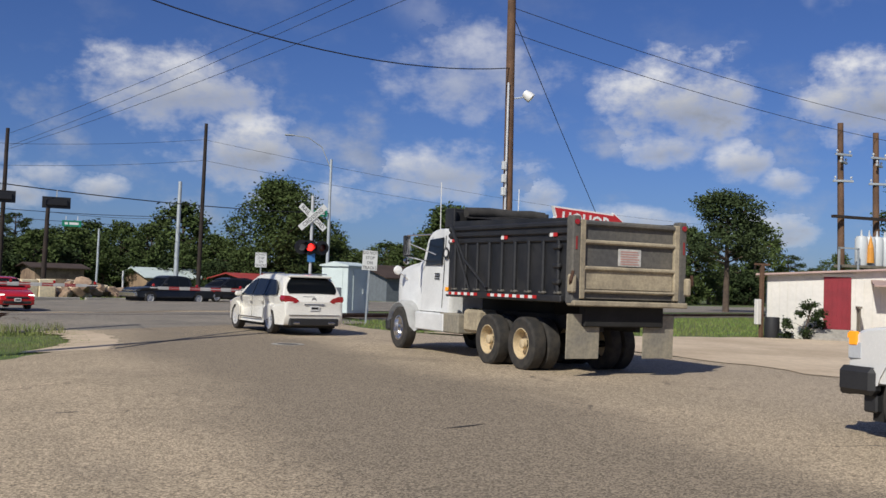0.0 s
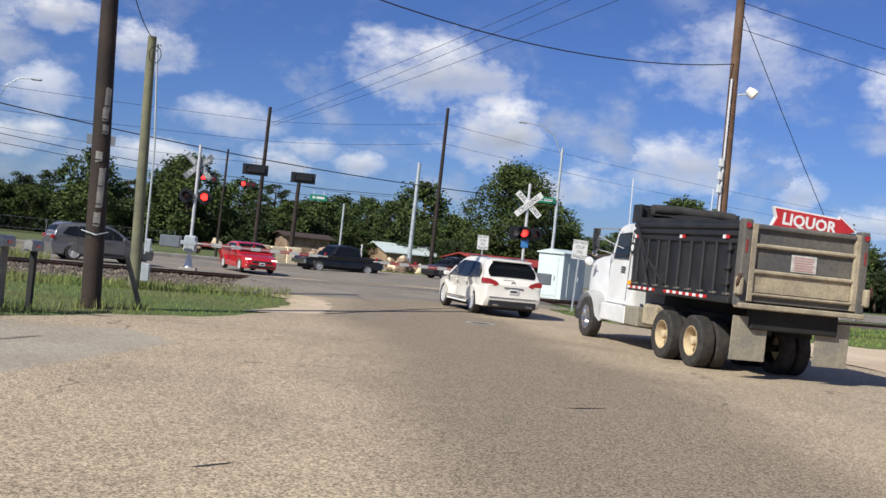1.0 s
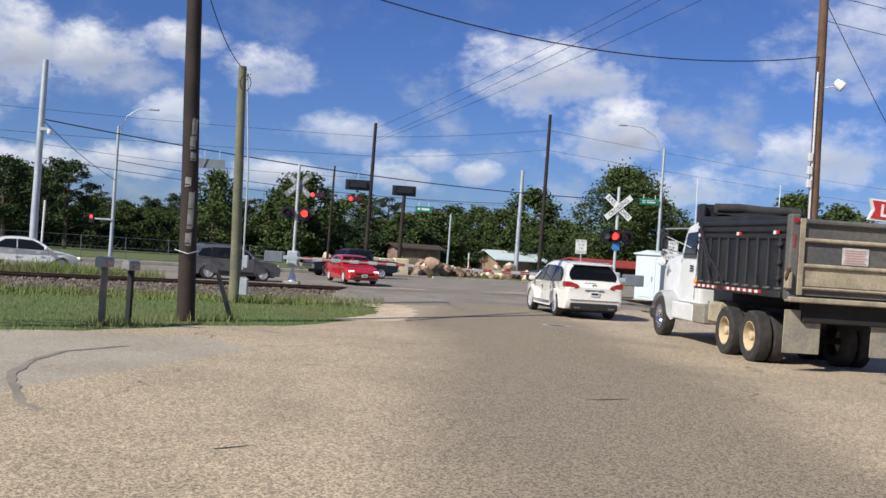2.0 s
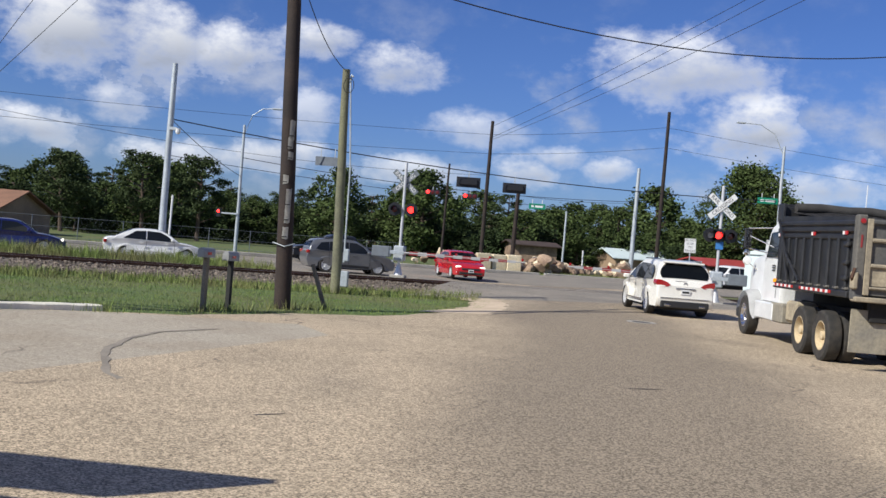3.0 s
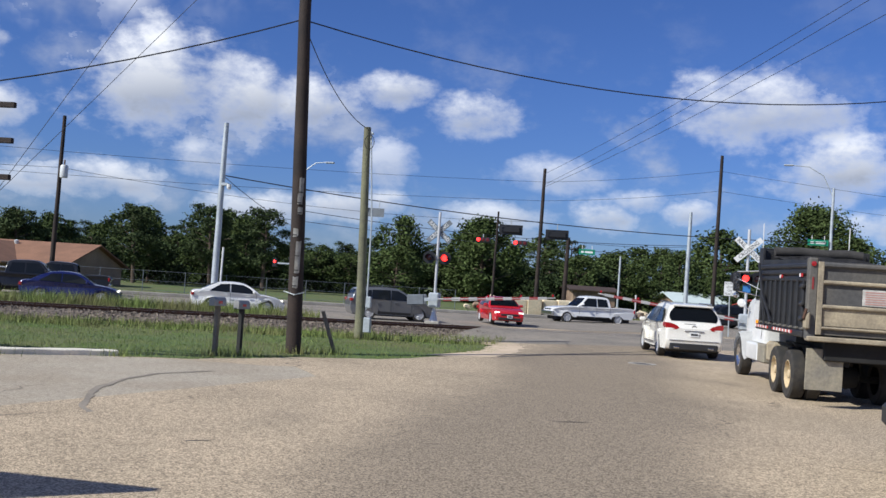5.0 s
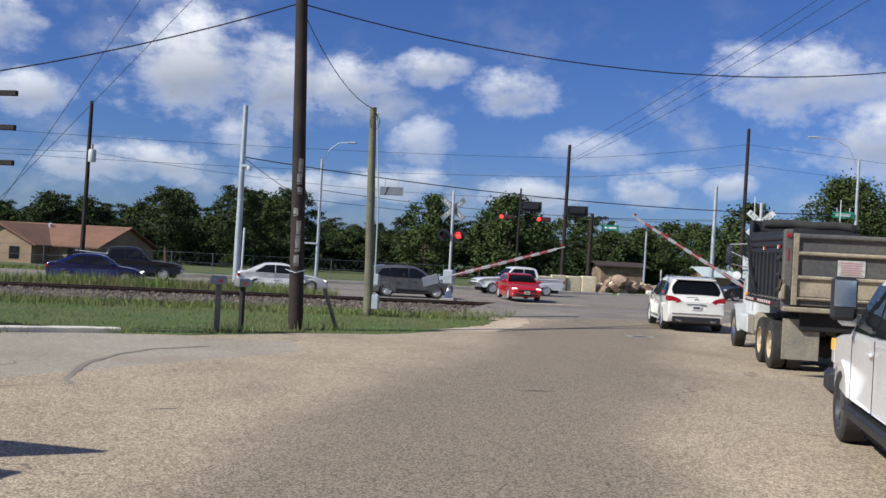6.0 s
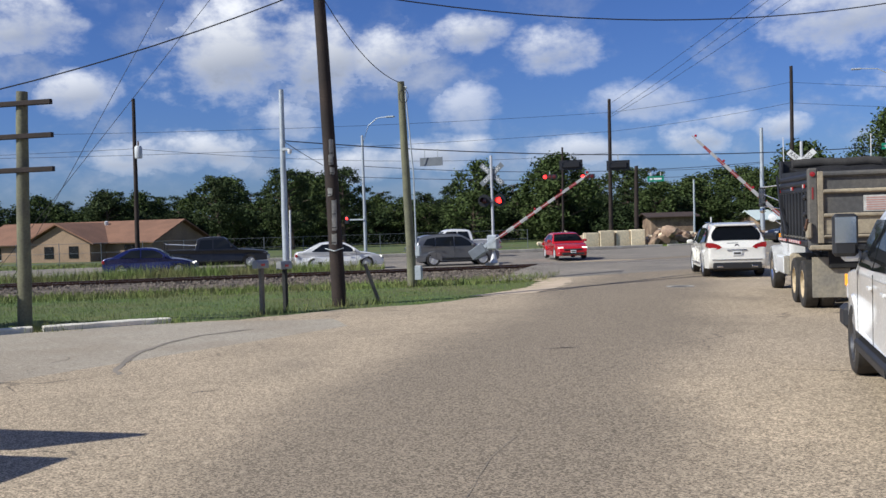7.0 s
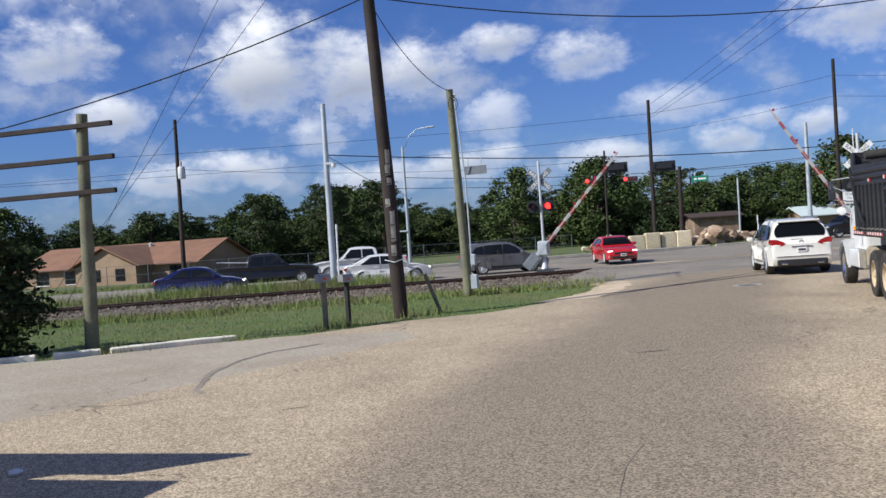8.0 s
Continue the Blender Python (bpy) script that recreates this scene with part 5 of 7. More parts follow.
def dump_truck(m):
    t = thing("dump_truck", "white-cabbed dump truck with a dusty black bed", "dump truck", m)
    W = 1.27
    # bed: sloping-topped black box with ribs
    y0, y1, zb, zr, zf = -2.50, 2.50, 1.42, 2.93, 3.08
    bed = part("bed", boxed(-W + 0.02, y0 + 0.08, zb, W - 0.02, y1, zb + 0.12), M["bed"], t)
    for side in (-1, 1):
        bm = bmesh.new()
        q = [(y0, zb), (y1, zb), (y1, zf), (y0, zr)]
        a = [bm.verts.new((side * (W - 0.03), y, z)) for y, z in q]
        b = [bm.verts.new((side * (W - 0.10), y, z)) for y, z in q]
        for k in range(4):
            bm.faces.new((a[k], a[(k + 1) % 4], b[(k + 1) % 4], b[k]))
        bm.faces.new(a)
        bm.faces.new(b[::-1])
        bmesh.ops.recalc_face_normals(bm, faces=bm.faces)
        part("bed_side", bm, M["bed"], t)
        for i in range(9):
            y = y0 + 0.42 + i * 0.53
            part("side_rib", boxed(-0.05, -0.05, 0, 0.05, 0.05, 1.02, bevel=0.025), M["bed"], t, at=pose(side * (W - 0.02), y, zb + 0.12))
            part("rib_foot", boxed(-0.055, -0.10, 0, 0.055, 0.10, 0.06, bevel=0.02), M["gate"], t, at=pose(side * (W - 0.02), y, zb + 0.10))
        for j, z in enumerate((2.52, 2.66, 2.80)):
            part("side_rail", boxed(-0.05, y0 + 0.1, 0, 0.05, y1, 0.11, bevel=0.03), M["bed"], t, at=pose(side * (W - 0.03), 0, z, 0.8, 0, 0))
        part("lower_rail", boxed(-0.05, y0 + 0.25, 0, 0.05, y1, 0.13, bevel=0.02), M["bed"], t, at=pose(side * (W - 0.01), 0, zb - 0.04))
        for k in range(26):
            y = y1 - 0.1 - k * 0.15
            if 10 <= k <= 12:
                continue
            part("reflector", boxed(-0.004, -0.075, -0.03, 0.004, 0.075, 0.03), M["refl_red" if k % 2 else "refl_white"], t, at=pose(side * (W + 0.045), y, zb + 0.04))
        for y in (y0 + 0.55, y0 + 2.4, y1 - 0.25):
            part("side_marker", boxed(-0.01, -0.12, -0.035, 0.01, 0.0, 0.035), M["refl_red"], t, at=pose(side * (W + 0.03), y, 2.63))
            part("side_marker", boxed(-0.01, 0.0, -0.035, 0.01, 0.12, 0.035), M["refl_white"], t, at=pose(side * (W + 0.03), y, 2.63))
        for z in (1.75, 2.05, 2.4):
            part("hinge_block", boxed(-0.05, -0.12, -0.05, 0.05, 0.12, 0.05, bevel=0.03), M["bed"], t, at=pose(side * (W + 0.02), y0 + 0.42, z))
        # corner post of the tailgate
        part("corner_post", boxed(-0.09, -0.10, 1.36, 0.09, 0.12, 2.97, bevel=0.025), M["gate"], t, at=pose(side * (W - 0.06), y0, 0))
        part("gate_latch", boxed(-0.06, -0.16, 0.0, 0.05, 0.02, 0.34, bevel=0.03), M["dusty"], t, at=pose(side * (W + 0.03), y0 - 0.04, 1.56))
        part("latch_hook", tubed([(0, 0, 0), (side * 0.08, -0.1, 0.12), (side * 0.04, -0.12, 0.3)], 0.03, 6), M["rail"], t, at=pose(side * (W + 0.03), y0 - 0.08, 1.66))
        part("post_reflector", boxed(-0.016, -0.006, 0, 0.016, 0.006, 0.24), M["dull_red"], t, at=pose(side * (W - 0.05), y0 - 0.105, 2.35))
        part("corner_lamp", lathed([(0.001, -0.02), (0.05, -0.015), (0.05, 0.02), (0.001, 0.02)], 10, pose(0, 0, 0, 0, 0, 90)), M["tail"], t, at=pose(side * (W - 0.05), y0 - 0.11, 2.85))
        # mud flaps and their brackets
        part("mud_flap", boxed(-0.36, -0.012, 0.36, 0.36, 0.012, 1.18, bevel=0.006), M["flap"], t, "grey dusty mud flap", at=pose(side * 0.86, y0 + 0.18, 0, 1.5, 0, 0))
        # tarp arm struts
        part("tarp_arm", tubed([(side * (W + 0.08), y1 - 0.25, 2.98), (side * (W + 0.10), y1 - 1.0, 2.2), (side * (W + 0.08), y1 - 2.0, 1.6)], 0.03, 6), M["bed"], t)
        part("tarp_arm", tubed([(side * (W + 0.08), y1 - 0.25, 2.98), (side * (W + 0.08), y1 - 1.25, 1.5)], 0.022, 6), M["bed"], t)
    part("headboard", boxed(-W + 0.05, y1 - 0.08, zb, W - 0.05, y1, 3.32, bevel=0.02), M["bed"], t)
    part("cab_shield", boxed(-W + 0.05, y1 - 0.05, 3.30, W - 0.05, y1 + 0.28, 3.38, bevel=0.02), M["bed"], t)
    for side in (-1, 1):
        part("shield_cheek", boxed(-0.03, y1 - 0.2, 2.95, 0.03, y1 + 0.26, 3.38, bevel=0.01), M["bed"], t, at=pose(side * (W - 0.05), 0, 0))
    tarp_pts = [(-1.0, 0, 0), (-0.4, 0.02, 0.03), (0.2, -0.02, 0.0), (0.7, 0.03, 0.03), (1.05, 0, 0)]
    part("tarp_roll", tubed([(x, y1 - 0.3 + y, 3.28 + z) for x, y, z in tarp_pts], 0.12, 10), M["tarp"], t, smooth=60)
    bm = bmesh.new()
    rows = []
    for i in range(11):
        y = y1 - 0.3 - i * 0.42
        rows.append([bm.verts.new((x, y, 3.24 - i * 0.038 + 0.05 * noise.noise((x * 2, y * 2, 1)) - 0.06 * abs(x))) for x in np.linspace(-1.08, 1.08, 9)])
    for a, b in zip(rows, rows[1:]):
        for k in range(8):
            bm.faces.new((a[k], a[k + 1], b[k + 1], b[k]))
    bmesh.ops.solidify(bm, geom=bm.faces[:], thickness=0.02)
    part("tarp", bm, M["tarp"], t, "wrinkled dark tarp over the load", smooth=60)
    # tailgate
    part("tailgate", boxed(-W + 0.14, y0 - 0.03, 1.46, W - 0.14, y0 + 0.04, 2.90, bevel=0.01), M["gate"], t)
    for x in (-W + 0.20, W - 0.20):
        part("gate_frame", boxed(x - 0.06, y0 - 0.10, 1.46, x + 0.06, y0 - 0.02, 2.90, bevel=0.015), M["dusty"], t)
    for z, h in ((2.84, 0.09), (2.50, 0.08), (2.02, 0.08), (1.60, 0.06)):
        part("gate_rib", boxed(-W + 0.24, y0 - 0.11, z - h / 2, W - 0.24, y0 - 0.02, z + h / 2, bevel=0.025), M["dusty" if z < 2.8 else "gate"], t)
    part("gate_sill", boxed(-W - 0.02, y0 - 0.18, 1.33, W + 0.02, y0 + 0.08, 1.43, bevel=0.02), M["dusty"], t)
    sg = part("warning_sign", boxed(-0.26, y0 - 0.05, 2.08, 0.26, y0 - 0.036, 2.40, bevel=0.004), M["paper"], t, "faded white warning notice")
    for i in range(6):
        part("print_bar", boxed(-0.21, y0 - 0.056, 2.11 + i * 0.046, 0.21 - 0.03 * (i % 2), y0 - 0.051, 2.132 + i * 0.046), M["ink_red"], sg)
    # chassis
    for side in (-1, 1):
        part("chassis_beam", boxed(side * 0.42 - 0.05, y0 + 0.2, 0.85, side * 0.42 + 0.05, 5.4, 1.12), M["under"], t)
    part("rear_beam", boxed(-0.9, y0 + 0.05, 0.95, 0.9, y0 + 0.25, 1.34, bevel=0.02), M["under"], t)
    part("hoist", boxed(-0.3, -0.5, 0.9, 0.3, 2.6, 1.38), M["under"], t)
    part("differential", lathed([(0.001, -0.3), (0.2, -0.22), (0.26, 0), (0.2, 0.22), (0.001, 0.3)], 12, pose(0, -0.7, 0.55)), M["under"], t, smooth=40)
    for y in (-0.70, 0.68):
        part("axle", tubed([(-1.1, y, 0.53), (1.1, y, 0.53)], 0.07, 8), M["under"], t)
        for side in (-1, 1):
            wheel(t, side * 1.06, y, 0.53, 0.30, "cream", 0, side, 0.54, deep=-0.4)
            wheel(t, side * 0.73, y, 0.53, 0.29, "cream", 0, side, 0.54)
    for side in (-1, 1):
        w = wheel(t, side * 1.04, 6.0, 0.53, 0.30, "chrome", 0, side, 0.54)
        for i in range(10):
            a = i * math.tau / 10
            part("wheel_hole", lathed([(0.001, 0), (0.032, 0), (0.032, 0.012), (0.001, 0.012)], 8), M["under"], w, at=pose(side * 0.035, 0.19 * math.cos(a), 0.19 * math.sin(a)))
    # cab, hood, fenders
    sh = Shell(30, 2.0, 2.1, 3.0, 0.92, 0.0, 0.0)
    part("cab", side_prism(sh, smooth_line([(3.55, 1.0), (3.55, 1.9), (3.6, 2.75), (3.75, 2.93), (4.3, 2.98), (4.75, 2.9), (4.88, 2.75), (5.05, 2.05), (5.1, 1.0)], 0.2)), M["truck_white"], t, smooth=35)
    sh2 = Shell(30, 1.72, 2.6, 3.0, 1.0, 0.0, 0.0)
    part("hood", side_prism(sh2, smooth_line([(5.06, 1.05), (5.06, 2.2), (5.6, 2.18), (6.3, 2.1), (6.74, 1.94), (6.86, 1.5), (6.78, 0.75), (6.6, 0.72)], 0.2), pull=0.09), M["truck_white"], t, smooth=35)
    part("grille", boxed(-0.5, 6.74, 0.8, 0.5, 6.84, 1.75, bevel=0.02), M["chrome"], t)
    part("bumper", boxed(-1.15, 6.72, 0.42, 1.15, 6.95, 0.74, bevel=0.05), M["plastic"], t)
    for side in (-1, 1):
        bm = bmesh.new()
        rows = []
        arc = [(6.0 + 0.68 * math.cos(a), 0.55 + 0.68 * math.sin(a)) for a in np.linspace(0.28, math.pi * 0.88, 14)] + [(5.25, 0.66), (4.95, 0.55)]
        for y, z in arc:
            rows.append([bm.verts.new((side * x, y, z - d)) for x, d in ((0.55, 0), (0.9, 0.0), (1.13, 0.015), (1.21, 0.06))])
        for a, b in zip(rows, rows[1:]):
            for k in range(3):
                bm.faces.new((a[k], a[k + 1], b[k + 1], b[k]))
        bmesh.ops.solidify(bm, geom=bm.faces[:], thickness=0.03)
        bmesh.ops.recalc_face_normals(bm, faces=bm.faces)
        part("fender", bm, M["truck_white"], t, smooth=40)
        part("step_box", boxed(side * 1.0 - 0.18, 3.45, 0.55, side * 1.0 + 0.18, 5.0, 0.98, bevel=0.03), M["truck_white"] if side < 0 else M["alu"], t)
        part("fuel_tank", boxed(side * 0.88 - 0.26, 1.55, 0.62, side * 0.88 + 0.26, 2.25, 1.12, bevel=0.06), M["dusty"], t, "dusty square tank", smooth=35)
        part("battery_box", boxed(side * 0.92 - 0.24, 2.45, 0.55, side * 0.92 + 0.24, 3.42, 1.0, bevel=0.03), M["flap"], t)
        part("door_window", flank(sh, [(3.95, 2.12), (4.85, 2.10), (4.72, 2.72), (3.98, 2.76)], 0.004, 0.012, side), M["glass"], t)
        part("door_seam", flank(sh, [(3.88, 1.1), (3.90, 1.1), (3.90, 2.8), (3.88, 2.8)], 0.003, 0.006, side), M["under"], t)
        part("door_emblem", lathed([(0.001, 0.004), (0.12, 0.004), (0.14, 0.0), (0.14, -0.004), (0.001, -0.004)], 20), M["sheet"], t, at=pose(side * 1.002, 3.75, 2.38))
        part("emblem_face", lathed([(0.001, 0.004), (0.08, 0.004), (0.08, -0.004), (0.001, -0.004)], 16), M["sign_white"], t, at=pose(side * 1.007, 3.75, 2.38))
        for k in range(3):
            part("print_bar", boxed(-0.003, -0.13, -0.015, 0.003, 0.13, 0.015), M["ink"], t, at=pose(side * 1.004, 4.2, 1.9 - k * 0.06))
        mirror = part("west_coast_mirror", boxed(-0.09, -0.03, 0, 0.09, 0.05, 0.52, bevel=0.02), M["plastic"], t, "tall black mirror on chrome arms", at=pose(side * 1.52, 4.85, 2.28))
        part("mirror_glass", boxed(-0.075, -0.036, 0.05, 0.075, -0.03, 0.48), M["chrome"], mirror)
        part("spot_mirror", lathed([(0.001, -0.03), (0.07, -0.02), (0.08, 0.03), (0.001, 0.06)], 12, pose(side * 1.52, 4.83, 2.18, 0, 0, 90)), M["chrome"], t)
        part("mirror_arm", tubed([(side * 1.0, 4.55, 2.84), (side * 1.52, 4.85, 2.80)], 0.018, 6), M["chrome"], t)
        part("mirror_arm", tubed([(side * 1.0, 4.8, 2.2), (side * 1.52, 4.85, 2.30)], 0.018, 6), M["chrome"], t)
        part("mirror_brace", tubed([(side * 1.0, 4.3, 2.35), (side * 1.50, 4.85, 2.62)], 0.014, 6), M["chrome"], t)
        part("hood_mirror", lathed([(0.001, -0.04), (0.10, -0.02), (0.12, 0.03), (0.001, 0.1)], 12, pose(side * 1.12, 6.25, 1.98, 0, 0, 90)), M["white"], t, smooth=40)
        part("hood_mirror_arm", tubed([(side * 0.86, 6.2, 1.75), (side * 1.12, 6.25, 1.95)], 0.015, 6), M["chrome"], t)
        part("antenna", tubed([(side * 1.05, 4.0, 2.9), (side * 1.06, 4.0, 4.05)], 0.012, 5), M["sign_white"], t)
        part("head_lamp", boxed(side * 0.72 - 0.13, 6.62, 1.1, side * 0.72 + 0.13, 6.8, 1.28, bevel=0.03), M["lamp_white"], t)
    part("rear_cab_window", boxed(-0.6, 3.535, 2.2, 0.6, 3.55, 2.7), M["glass"], t)
    part("gate_panel", boxed(-W + 0.27, y0 - 0.05, 1.64, W - 0.27, y0 - 0.028, 1.98, bevel=0.008), M["dusty"], t, "dust-coated lower panel of the tailgate")
    part("amber_marker", boxed(-0.03, -0.03, 0, 0.03, 0.03, 0.09), M["amber"], t, at=pose(-1.27, 2.52, 1.5))
    # the cab and what stands with it
    CAB_BACK = -0.60
    forward = {"cab", "hood", "grille", "bumper", "fender", "step_box", "door_window", "door_seam", "door_emblem", "emblem_face", "west_coast_mirror", "spot_mirror", "mirror_arm", "mirror_brace", "hood_mirror", "hood_mirror_arm", "antenna", "head_lamp", "rear_cab_window"}
    for ob in t.children:
        kind = ob.name.split(".")[0]
        if kind in forward or (kind == "print_bar" and ob.matrix_basis.translation.y > 3) or (kind == "wheel" and ob.matrix_basis.translation.y > 3):
            ob.matrix_basis = pose(0, CAB_BACK, 0) @ ob.matrix_basis
        elif kind in ("fuel_tank", "battery_box"):
            ob.matrix_basis = pose(0, -0.32, 0) @ ob.matrix_basis
    return t


truck = dump_truck(pose(10.36, 17.97, gz(10) - 0.02, 0, 0, 3.6))


# ---- level crossing ----
def crossbuck(parent, z, y, front):
    for a, txt in ((-42, "RAIL   ROAD"), (42, "CROSSING")):
        # without front, grey blades carry the shade they show against the sky
        b = part("crossbuck_blade", boxed(-0.72, -0.012, -0.125, 0.72, 0.012, 0.125, bevel=0.004), M["sign_white" if front else "sign_back"], parent, at=pose(0, y - (0.026 if a > 0 else 0), z, 0, -a, 0))
        words(txt, 0.24, M["ink" if front else "sign_white"], b, pose(0, -0.0145, 0) @ FACING, squeeze=0.93)


def flasher(parent, x, y, z, lit, face):
    p = part("signal_disc", lathed([(0.001, -0.02), (0.30, -0.02), (0.30, 0.02), (0.001, 0.02)], 24, pose(0, 0, 0, 0, 0, 90)), M["sheet"], parent, at=pose(x, y, z))
    part("lens", lathed([(0.001, -0.03), (0.10, -0.02), (0.145, 0.0), (0.145, 0.03), (0.001, 0.03)], 16, pose(0, face * 0.04, 0, 0, 0, 90 * -face)), M["red_on" if lit == 1 else "lens_grey" if lit == 2 else "lens_dark"], p)
    bm = bmesh.new()
    tube(bm, [(0, face * 0.02, 0), (0, face * 0.30, 0)], 0.16, 16, cap=False)
    bmesh.ops.delete(bm, geom=[f for f in bm.faces if f.calc_center_median().z < -0.07], context="FACES")
    bmesh.ops.solidify(bm, geom=bm.faces[:], thickness=0.006)
    part("visor", bm, M["sheet"], p)


def gate_arm(parent, length, way, at):
    """A striped boom that lies along x from its pivot; way: 1 to the right, -1 to the left."""
    bm = bmesh.new()
    x1 = way * length
    tube(bm, [(way * 0.1, 0, 0), (x1 * 0.5, 0, 0), (x1, 0, 0)], [0.05, 0.04, 0.03], 6)
    bmesh.ops.recalc_face_normals(bm, faces=bm.faces)
    arm = part("gate_arm", bm, M["dull_white"], parent, "red and white striped gate arm", at=at)
    n = int(length / 0.4)
    for i in range(1, n):
        lo, hi = sorted((way * i * 0.4, way * (i + 1) * 0.4))
        part("stripe", boxed(lo, -0.03, -0.085 + 0.03 * i / n, hi, 0.03, 0.085 - 0.03 * i / n), M["dull_red" if i % 2 else "dull_white"], arm)
    for k in (0.45, 0.72, 0.98):
        part("arm_lamp", boxed(x1 * k - 0.05, -0.05, 0.05, x1 * k + 0.05, 0.05, 0.16, bevel=0.02), M["tail"], arm)
    for y in (-0.28, 0.28):
        part("counterweight_arm", boxed(-0.95, y - 0.02, -0.08, 0.2, y + 0.02, 0.08, bevel=0.01), M["galv"], arm, at=Matrix.Diagonal((way, 1, 1, 1)))
        part("counterweight", boxed(-1.25, y - 0.06, -0.24, -0.45, y + 0.06, 0.24, bevel=0.03), M["sign_back"], arm, at=Matrix.Diagonal((way, 1, 1, 1)))
    return arm


def crossing_signal(x, y, top, front, way, reach, lits, label):
    z0 = 0.05
    s = thing("crossing_signal", label, "crossing signal", pose(x, y, z0))
    part("foundation", boxed(-0.35, -0.35, -0.3, 0.35, 0.35, 0.12, bevel=0.03), M["concrete"], s)
    part("mast", tubed([(0, 0, 0.1), (0, 0, top)], 0.065, 12), M["alu"], s, smooth=40)
    part("mast_base", tubed([(0, 0, 0.1), (0, 0, 0.35), (0, 0, 0.6)], [0.2, 0.14, 0.08], 10), M["alu"], s)
    crossbuck(s, top - 0.9, -0.1 if front else 0.1, front)
    part("lamp_bar", boxed(-0.45, -0.05, top - 2.2, 0.45, 0.05, top - 2.1, bevel=0.02), M["alu"], s)
    for xx, lit, face in lits:
        flasher(s, xx, face * 0.12, top - 2.15, lit, face)
    part("gate_mechanism", boxed(-0.25, -0.3, 0.75, 0.25, 0.3, 1.45, bevel=0.06), M["galv"], s, "grey gate mechanism box")
    if front:
        part("track_sign", boxed(-0.16, -0.1, top - 2.75, 0.16, -0.085, top - 2.4, bevel=0.004), M["blue_sign"], s, "small blue notice")
    arm = gate_arm(s, reach, way, pose(way * 0.1, -0.45, 1.15))
    return s, arm


M["blue_sign"] = mat("blue_notice", (0.05, 0.2, 0.5), 0.5, var=0.1, bump=0)
sig_r, arm_r = crossing_signal(10.8, 39.6, 5.15, True, -1, 6.3, [(-0.42, 2, -1), (-0.08, 1, -1), (0.42, 0, -1)], "railway crossing signal with white crossbuck and red flasher")
sig_l, arm_l = crossing_signal(-3.15, 40.4, 5.25, False, 1, 5.6, [(-0.36, 0, -1), (0.38, 1, -1)], "railway crossing signal seen from behind, one red lamp lit")


def plate_sign(x, y, z, w, h, lines, label, tilt=0, post=True, size=0.14, grey=False):
    s = thing("road_sign", label, "road sign", pose(x, y, 0, 0, tilt, 0))
    part("post", boxed(-0.03, -0.02, -0.1, 0.03, 0.02, z + h / 2), M["galv"], s)
    p = part("sign_plate", boxed(-w / 2, -0.035, z - h / 2, w / 2, -0.022, z + h / 2, bevel=0.004), M["galv" if grey else "sign_white"], s)
    for i, t in enumerate(lines):
        words(t, size, M["ink"], p, pose(0, -0.0365, z + h / 2 - h * (i + 0.5) / len(lines)) @ FACING, squeeze=0.85)
    return s


plate_sign(12.4, 36.9, 2.55, 0.62, 0.78, ["DO NOT", "STOP", "ON", "TRACKS"], "white sign reading do not stop on tracks", 2, size=0.18)
plate_sign(11.33, 51.7, 2.7, 0.62, 0.78, ["DO NOT", "STOP", "ON", "TRACKS"], "weathered sign with dark words facing the street", -1, size=0.18)


def green_sign(x, y, z, w, h, label):
    s = thing("street_sign", label, "street sign", pose(x, y, z))
    p = part("sign_plate", boxed(-w / 2, -0.02, -h / 2, w / 2, 0.02, h / 2, bevel=0.004), M["sign_green"], s)
    for a, b in ((-0.36, -0.2), (-0.12, 0.36)):
        part("print_bar", boxed(w * a, -0.026, -h * 0.2, w * b, -0.021, h * 0.2), M["sign_white"], p)
    for k in (-0.3, 0.3):
        part("hanger", boxed(w * k - 0.02, -0.02, h / 2, w * k + 0.02, 0.02, h / 2 + 0.3), M["sign_white"], s)
    return s


green_sign(2.42, 72.2, 5.1, 1.25, 0.42, "green street sign hung on a wire over the highway")
green_sign(18.7, 68.1, 6.55, 1.4, 0.42, "green street sign on a steel lamp pole")
wire((0.75, 73.2, 5.9), (10.45, 79.4, 6.3), 0.2, 0.015)
dk = span_point(0.205)
ds = thing("lane_sign", "grey back of a sign hung on a span wire", "road sign", pose(dk.x, dk.y, dk.z))
part("sign_plate", boxed(-0.7, -0.02, -0.95, 0.7, 0.02, -0.45, bevel=0.006), M["sign_back"], ds)
for x in (-0.4, 0.4):
    part("hanger", boxed(x - 0.02, -0.02, -0.5, x + 0.02, 0.02, 0.05), M["galv"], ds)

# second span, with the signals that face the street
SPAN_A, SPAN_B = Vector((-17.9, 62.2, 6.5)), Vector((10.45, 79.4, 6.4))
wire(SPAN_A, SPAN_B, 0.6, 0.022, "black span wire carrying far signals", n=30)


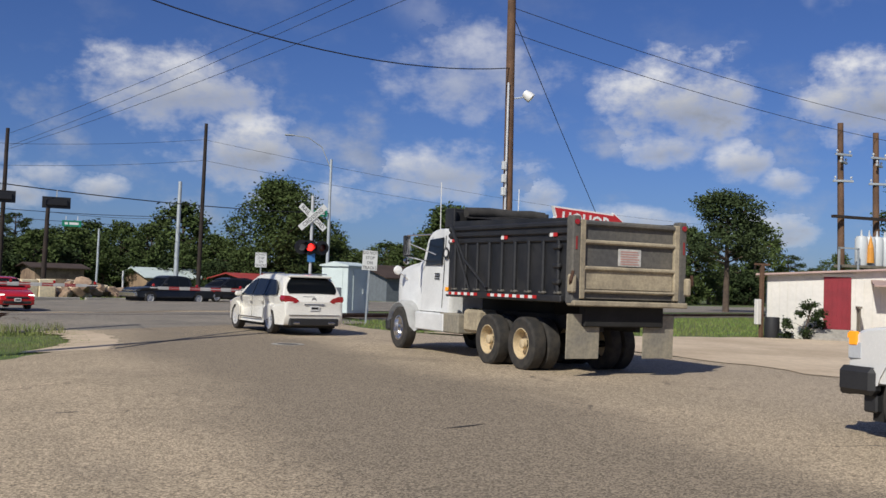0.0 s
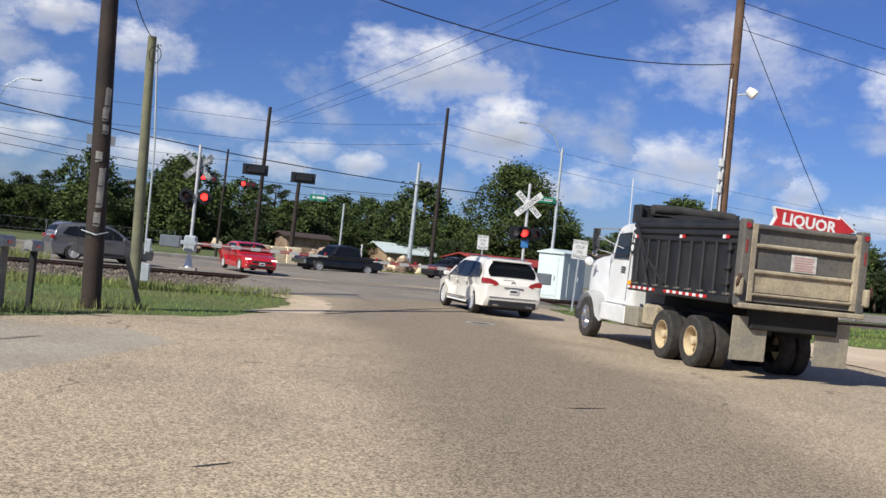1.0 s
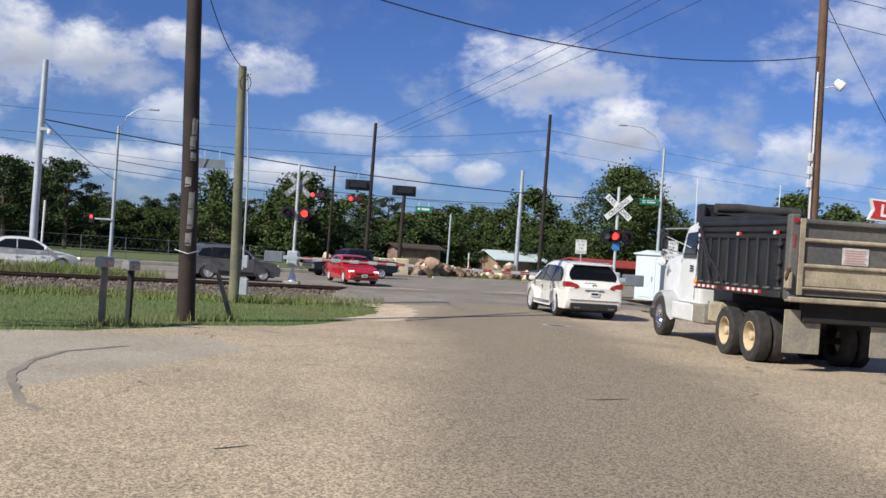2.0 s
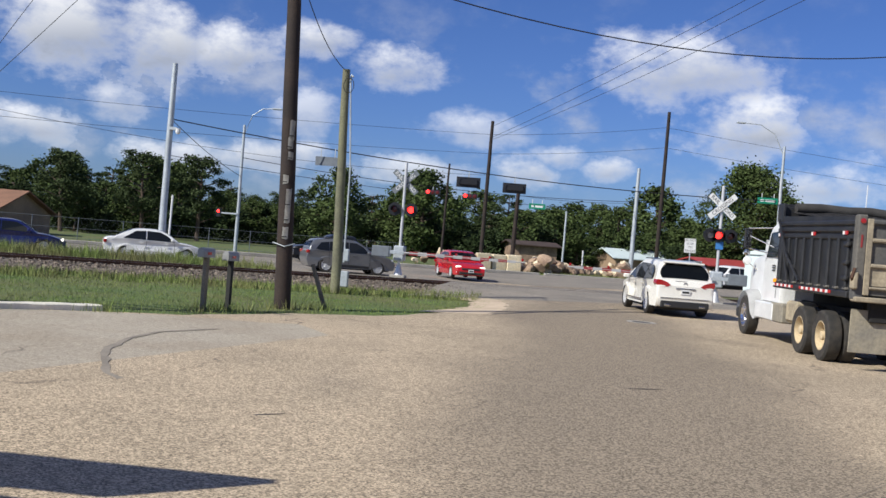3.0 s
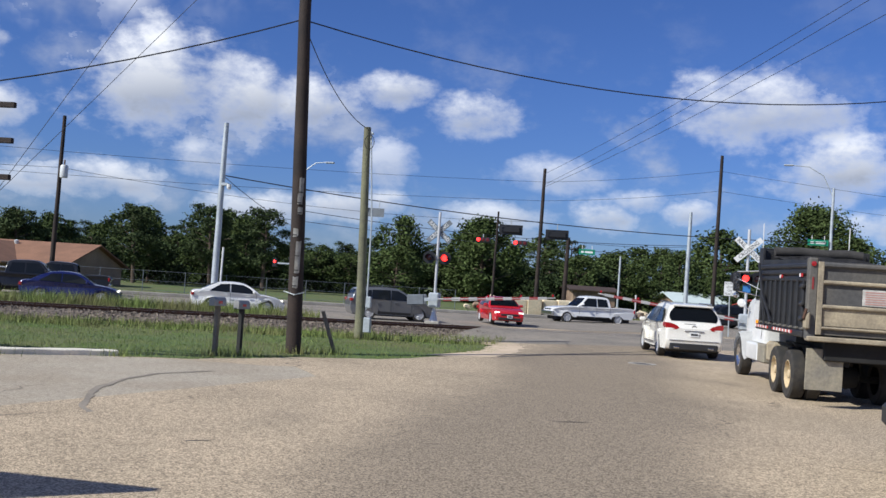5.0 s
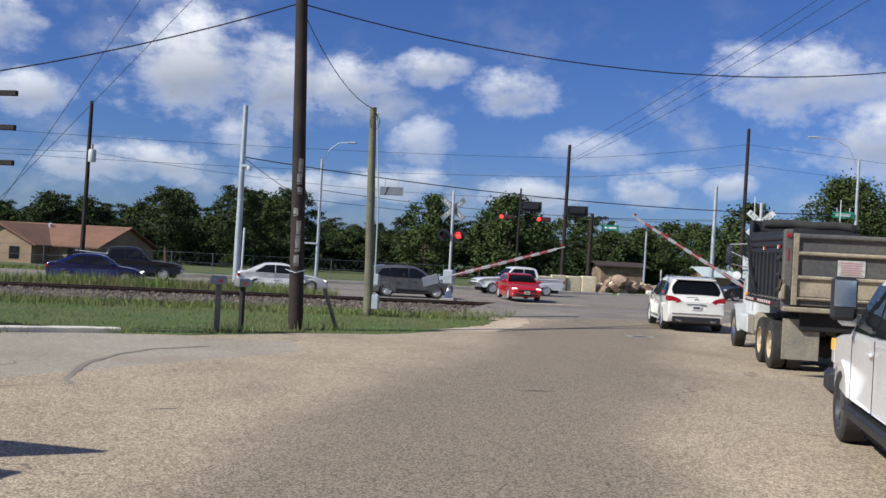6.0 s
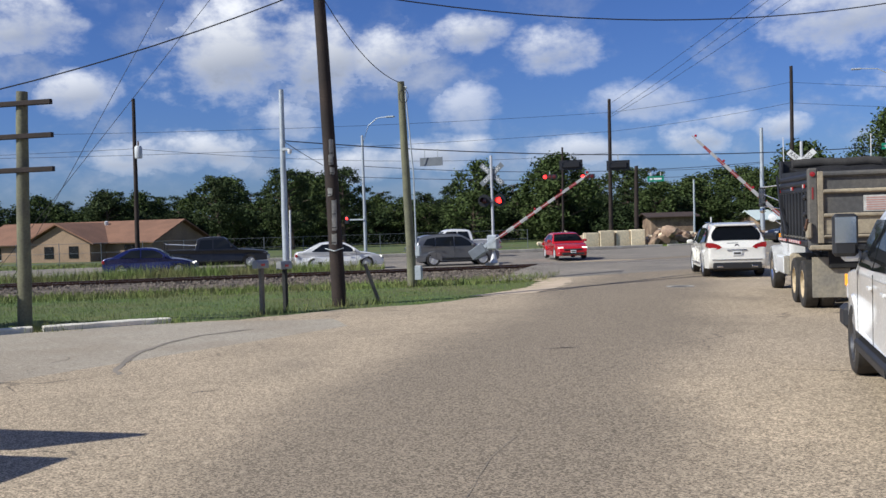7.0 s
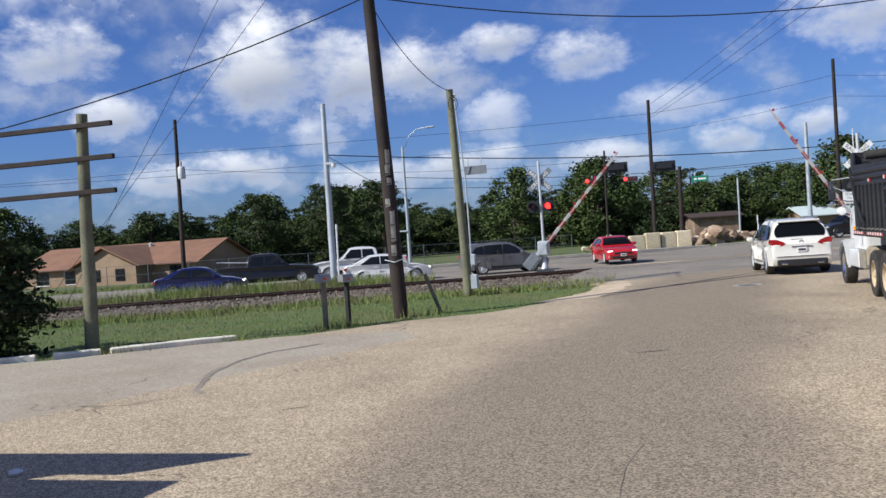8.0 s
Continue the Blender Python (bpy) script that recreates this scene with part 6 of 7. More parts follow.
def far_signal(k, label):
    p = SPAN_A.lerp(SPAN_B, k)
    p.z -= 0.6 * 4 * k * (1 - k)
    s = thing("traffic_signal", label, "traffic light", pose(p.x, p.y, p.z), group="span wire signals")
    part("hanger", boxed(-0.03, -0.03, -0.2, 0.03, 0.03, 0.03), M["galv"], s)
    part("housing", boxed(-0.56, -0.1, -0.56, 0.56, 0.12, -0.2, bevel=0.03), M["sheet"], s)
    for i in range(3):
        part("lens", lathed([(0.001, -0.03), (0.09, -0.015), (0.14, 0.0), (0.14, 0.02), (0.001, 0.02)], 14, pose(-0.36 + 0.36 * i, -0.1, -0.38, 0, 0, 90)), M["red_on" if i == 0 else "lens_dark"], s)


far_signal(0.44, "black traffic signal showing red on a far span wire")
far_signal(0.535, "black traffic signal showing red on a far span wire")
lowsig = thing("pedestal_signal", "small red signal on the lamp pole", "traffic light", pose(-19.2, 62.0, 2.6))
part("housing", boxed(-0.16, -0.1, -0.3, 0.16, 0.1, 0.3, bevel=0.03), M["sheet"], lowsig)
part("lens", lathed([(0.001, -0.03), (0.1, 0.0), (0.001, 0.02)], 12, pose(0, -0.1, 0.1, 0, 0, 90)), M["red_on"], lowsig)
part("bracket", boxed(0.1, -0.03, -0.05, 1.3, 0.03, 0.05), M["galv"], lowsig)

# signal bungalow
cb = thing("signal_cabinet", "pale green steel railway signal cabinet", "cabinet", pose(14.7, 47.4, 0.0, 0, 0, 38))
part("body", boxed(-0.95, -0.8, 0.15, 0.95, 0.8, 2.45, bevel=0.02), M["cabinet"], cb)
part("plinth", boxed(-1.0, -0.85, -0.1, 1.0, 0.85, 0.15, bevel=0.02), M["concrete"], cb)
bm = bmesh.new()
prof = [(-0.88, 2.44), (0.88, 2.44), (0.88, 2.5), (0, 2.68), (-0.88, 2.5)]
ends = [[bm.verts.new((x, u, w)) for u, w in prof] for x in (-1.05, 1.05)]
for k in range(5):
    bm.faces.new((ends[0][k], ends[0][(k + 1) % 5], ends[1][(k + 1) % 5], ends[1][k]))
bm.faces.new(ends[0])
bm.faces.new(ends[1][::-1])
bmesh.ops.recalc_face_normals(bm, faces=bm.faces)
part("roof", bm, M["cabinet"], cb)
dr = part("door", boxed(-0.98, -0.5, 0.3, -0.955, 0.5, 2.3, bevel=0.006), M["cabinet"], cb)
part("door_handle", boxed(-1.03, -0.36, 1.1, -0.98, -0.3, 1.35, bevel=0.01), M["galv"], dr)
dr = part("door", boxed(-0.5, -0.83, 0.3, 0.5, -0.805, 2.3, bevel=0.006), M["cabinet"], cb)
part("door_handle", boxed(0.3, -0.88, 1.1, 0.36, -0.83, 1.35, bevel=0.01), M["galv"], dr)

# ---- liquor sign ----
lq = thing("arrow_sign", "red arrow-shaped sign with white lettering", "sign", pose(22.1, 36.4, 4.62, 0, 4, 0))
def arrow(bm, g, y0, y1):
    pts = [(-1.75 - g, -0.36 - g), (1.15, -0.36 - g), (1.15, -0.44 - g), (1.85 + g * 1.4, 0.0), (1.15, 0.44 + g), (1.15, 0.36 + g), (-1.75 - g, 0.36 + g), (-1.6 - g, 0)]
    a = [bm.verts.new((x, y0, z)) for x, z in pts]
    b = [bm.verts.new((x, y1, z)) for x, z in pts]
    for k in range(len(pts)):
        bm.faces.new((a[k], a[(k + 1) % len(pts)], b[(k + 1) % len(pts)], b[k]))
    bm.faces.new(a)
    bm.faces.new(b[::-1])
    bmesh.ops.recalc_face_normals(bm, faces=bm.faces)
bm = bmesh.new()
arrow(bm, 0.07, -0.10, 0.1)
part("border", bm, M["sign_white"], lq)
bm = bmesh.new()
arrow(bm, 0.0, -0.13, -0.09)
fc = part("face", bm, M["sign_red"], lq)
words("LIQUOR", 0.66, M["sign_white"], fc, pose(-0.2, -0.135, -0.03) @ FACING, squeeze=0.98, bold=0.022)
for x in (-0.9, 0.7):
    part("post", tubed([(x, 0.05, -4.7), (x, 0.05, 0.2)], 0.06, 8), M["galv"], lq)

# ---- metal shed with red door ----
def shed():
    s = thing("metal_shed", "white metal shed with a dark red door", "building", pose(27.3, 31.2, 0.0, 0, 0, -40))
    bm = bmesh.new()
    q = [(0, 0), (6.9, 0), (6.9, 2.95), (0, 2.5)]
    a = [bm.verts.new((x, 0, z)) for x, z in q]
    b = [bm.verts.new((x, 4.5, z)) for x, z in q]
    for k in range(4):
        bm.faces.new((a[k], a[(k + 1) % 4], b[(k + 1) % 4], b[k]))
    bm.faces.new(a)
    bm.faces.new(b[::-1])
    bmesh.ops.recalc_face_normals(bm, faces=bm.faces)
    part("wall", bm, M["metal_wall"], s)
    for i in range(22):
        x = 0.15 + i * 0.31
        if 2.0 < x < 3.2:
            continue
        part("wall_rib", boxed(x - 0.012, -0.02, 0.05, x + 0.012, 0.0, 2.46 + 0.065 * x, bevel=0.006), M["metal_wall"], s)
    part("roof", boxed(-0.45, -0.35, 0, 7.2, 4.8, 0.08, bevel=0.01), M["roof_pink"], s, "faded pinkish metal roof", at=pose(0, 0, 2.5, 0, -3.7, 0))
    d = part("door", boxed(2.1, -0.05, 0.45, 3.1, 0.02, 2.5, bevel=0.01), M["door_red"], s)
    for i in range(5):
        part("door_rib", boxed(2.2 + i * 0.19, -0.07, 0.5, 2.225 + i * 0.19, -0.05, 2.45), M["door_red"], d)
    part("door_header", boxed(2.0, -0.09, 2.5, 3.2, 0.0, 2.62, bevel=0.01), M["metal_wall"], s)
    for i in range(3):
        part("step", boxed(1.6, -0.5 - 0.35 * i, 0.0, 3.2, -0.02 - 0.35 * i, 0.45 - 0.15 * i, bevel=0.015), M["concrete"], s)
    for i in range(5):
        part("railing_board", boxed(3.3, -1.2 + i * 0.25, 0.1, 3.35, -1.08 + i * 0.25, 1.3 + 0.02 * i, bevel=0.008), M["wood_grey"], s)
    part("railing_cap", boxed(3.27, -1.3, 1.3, 3.39, 0.0, 1.38), M["wood_grey"], s)
    part("awning", boxed(3.8, -1.3, 0, 7.5, 0.0, 0.07), M["roof_pink"], s, at=pose(0, 0, 2.35, 9, 0, 0))
    w = part("window", boxed(4.6, -0.03, 1.0, 5.6, 0.01, 2.0, bevel=0.01), M["glass"], s)
    part("window_frame", boxed(4.55, -0.05, 0.95, 5.65, -0.02, 1.03), M["door_red"], w)
    return s


shed()
sp = thing("service_post", "brown post with white box beside the shed", "post", pose(26.85, 31.0, 0.03))
part("post", boxed(-0.07, -0.07, -0.1, 0.07, 0.07, 2.9, bevel=0.01), M["pole_brown"], sp)
part("crosspiece", boxed(-0.35, -0.05, 2.84, 0.35, 0.05, 2.92), M["pole_brown"], sp)
part("box", boxed(-0.28, -0.1, 0.5, -0.07, 0.1, 1.5, bevel=0.02), M["metal_wall"], sp)
br = thing("trash_barrel", "black barrel standing beside the shed", "barrel", pose(26.95, 30.5, 0.03))
part("drum", lathed([(0.001, 0), (0.28, 0), (0.3, 0.3), (0.3, 0.6), (0.28, 0.82), (0.26, 0.82), (0.25, 0.1), (0.001, 0.1)], 18, pose(0, 0, 0, 0, -90, 0)), M["plastic"], br, smooth=40)
tb = thing("transformer_bank", "row of pale transformer cans on a platform between poles", "transformer", pose(40.9, 39.6, 3.3))
part("platform", boxed(-1.6, -0.5, 0, 1.9, 0.5, 0.16, bevel=0.02), M["wood_grey"], tb)
for i in range(4):
    part("tank", lathed([(0.001, 0), (0.3, 0), (0.33, 0.1), (0.33, 1.4), (0.25, 1.55), (0.001, 1.6)], 12, pose(-0.2 + i * 0.55, 0, 0.16, 0, -90, 0)), M["trunk_oil"], tb, smooth=40)
    part("bushing", tubed([(-0.2 + i * 0.55, 0, 1.7), (-0.2 + i * 0.55, 0, 2.05)], [0.07, 0.03], 8), M["trunk_oil"], tb)
part("cover", lathed([(0.2, 0), (0.16, 0.8), (0.001, 1.5)], 10, pose(0.1, -0.35, 0.3, 0, -90, 0)), M["orange"], tb, "orange line cover")
part("brace", boxed(-2.2, -0.1, 2.6, 1.9, 0.1, 2.75), M["pole_dark"], tb)
for x, y, z0, z1 in ((-2.3, -0.6, -0.4, 1.0), (-1.0, -0.6, -0.4, 1.0)):
    part("frame_bar", boxed(x - 0.04, y - 0.04, z0, x + 0.04, y + 0.04, z1), M["galv"], tb)
for z in (-0.4, 1.0):
    part("frame_bar", boxed(-2.34, -0.64, z - 0.04, -0.96, -0.56, z + 0.04), M["galv"], tb)
part("platform_leg", boxed(-0.1, -0.1, -3.4, 0.1, 0.1, 0.0), M["pole_dark"], tb)
ps = thing("price_sign", "small white roadside board with green foot", "sign", pose(43.0, 68.0, 0))
part("board", boxed(-0.75, -0.05, 0.9, 0.75, 0.05, 2.3, bevel=0.01), M["sign_white"], ps)
part("foot_panel", boxed(-0.7, -0.06, 0.65, 0.7, 0.04, 0.9), M["sign_green"], ps)
for i in range(4):
    part("print_bar", boxed(-0.55, -0.06, 1.1 + i * 0.28, 0.5 - 0.2 * (i % 2), -0.05, 1.24 + i * 0.28), M["ink_red" if i == 3 else "ink"], ps)
for x in (-0.6, 0.6):
    part("post", boxed(x - 0.05, -0.03, -0.1, x + 0.05, 0.05, 0.9), M["galv"], ps)

# ---- house beyond the highway ----
def wedge(a, b, c, depth):
    """A three-cornered slab."""
    bm = bmesh.new()
    near = [bm.verts.new(p) for p in (a, b, c)]
    far = [bm.verts.new(Vector(p) + Vector(depth)) for p in (a, b, c)]
    bm.faces.new(near)
    bm.faces.new(far[::-1])
    for k in range(3):
        bm.faces.new((near[k], near[(k + 1) % 3], far[(k + 1) % 3], far[k]))
    bmesh.ops.recalc_face_normals(bm, faces=bm.faces)
    return bm


def gable_house(x, y, z, w, d, eave, ridge, wall, roof, label, yaw=0, wing=None):
    h = thing("house", label, "house", pose(x, y, z, 0, 0, yaw))
    part("wall", boxed(0, 0, 0, w, d, eave), wall, h)
    bm = bmesh.new()
    pr = [(-0.5, eave - 0.12), (d / 2, ridge), (d + 0.5, eave - 0.12), (d + 0.5, eave - 0.02), (d / 2, ridge + 0.12), (-0.5, eave - 0.02)]
    ends = [[bm.verts.new((xx, u, v)) for u, v in pr] for xx in (-0.5, w + 0.5)]
    for k in range(6):
        bm.faces.new((ends[0][k], ends[0][(k + 1) % 6], ends[1][(k + 1) % 6], ends[1][k]))
    for e in ends:
        bm.faces.new((e[0], e[1], e[4], e[5]))
        bm.faces.new((e[1], e[2], e[3], e[4]))
    bmesh.ops.recalc_face_normals(bm, faces=bm.faces)
    part("roof", bm, roof, h)
    for xx in (0.0, w - 0.1):
        part("gable", wedge((xx, 0, eave), (xx, d, eave), (xx, d / 2, ridge), (0.1, 0, 0)), wall, h)
    return h


house = gable_house(-56.0, 66.0, -0.75, 17.8, 9.0, 2.15, 3.85, M["brick"], M["shingle"], "low tan brick house with a brown shingle roof")
def porch():
    bm = bmesh.new()
    pr = [(-0.4, 2.0), (3.2, 3.7), (6.8, 2.0), (6.8, 2.12), (3.2, 3.85), (-0.4, 2.12)]
    ends = [[bm.verts.new((7.2 + u, v0, w)) for u, w in pr] for v0 in (-2.6, 4.4)]
    for k in range(6):
        bm.faces.new((ends[0][k], ends[0][(k + 1) % 6], ends[1][(k + 1) % 6], ends[1][k]))
    for e in ends:
        bm.faces.new((e[0], e[1], e[4], e[5]))
        bm.faces.new((e[1], e[2], e[3], e[4]))
    bmesh.ops.recalc_face_normals(bm, faces=bm.faces)
    part("porch_roof", bm, M["shingle"], house)
    part("porch_wall", boxed(7.4, -2.2, 0, 13.4, 0.0, 2.05), M["brick"], house)
    part("porch_gable", wedge((7.3, -2.2, 2.05), (13.5, -2.2, 2.05), (10.4, -2.2, 3.62), (0, 0.1, 0)), M["brick"], house)
    for x in (1.5, 4.6, 15.2):
        w = part("window", boxed(x, -0.04, 0.8, x + 1.3, 0.02, 1.9), M["glass"], house)
        part("window_frame", boxed(x - 0.07, -0.07, 0.73, x + 1.37, -0.03, 0.8), M["sign_white"], w)
    for x in (9.0, 11.4):
        part("window", boxed(x, -2.24, 0.9, x + 0.9, -2.19, 1.9), M["glass"], house)
    part("roof_vent", lathed([(0.001, 0), (0.14, 0), (0.2, 0.3), (0.001, 0.4)], 10, pose(11.0, 3.6, 3.6, 0, -90, 0)), M["trunk_oil"], house)
porch()
gable_house(0.2, 96.9, -0.1, 4.4, 5.0, 2.3, 2.6, M["boulder"], M["roof_dark"], "low brown shed behind the stone yard", 15)
gable_house(11.0, 106.0, -0.4, 8.0, 6.0, 2.0, 2.9, M["brick"], M["cabinet"], "low tan building with a pale green roof", 20)
gable_house(20.0, 98.0, -0.4, 12.0, 7.0, 2.0, 2.6, M["roof_dark"], M["roof_red"], "low market building with a red roof", 24)
gable_house(31.0, 88.0, 0, 10.0, 7.0, 2.3, 3.4, M["sign_back"], M["roof_dark"], "small blue-grey house beyond the cabinet", 20)

# chain-link fence along the far verge
fence = thing("chain_link_fence", "grey chain-link fence along the highway verge", "fence")
for i in range(22):
    x = -62 + i * 2.6
    part("fence_post", tubed([(x, 0.5 * x + 74, -0.4), (x, 0.5 * x + 74, 1.5)], 0.025, 6), M["sign_back"], fence)
for z in (1.45, 0.75, 0.05):
    part("fence_rail", tubed([(-62, 43, z), (-7.4, 70.3, z)], 0.012, 5), M["sign_back"], fence)
bm = bmesh.new()
for i in range(150):
    x = -62 + i * 0.36
    for s in (-1, 1):
        tube(bm, [(x, 0.5 * x + 74, 0.02), (x + s * 0.7, 0.5 * (x + s * 0.7) + 74, 1.42)], 0.0022, 3, cap=False)
part("fence_mesh", bm, M["sign_back"], fence)

# ---- stone yard ----
rng = random.Random(12)
blk = mesh_of("stone_block", boxed(-0.56, -0.32, 0, 0.56, 0.32, 1.25, bevel=0.04), M["limestone"])
wallb = thing("block_wall", "row of big upright cream limestone blocks beside the highway", "stone wall")
for i in range(4):
    ob = new("stone_block", blk)
    ob.parent = wallb
    ob.matrix_basis = pose(-2.4 + i * 1.12, 70.0 + i * 0.5 + rng.uniform(-0.1, 0.1), -0.1, 0, rng.uniform(-1, 1), 24 + rng.uniform(-5, 5)) @ Matrix.Diagonal((1, 1, rng.uniform(0.92, 1.08), 1))


def rock_mesh(seed):
    bm = bmesh.new()
    bmesh.ops.create_icosphere(bm, subdivisions=2, radius=0.5)
    for v in bm.verts:
        v.co = Vector([math.copysign(abs(q) ** 0.75 * 0.84, q) for q in v.co])
        v.co *= 1 + 0.45 * noise.noise(v.co * 2.6 + Vector((seed * 7, 0, 0)))
        v.co.z *= 0.72
    return mesh_of("boulder", bm, M["boulder"] if seed % 3 else M["limestone"], 25)


rocks = [rock_mesh(i) for i in range(6)]
for cx, cy, n, label in ((3.6, 74.0, 90, "heap of tan and brown quarry boulders"), (9.0, 77.0, 80, "heap of brown boulders beside white posts"), (16.5, 81.0, 70, "heap of pale quarry stones beside the highway"), (-4.6, 71.5, 10, "few quarry stones beside a pole")):
    pile = thing("boulder_pile", label, "boulders")
    for i in range(n):
        u, v = rng.gauss(0, 1.7), rng.gauss(0, 0.7)
        s = rng.uniform(0.4, 1.05)
        ob = new("boulder", rocks[rng.randrange(6)])
        ob.parent = pile
        ob.matrix_basis = pose(cx + u, cy + 0.45 * u + v, -0.05 + 0.25 * s + max(0, 0.9 - abs(u) * 0.3) * rng.random(), rng.uniform(0, 40), rng.uniform(0, 40), rng.uniform(0, 360)) @ Matrix.Diagonal((s * 1.2, s, s * 0.9, 1))
pb = thing("pedestal_box", "yellow-topped utility pedestal beside a dark pole", "utility box", pose(0.3, 72.6, 0))
part("box", boxed(-0.3, -0.25, -0.1, 0.3, 0.25, 0.9, bevel=0.03), M["limestone"], pb)
part("band", boxed(-0.31, -0.26, 0.9, 0.31, 0.26, 1.15, bevel=0.02), M["yellow"], pb)

# ---- kerb stones ----
for (x0, y0), (x1, y1), label in (((-7.75, 13.75), (-5.56, 15.72), "long cream-painted concrete kerb stone at the grass edge"), ((-8.7, 12.95), (-7.9, 13.62), "short chipped cream kerb stone at the grass edge"), ((-11.4, 11.2), (-9.0, 12.75), "cream-painted kerb stone in the bush's shade")):
    L, a = math.hypot(x1 - x0, y1 - y0), math.degrees(math.atan2(y1 - y0, x1 - x0))
    bm = bmesh.new()
    n = max(2, int(L / 0.25))
    for i in range(1):
        box(bm, 0, -0.1, -0.05, L, 0.1, 0.13, bevel=0.025)
    bmesh.ops.subdivide_edges(bm, edges=[e for e in bm.edges if e.calc_length() > 0.7], cuts=n, use_grid_fill=True)
    for v in bm.verts:
        v.co += Vector((0, 1, 1)) * 0.018 * noise.noise(v.co * 3 + Vector((x0, 0, 0)))
    tagged(part("kerb_stone", bm, M["kerb"], None, at=pose(x0, y0, -0.13, 0, 0, a)), label, "kerb", group="kerb stones")

bm = bmesh.new()
bmesh.ops.create_icosphere(bm, subdivisions=2, radius=0.075)
for v in bm.verts:
    v.co *= 1 + 0.55 * noise.noise(v.co * 28)
    v.co.z *= 0.55
tagged(part("paper_litter", bm, M["sign_white"], None, at=pose(-0.62, 2.68, -0.06)), "crumpled white paper lying on the lot", "litter")

# ---- unseen building beside the lot, behind the camera, shaped to throw the lot's shade ----
sb = tagged(thing("wall_store", "plain unseen building beside the lot, its two flat roofs shaped to shade it", "building"), kind="structure")
part("wall", boxed(-9.0, -6.0, -0.2, -1.9, 0.4, 2.1), M["metal_wall"], sb)
part("roof", boxed(-9.0, -6.0, 2.05, -0.79, 0.64, 2.2), M["roof_pink"], sb)
# added to close the lit gap in the shade under the parapet
part("end_wall", boxed(-9.0, 0.84, -0.2, -2.35, 0.96, 2.2), M["metal_wall"], sb)
part("parapet", boxed(-9.0, 0.84, 2.2, -1.64, 0.96, 3.2), M["roof_pink"], sb)


# ---- trees ----
def leaves(bm_verts, faces, c, radius, n, size, rng, squash=0.75):
    """One clump: small leaf blades, thick at its rim and sparse below."""
    for _ in range(n):
        d = Vector((rng.gauss(0, 1), rng.gauss(0, 1), rng.gauss(0.25, 1))).normalized() * radius * rng.uniform(0.35, 1.0) * (1 + 0.22 * rng.gauss(0, 1))
        d.z *= squash
        p = c + d
        a = Vector((rng.gauss(0, 1), rng.gauss(0, 1), rng.gauss(0, 0.6))).normalized()
        b = a.cross(Vector((rng.gauss(0, 1), rng.gauss(0, 1), rng.gauss(0, 1)))).normalized()
        s = size * rng.uniform(0.5, 1.4)
        k = len(bm_verts)
        bm_verts += [tuple(p - a * s), tuple(p + b * s * 0.5), tuple(p + a * s), tuple(p - b * s * 0.5)]
        faces.append((k, k + 1, k + 2, k + 3))


def tree(name, label, height, spread, base, lobes, kind, seed, size=0.3, per=120, m=None, squash=0.75):
    """A tree: tapered trunk, limbs, and a crown of leaf clumps with gaps. base: height at which the crown begins."""
    rng = random.Random(seed)
    t = thing(name, label, "tree", m)
    bm = bmesh.new()
    lean = Vector((rng.uniform(-0.4, 0.4), rng.uniform(-0.4, 0.4), 0))
    top = height * 0.93
    tube(bm, [(0, 0, -0.2), (lean.x * 0.3, lean.y * 0.3, top * 0.35), (lean.x * 0.7, lean.y * 0.7, top * 0.7), (lean.x, lean.y, top)], [height * 0.028, height * 0.021, height * 0.013, 0.03], 8)
    verts, faces = [], []
    for i in range(lobes):
        k = (i + rng.random()) / lobes
        z = base + (height - base) * k
        if kind == "pine":      # flat tufts at the ends of bare limbs, broken near the top
            prof = 0.35 + 0.65 * math.sin(math.pi * min(1, 0.2 + 0.75 * k))
            flat, grow = 0.5, rng.uniform(0.22, 0.46)
        else:
            prof = math.sin(math.pi * min(1, 0.18 + 0.80 * k)) ** 0.8
            flat, grow = squash, rng.uniform(0.18, 0.40)
        a = i * 2.4 + rng.uniform(-0.7, 0.7)
        r = spread * prof * rng.uniform(0.3, 1.0)
        c = Vector((r * math.cos(a), r * math.sin(a), z * 0.97)) + lean * k
        lr = spread * grow
        c.z = min(c.z, height - lr * flat * 0.8)
        leaves(verts, faces, c, lr, max(30, int(per * (grow / 0.32) ** 2)), size, rng, flat)
        s = Vector((lean.x * k, lean.y * k, max(base * 0.7, z - r * 0.4)))
        tube(bm, [s, s.lerp(c, 0.55) + Vector((0, 0, 0.1)), c], [height * 0.008, height * 0.005, 0.02], 5)
    bmesh.ops.recalc_face_normals(bm, faces=bm.faces)
    part("trunk", bm, M["bark"], t)
    me = bpy.data.meshes.new("crown")
    me.from_pydata(verts, [], faces)
    me.materials.append(M["pine" if kind == "pine" else "bush" if kind == "bush" else "leaf"])
    c = new("crown", me)
    c.parent = t
    return t


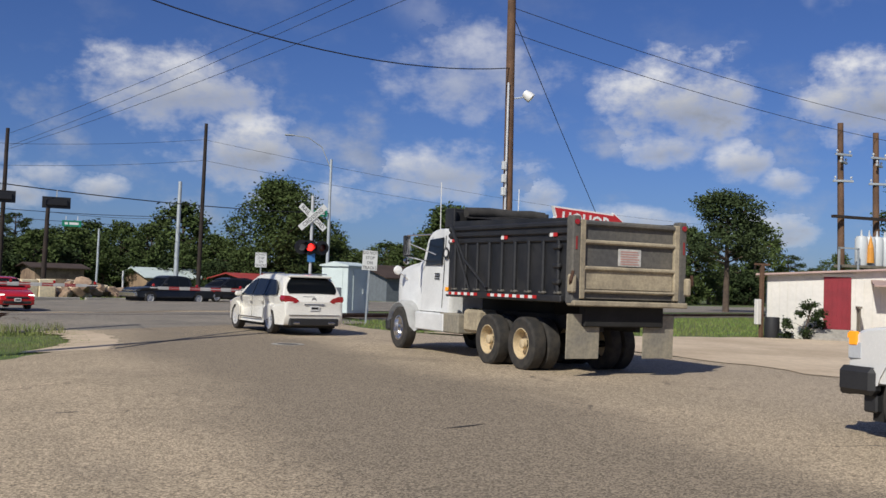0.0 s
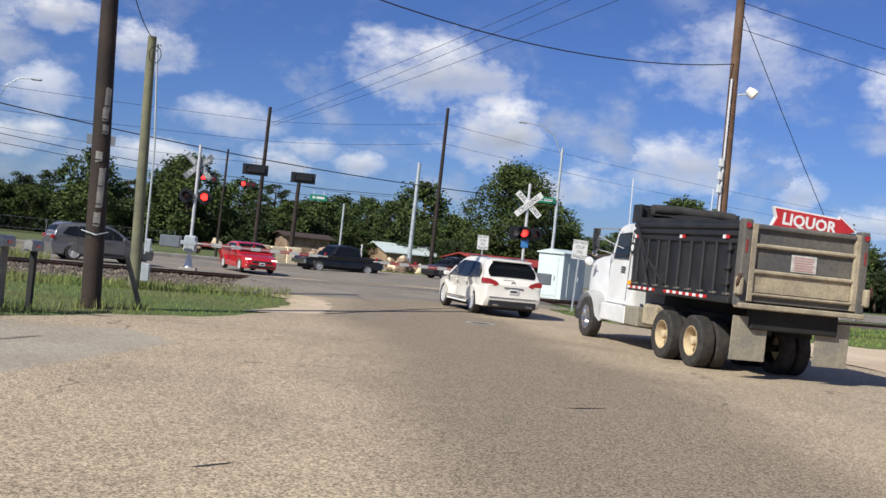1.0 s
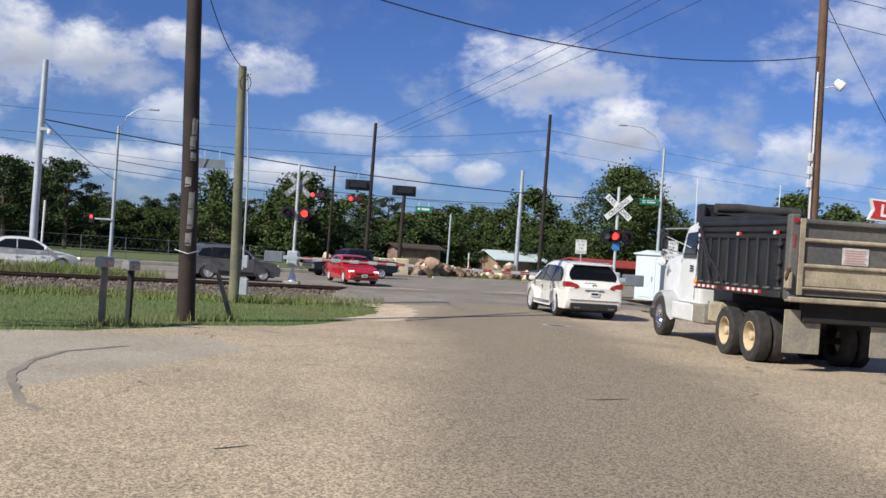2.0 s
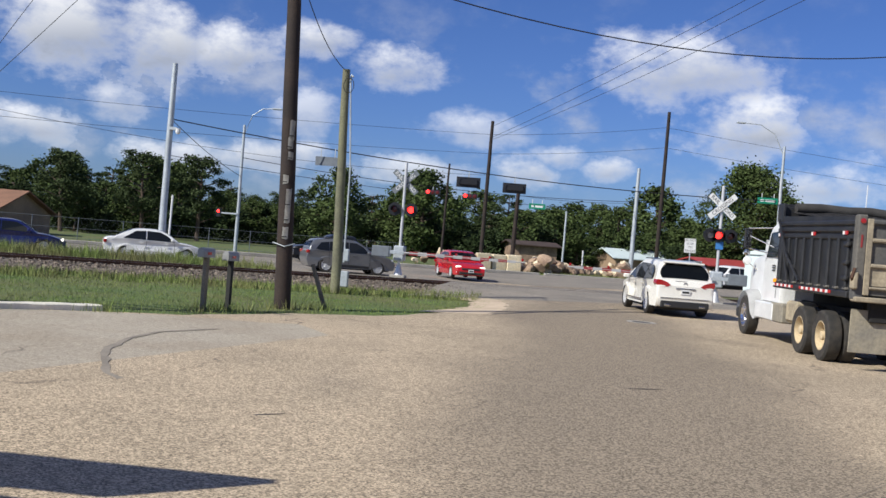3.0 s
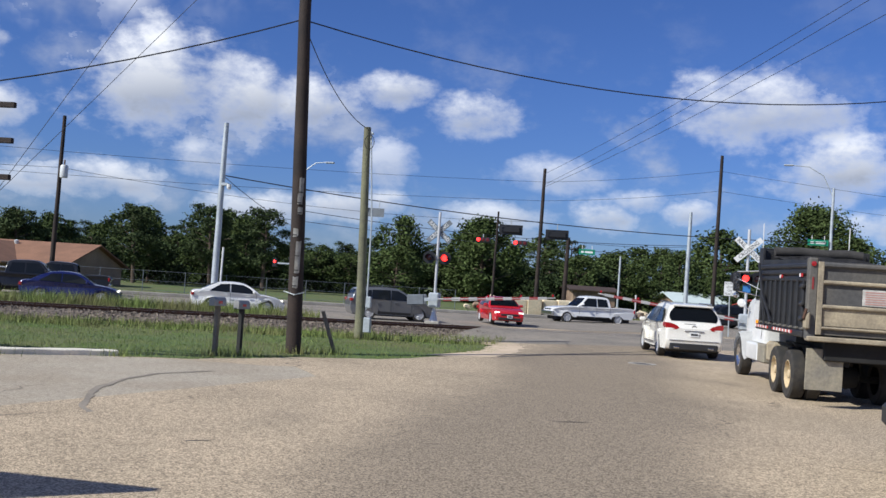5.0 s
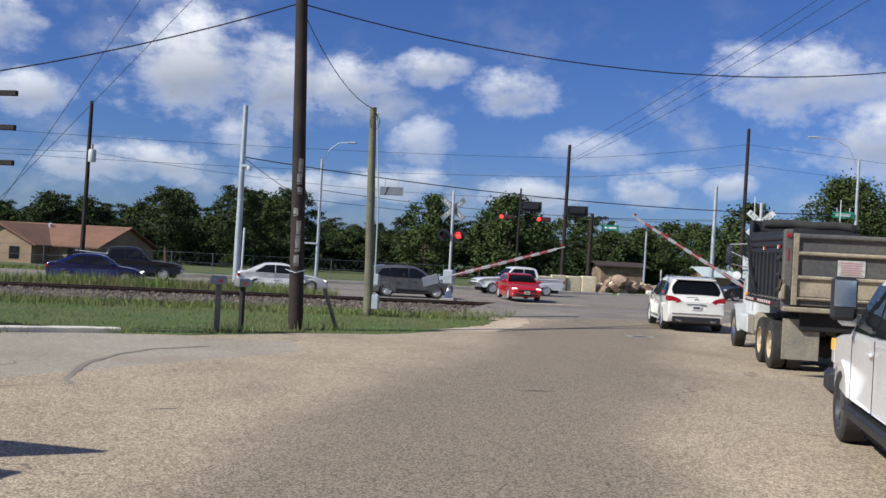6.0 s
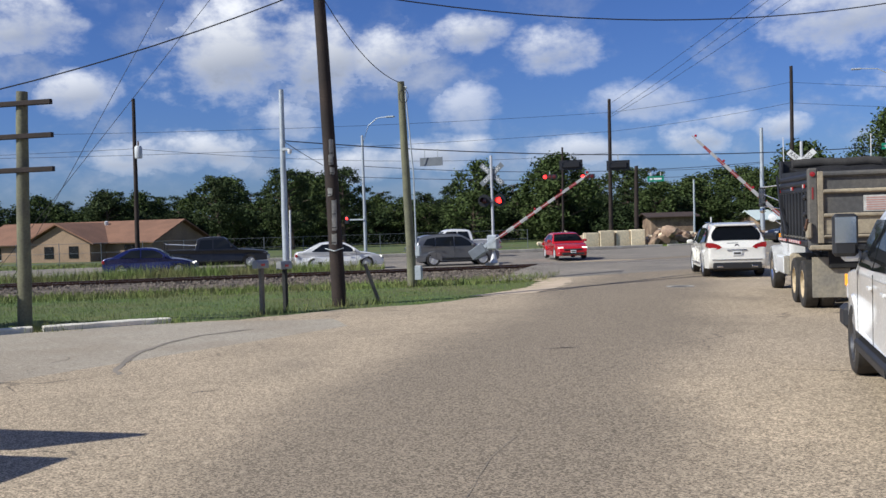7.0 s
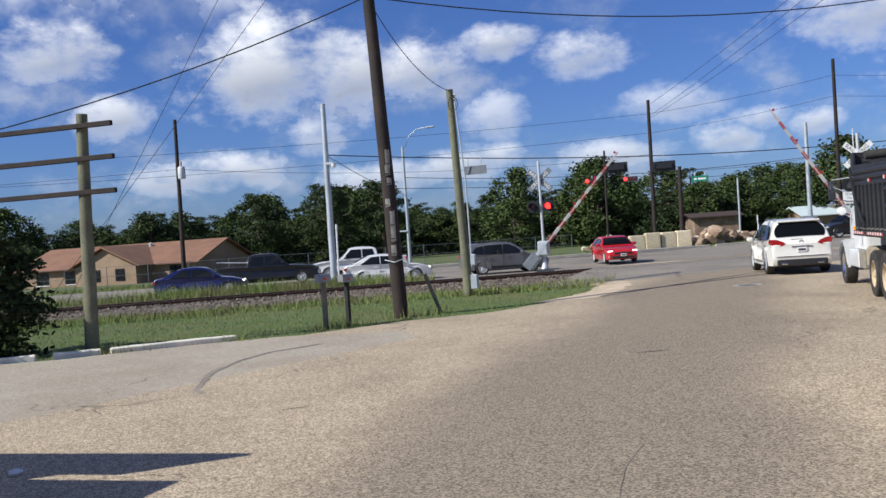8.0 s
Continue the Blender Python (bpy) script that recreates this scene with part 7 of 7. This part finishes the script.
kinds = [
    tree("broadleaf_tree", "dark green broadleaf tree in the far tree belt", 9.0, 3.6, 1.2, 36, "leaf", 1, 0.17, 210),
    tree("broadleaf_tree", "full green broadleaf tree in the far tree belt", 8.0, 3.9, 0.6, 36, "leaf", 2, 0.17, 210),
    tree("pine_tree", "tall dark pine in the far tree belt", 11.5, 3.0, 4.2, 30, "pine", 3, 0.15, 190),
    tree("broadleaf_tree", "dense green tree in the far tree belt", 7.2, 3.5, 0.3, 34, "leaf", 4, 0.17, 210),
    tree("pine_tree", "dark pine with a broken crown in the far belt", 10.5, 2.6, 3.0, 26, "pine", 5, 0.15, 190),
    # added clumps that keep the belt dark down to the ground
    tree("undergrowth_bush", "dense undergrowth added to darken the foot of the trees", 4.2, 3.6, 0.0, 22, "bush", 6, 0.18, 230),
]
FIRST = {}
ELEV = [(-75, 2.8), (-40, 2.7), (-31, 2.5), (-27, 3.2), (-22, 2.9), (-17, 2.5), (-12, 3.1), (-8, 3.3), (-3, 3.1), (2, 2.7), (6, 2.5), (10, 2.4), (20, 2.5), (30, 2.5), (42, 2.6), (60, 3.2), (80, 3.2)]


def belt():
    rng = random.Random(77)
    heights = {0: 9.0, 1: 8.0, 2: 11.5, 3: 7.2, 4: 10.5, 5: 4.2}
    az = -72.0
    while az < 78:
        el = 1.13 * float(np.interp(az, [e[0] for e in ELEV], [e[1] for e in ELEV]))
        for row, (d0, pick) in enumerate(((150, (2, 4, 2, 4, 0)), (132, (0, 4, 2, 3)), (120, (1, 3, 0, 4)), (113, (5, 3, 5, 5)))):
            d = d0 + rng.uniform(-7, 7)
            a = radians(az + rng.uniform(-0.8, 0.8))
            x, y = 4 + d * math.sin(a), -3 + d * math.cos(a)
            side = math.cos(a) - 0.5 * math.sin(a)
            if side * d < 85 and side > 0.2:      # stand behind the highway
                d = min(340, 85 / side + rng.uniform(0, 22))
                x, y = 4 + d * math.sin(a), -3 + d * math.cos(a)
            if abs(y - 0.5 * x - 58) < 14:
                continue
            i = rng.choice(pick)
            want = 2 + d * math.tan(radians(el)) * rng.uniform(0.66, 1.3) * (0.42 if row == 3 else 0.72 if row == 2 else 0.9 if row == 1 else 1.0)
            s = want / heights[i]
            w = max(0.85, min(1.6, s)) * rng.uniform(0.9, 1.2)
            m = pose(x, y, -0.2, 0, 0, rng.uniform(0, 360)) @ Matrix.Diagonal((w, w, s, 1))
            if i in FIRST:
                copy_thing(kinds[i], m)
            else:
                FIRST[i] = True
                kinds[i].matrix_basis = m
        az += 1.7


belt()
tree("broadleaf_tree", "large full dark green tree beside the crossing", 13.6, 6.4, 0.5, 80, "leaf", 21, 0.19, 380, pose(26.9, 114.5, -0.1))
tree("broadleaf_tree", "rounded dark tree beyond the dump truck", 9.6, 4.0, 0.6, 34, "leaf", 22, 0.22, 330, pose(37.5, 90.0, -0.1))
tree("pine_tree", "tall spreading pine with layered crown", 12.0, 4.2, 5.5, 34, "pine", 23, 0.16, 300, pose(62.5, 78.0, -0.1), squash=0.5)
tree("pine_tree", "tall dark pine behind the shed", 12.5, 4.4, 3.0, 36, "pine", 24, 0.16, 300, pose(68.0, 60.0, -0.1))
tree("broadleaf_tree", "yellow-green tree behind the traffic signals", 9.6, 4.4, 0.6, 36, "leaf", 25, 0.22, 330, pose(-10.5, 104.0, -0.1))
for x, y, h, sd in ((-44.0, 88.0, 8.2, 31), (-37.0, 91.0, 8.8, 32), (-32.0, 93.0, 8.8, 33), (-55.0, 84.0, 7.0, 34)):
    tree("pine_tree", "open-crowned pine above the house roof", h, 2.9, 2.6, 26, "pine", sd, 0.14, 260, pose(x, y, -0.3))
# kerb shrub: its dark leaf colour stands for the side in shade
tree("shrub", "dark overgrown shrub at the kerb beside the telegraph pole", 3.4, 1.9, 0.0, 26, "bush", 41, 0.09, 420, pose(-11.0, 13.2, -0.15))
tree("shrub", "small grey-green shrub in front of the shed", 1.5, 0.9, 0.0, 14, "bush", 42, 0.06, 200, pose(27.8, 29.75, 0.0))


# ---- grass ----
def blades(name, label, spots, lo, hi, width, material, seed):
    rng = np.random.default_rng(seed)
    n = len(spots)
    p = np.array(spots)
    a = rng.uniform(0, 2 * math.pi, n)
    h = rng.uniform(lo, hi, n) * rng.uniform(0.6, 1.0, n)
    w = width * rng.uniform(0.6, 1.3, n)
    lean = rng.uniform(-0.45, 0.45, (n, 2)) * h[:, None]
    v = np.zeros((n, 3, 3))
    v[:, 0] = p + np.stack([np.cos(a) * w, np.sin(a) * w, -0.02 + 0 * a], 1)
    v[:, 1] = p - np.stack([np.cos(a) * w, np.sin(a) * w, 0.02 + 0 * a], 1)
    v[:, 2] = p + np.stack([lean[:, 0], lean[:, 1], h], 1)
    me = bpy.data.meshes.new(name)
    me.from_pydata(v.reshape(-1, 3).tolist(), [], np.arange(3 * n).reshape(-1, 3).tolist())
    me.materials.append(material)
    return tagged(new(name, me), label, "grass", kind="stuff")


def lawn_edge(x):
    return float(np.interp(x, [e[0] for e in GRASS_EDGE[:10]], [e[1] for e in GRASS_EDGE[:10]]))


INV = TR.inverted()


def scatter(n, x0, x1, y0, y1, keep, seed):
    rng = random.Random(seed)
    out = []
    while len(out) < n:
        x, y = rng.uniform(x0, x1), rng.uniform(y0, y1)
        if keep(x, y, rng):
            out.append((x, y, gz(x) - 0.03))
    return out


def v_of(x, y):
    return (INV @ Vector((x, y, 0))).y


blades("lawn_grass", "short sunlit lawn grass between lot and railway", scatter(60000, -26, 1.7, 12, 36, lambda x, y, r: y > lawn_edge(x) + r.uniform(-0.15, 0.3) and v_of(x, y) < -3.0 and noise.noise((x * 0.5, y * 0.5, 0)) > r.uniform(-1.2, 0.2), 1), 0.03, 0.095, 0.009, M["blade"], 1)
blades("weeds", "tall weeds at the foot of the ballast", scatter(15000, -40, 1.2, 12, 38, lambda x, y, r: y > lawn_edge(x) + 1.5 and -6.8 < v_of(x, y) < -3.5 + r.uniform(-0.5, 0.5) and noise.noise((x * 0.6, y * 0.6, 4)) > r.uniform(-0.7, 0.5), 2), 0.1, 0.36, 0.014, M["weed"], 2)
blades("weeds", "tall green weeds between track and highway", scatter(30000, -48, -8.5, 12, 42, lambda x, y, r: 2.6 < v_of(x, y) < 6.3 and noise.noise((x * 0.5, y * 0.5, 9)) > r.uniform(-0.8, 0.35), 3), 0.25, 0.75, 0.018, M["weed"], 3)
blades("weeds", "high green weeds hiding the queue of cars", scatter(16000, -40, -9.5, 12, 42, lambda x, y, r: 3.6 < v_of(x, y) < 6.4 and noise.noise((x * 0.3, y * 0.3, 2)) > r.uniform(-0.6, 0.4), 8), 0.4, 0.95, 0.022, M["weed"], 8)
blades("verge_grass", "green verge grass beside the crossing and shed", scatter(22000, 11.5, 48, 30, 66, lambda x, y, r: y > 30.6 + 0.02 * x and v_of(x, y) < -3.0, 4), 0.06, 0.22, 0.02, M["blade"], 4)
blades("verge_grass", "dry green verge grass beyond the highway", scatter(20000, -62, 22, 38, 86, lambda x, y, r: 67.3 < y - 0.5 * x < 76, 5), 0.08, 0.3, 0.03, M["weed"], 5)
blades("pole_weeds", "tufts of weeds round the pole feet", [(x + random.gauss(0, 0.3), y + random.gauss(0, 0.3), gz(x) - 0.03) for x, y in ((-3.0, 20.5), (-3.4, 28.4), (-4.2, 17.97), (-3.84, 18.64), (-8.6, 14.2), (-2.2, 21.2), (-5.5, 15.6), (-7.6, 13.9)) for _ in range(160)], 0.08, 0.38, 0.01, M["weed"], 6)


def motions():
    """What moves: the gates, and the traffic on the highway."""
    def lane(ob, c, z, yaw, rows):
        walk(ob, [(t, pose(x, 0.5 * x + c, z, 0, 0, yaw)) for t, x in rows])

    walk(arm_r, [(t, pose(-0.1, -0.45, 1.15, 0, a, 0)) for t, a in ((0, 0), (4.6, 0), (5.2, 13), (6.5, 38), (7.0, 45), (7.5, 52), (8, 58))])
    walk(arm_l, [(t, pose(0.1, -0.45, 1.15, 0, -a, 0)) for t, a in ((0, 0), (4.6, 0), (5.2, 8), (6.4, 22), (7.0, 33), (7.5, 41), (8, 48))])
    lane(grey, 48.5, gz(-9), HWY - 90, [(0, -8.3), (1.0, -7.6), (1.5, -7.1), (3.5, -6.5), (4.5, -6.45), (8, -6.45)])
    lane(white_car, 48.5, gz(-9), HWY - 90, [(0, -15.3), (2.0, -15.0), (3.5, -14.9), (4.5, -14.2), (5.0, -13.5), (6.5, -12.1), (7.0, -12.0), (8, -12.0)])
    lane(ladder_truck, 57.0, gz(-9), HWY - 90, [(0, -66), (3.5, -35.0), (4.5, -28.9), (5.2, -25.6), (6.5, -22.0), (7.0, -21.3), (8, -21.1)])
    lane(black_pick, 63.0, gz(0), HWY + 90, [(0, 8.5), (0.5, 6.5), (1.0, 4.1), (1.5, 1.4), (2.2, -3.6), (3.5, -14.1), (5.0, -28.0), (8, -60.0)])
    lane(white_pick, 61.0, gz(0), HWY + 90, [(0, 42.0), (3.3, 14.5), (4.1, 8.6), (4.5, 5.6), (5.0, 3.2), (6.5, -6.2), (7.0, -9.6), (7.5, -13.6), (8, -17.7)])


motions()
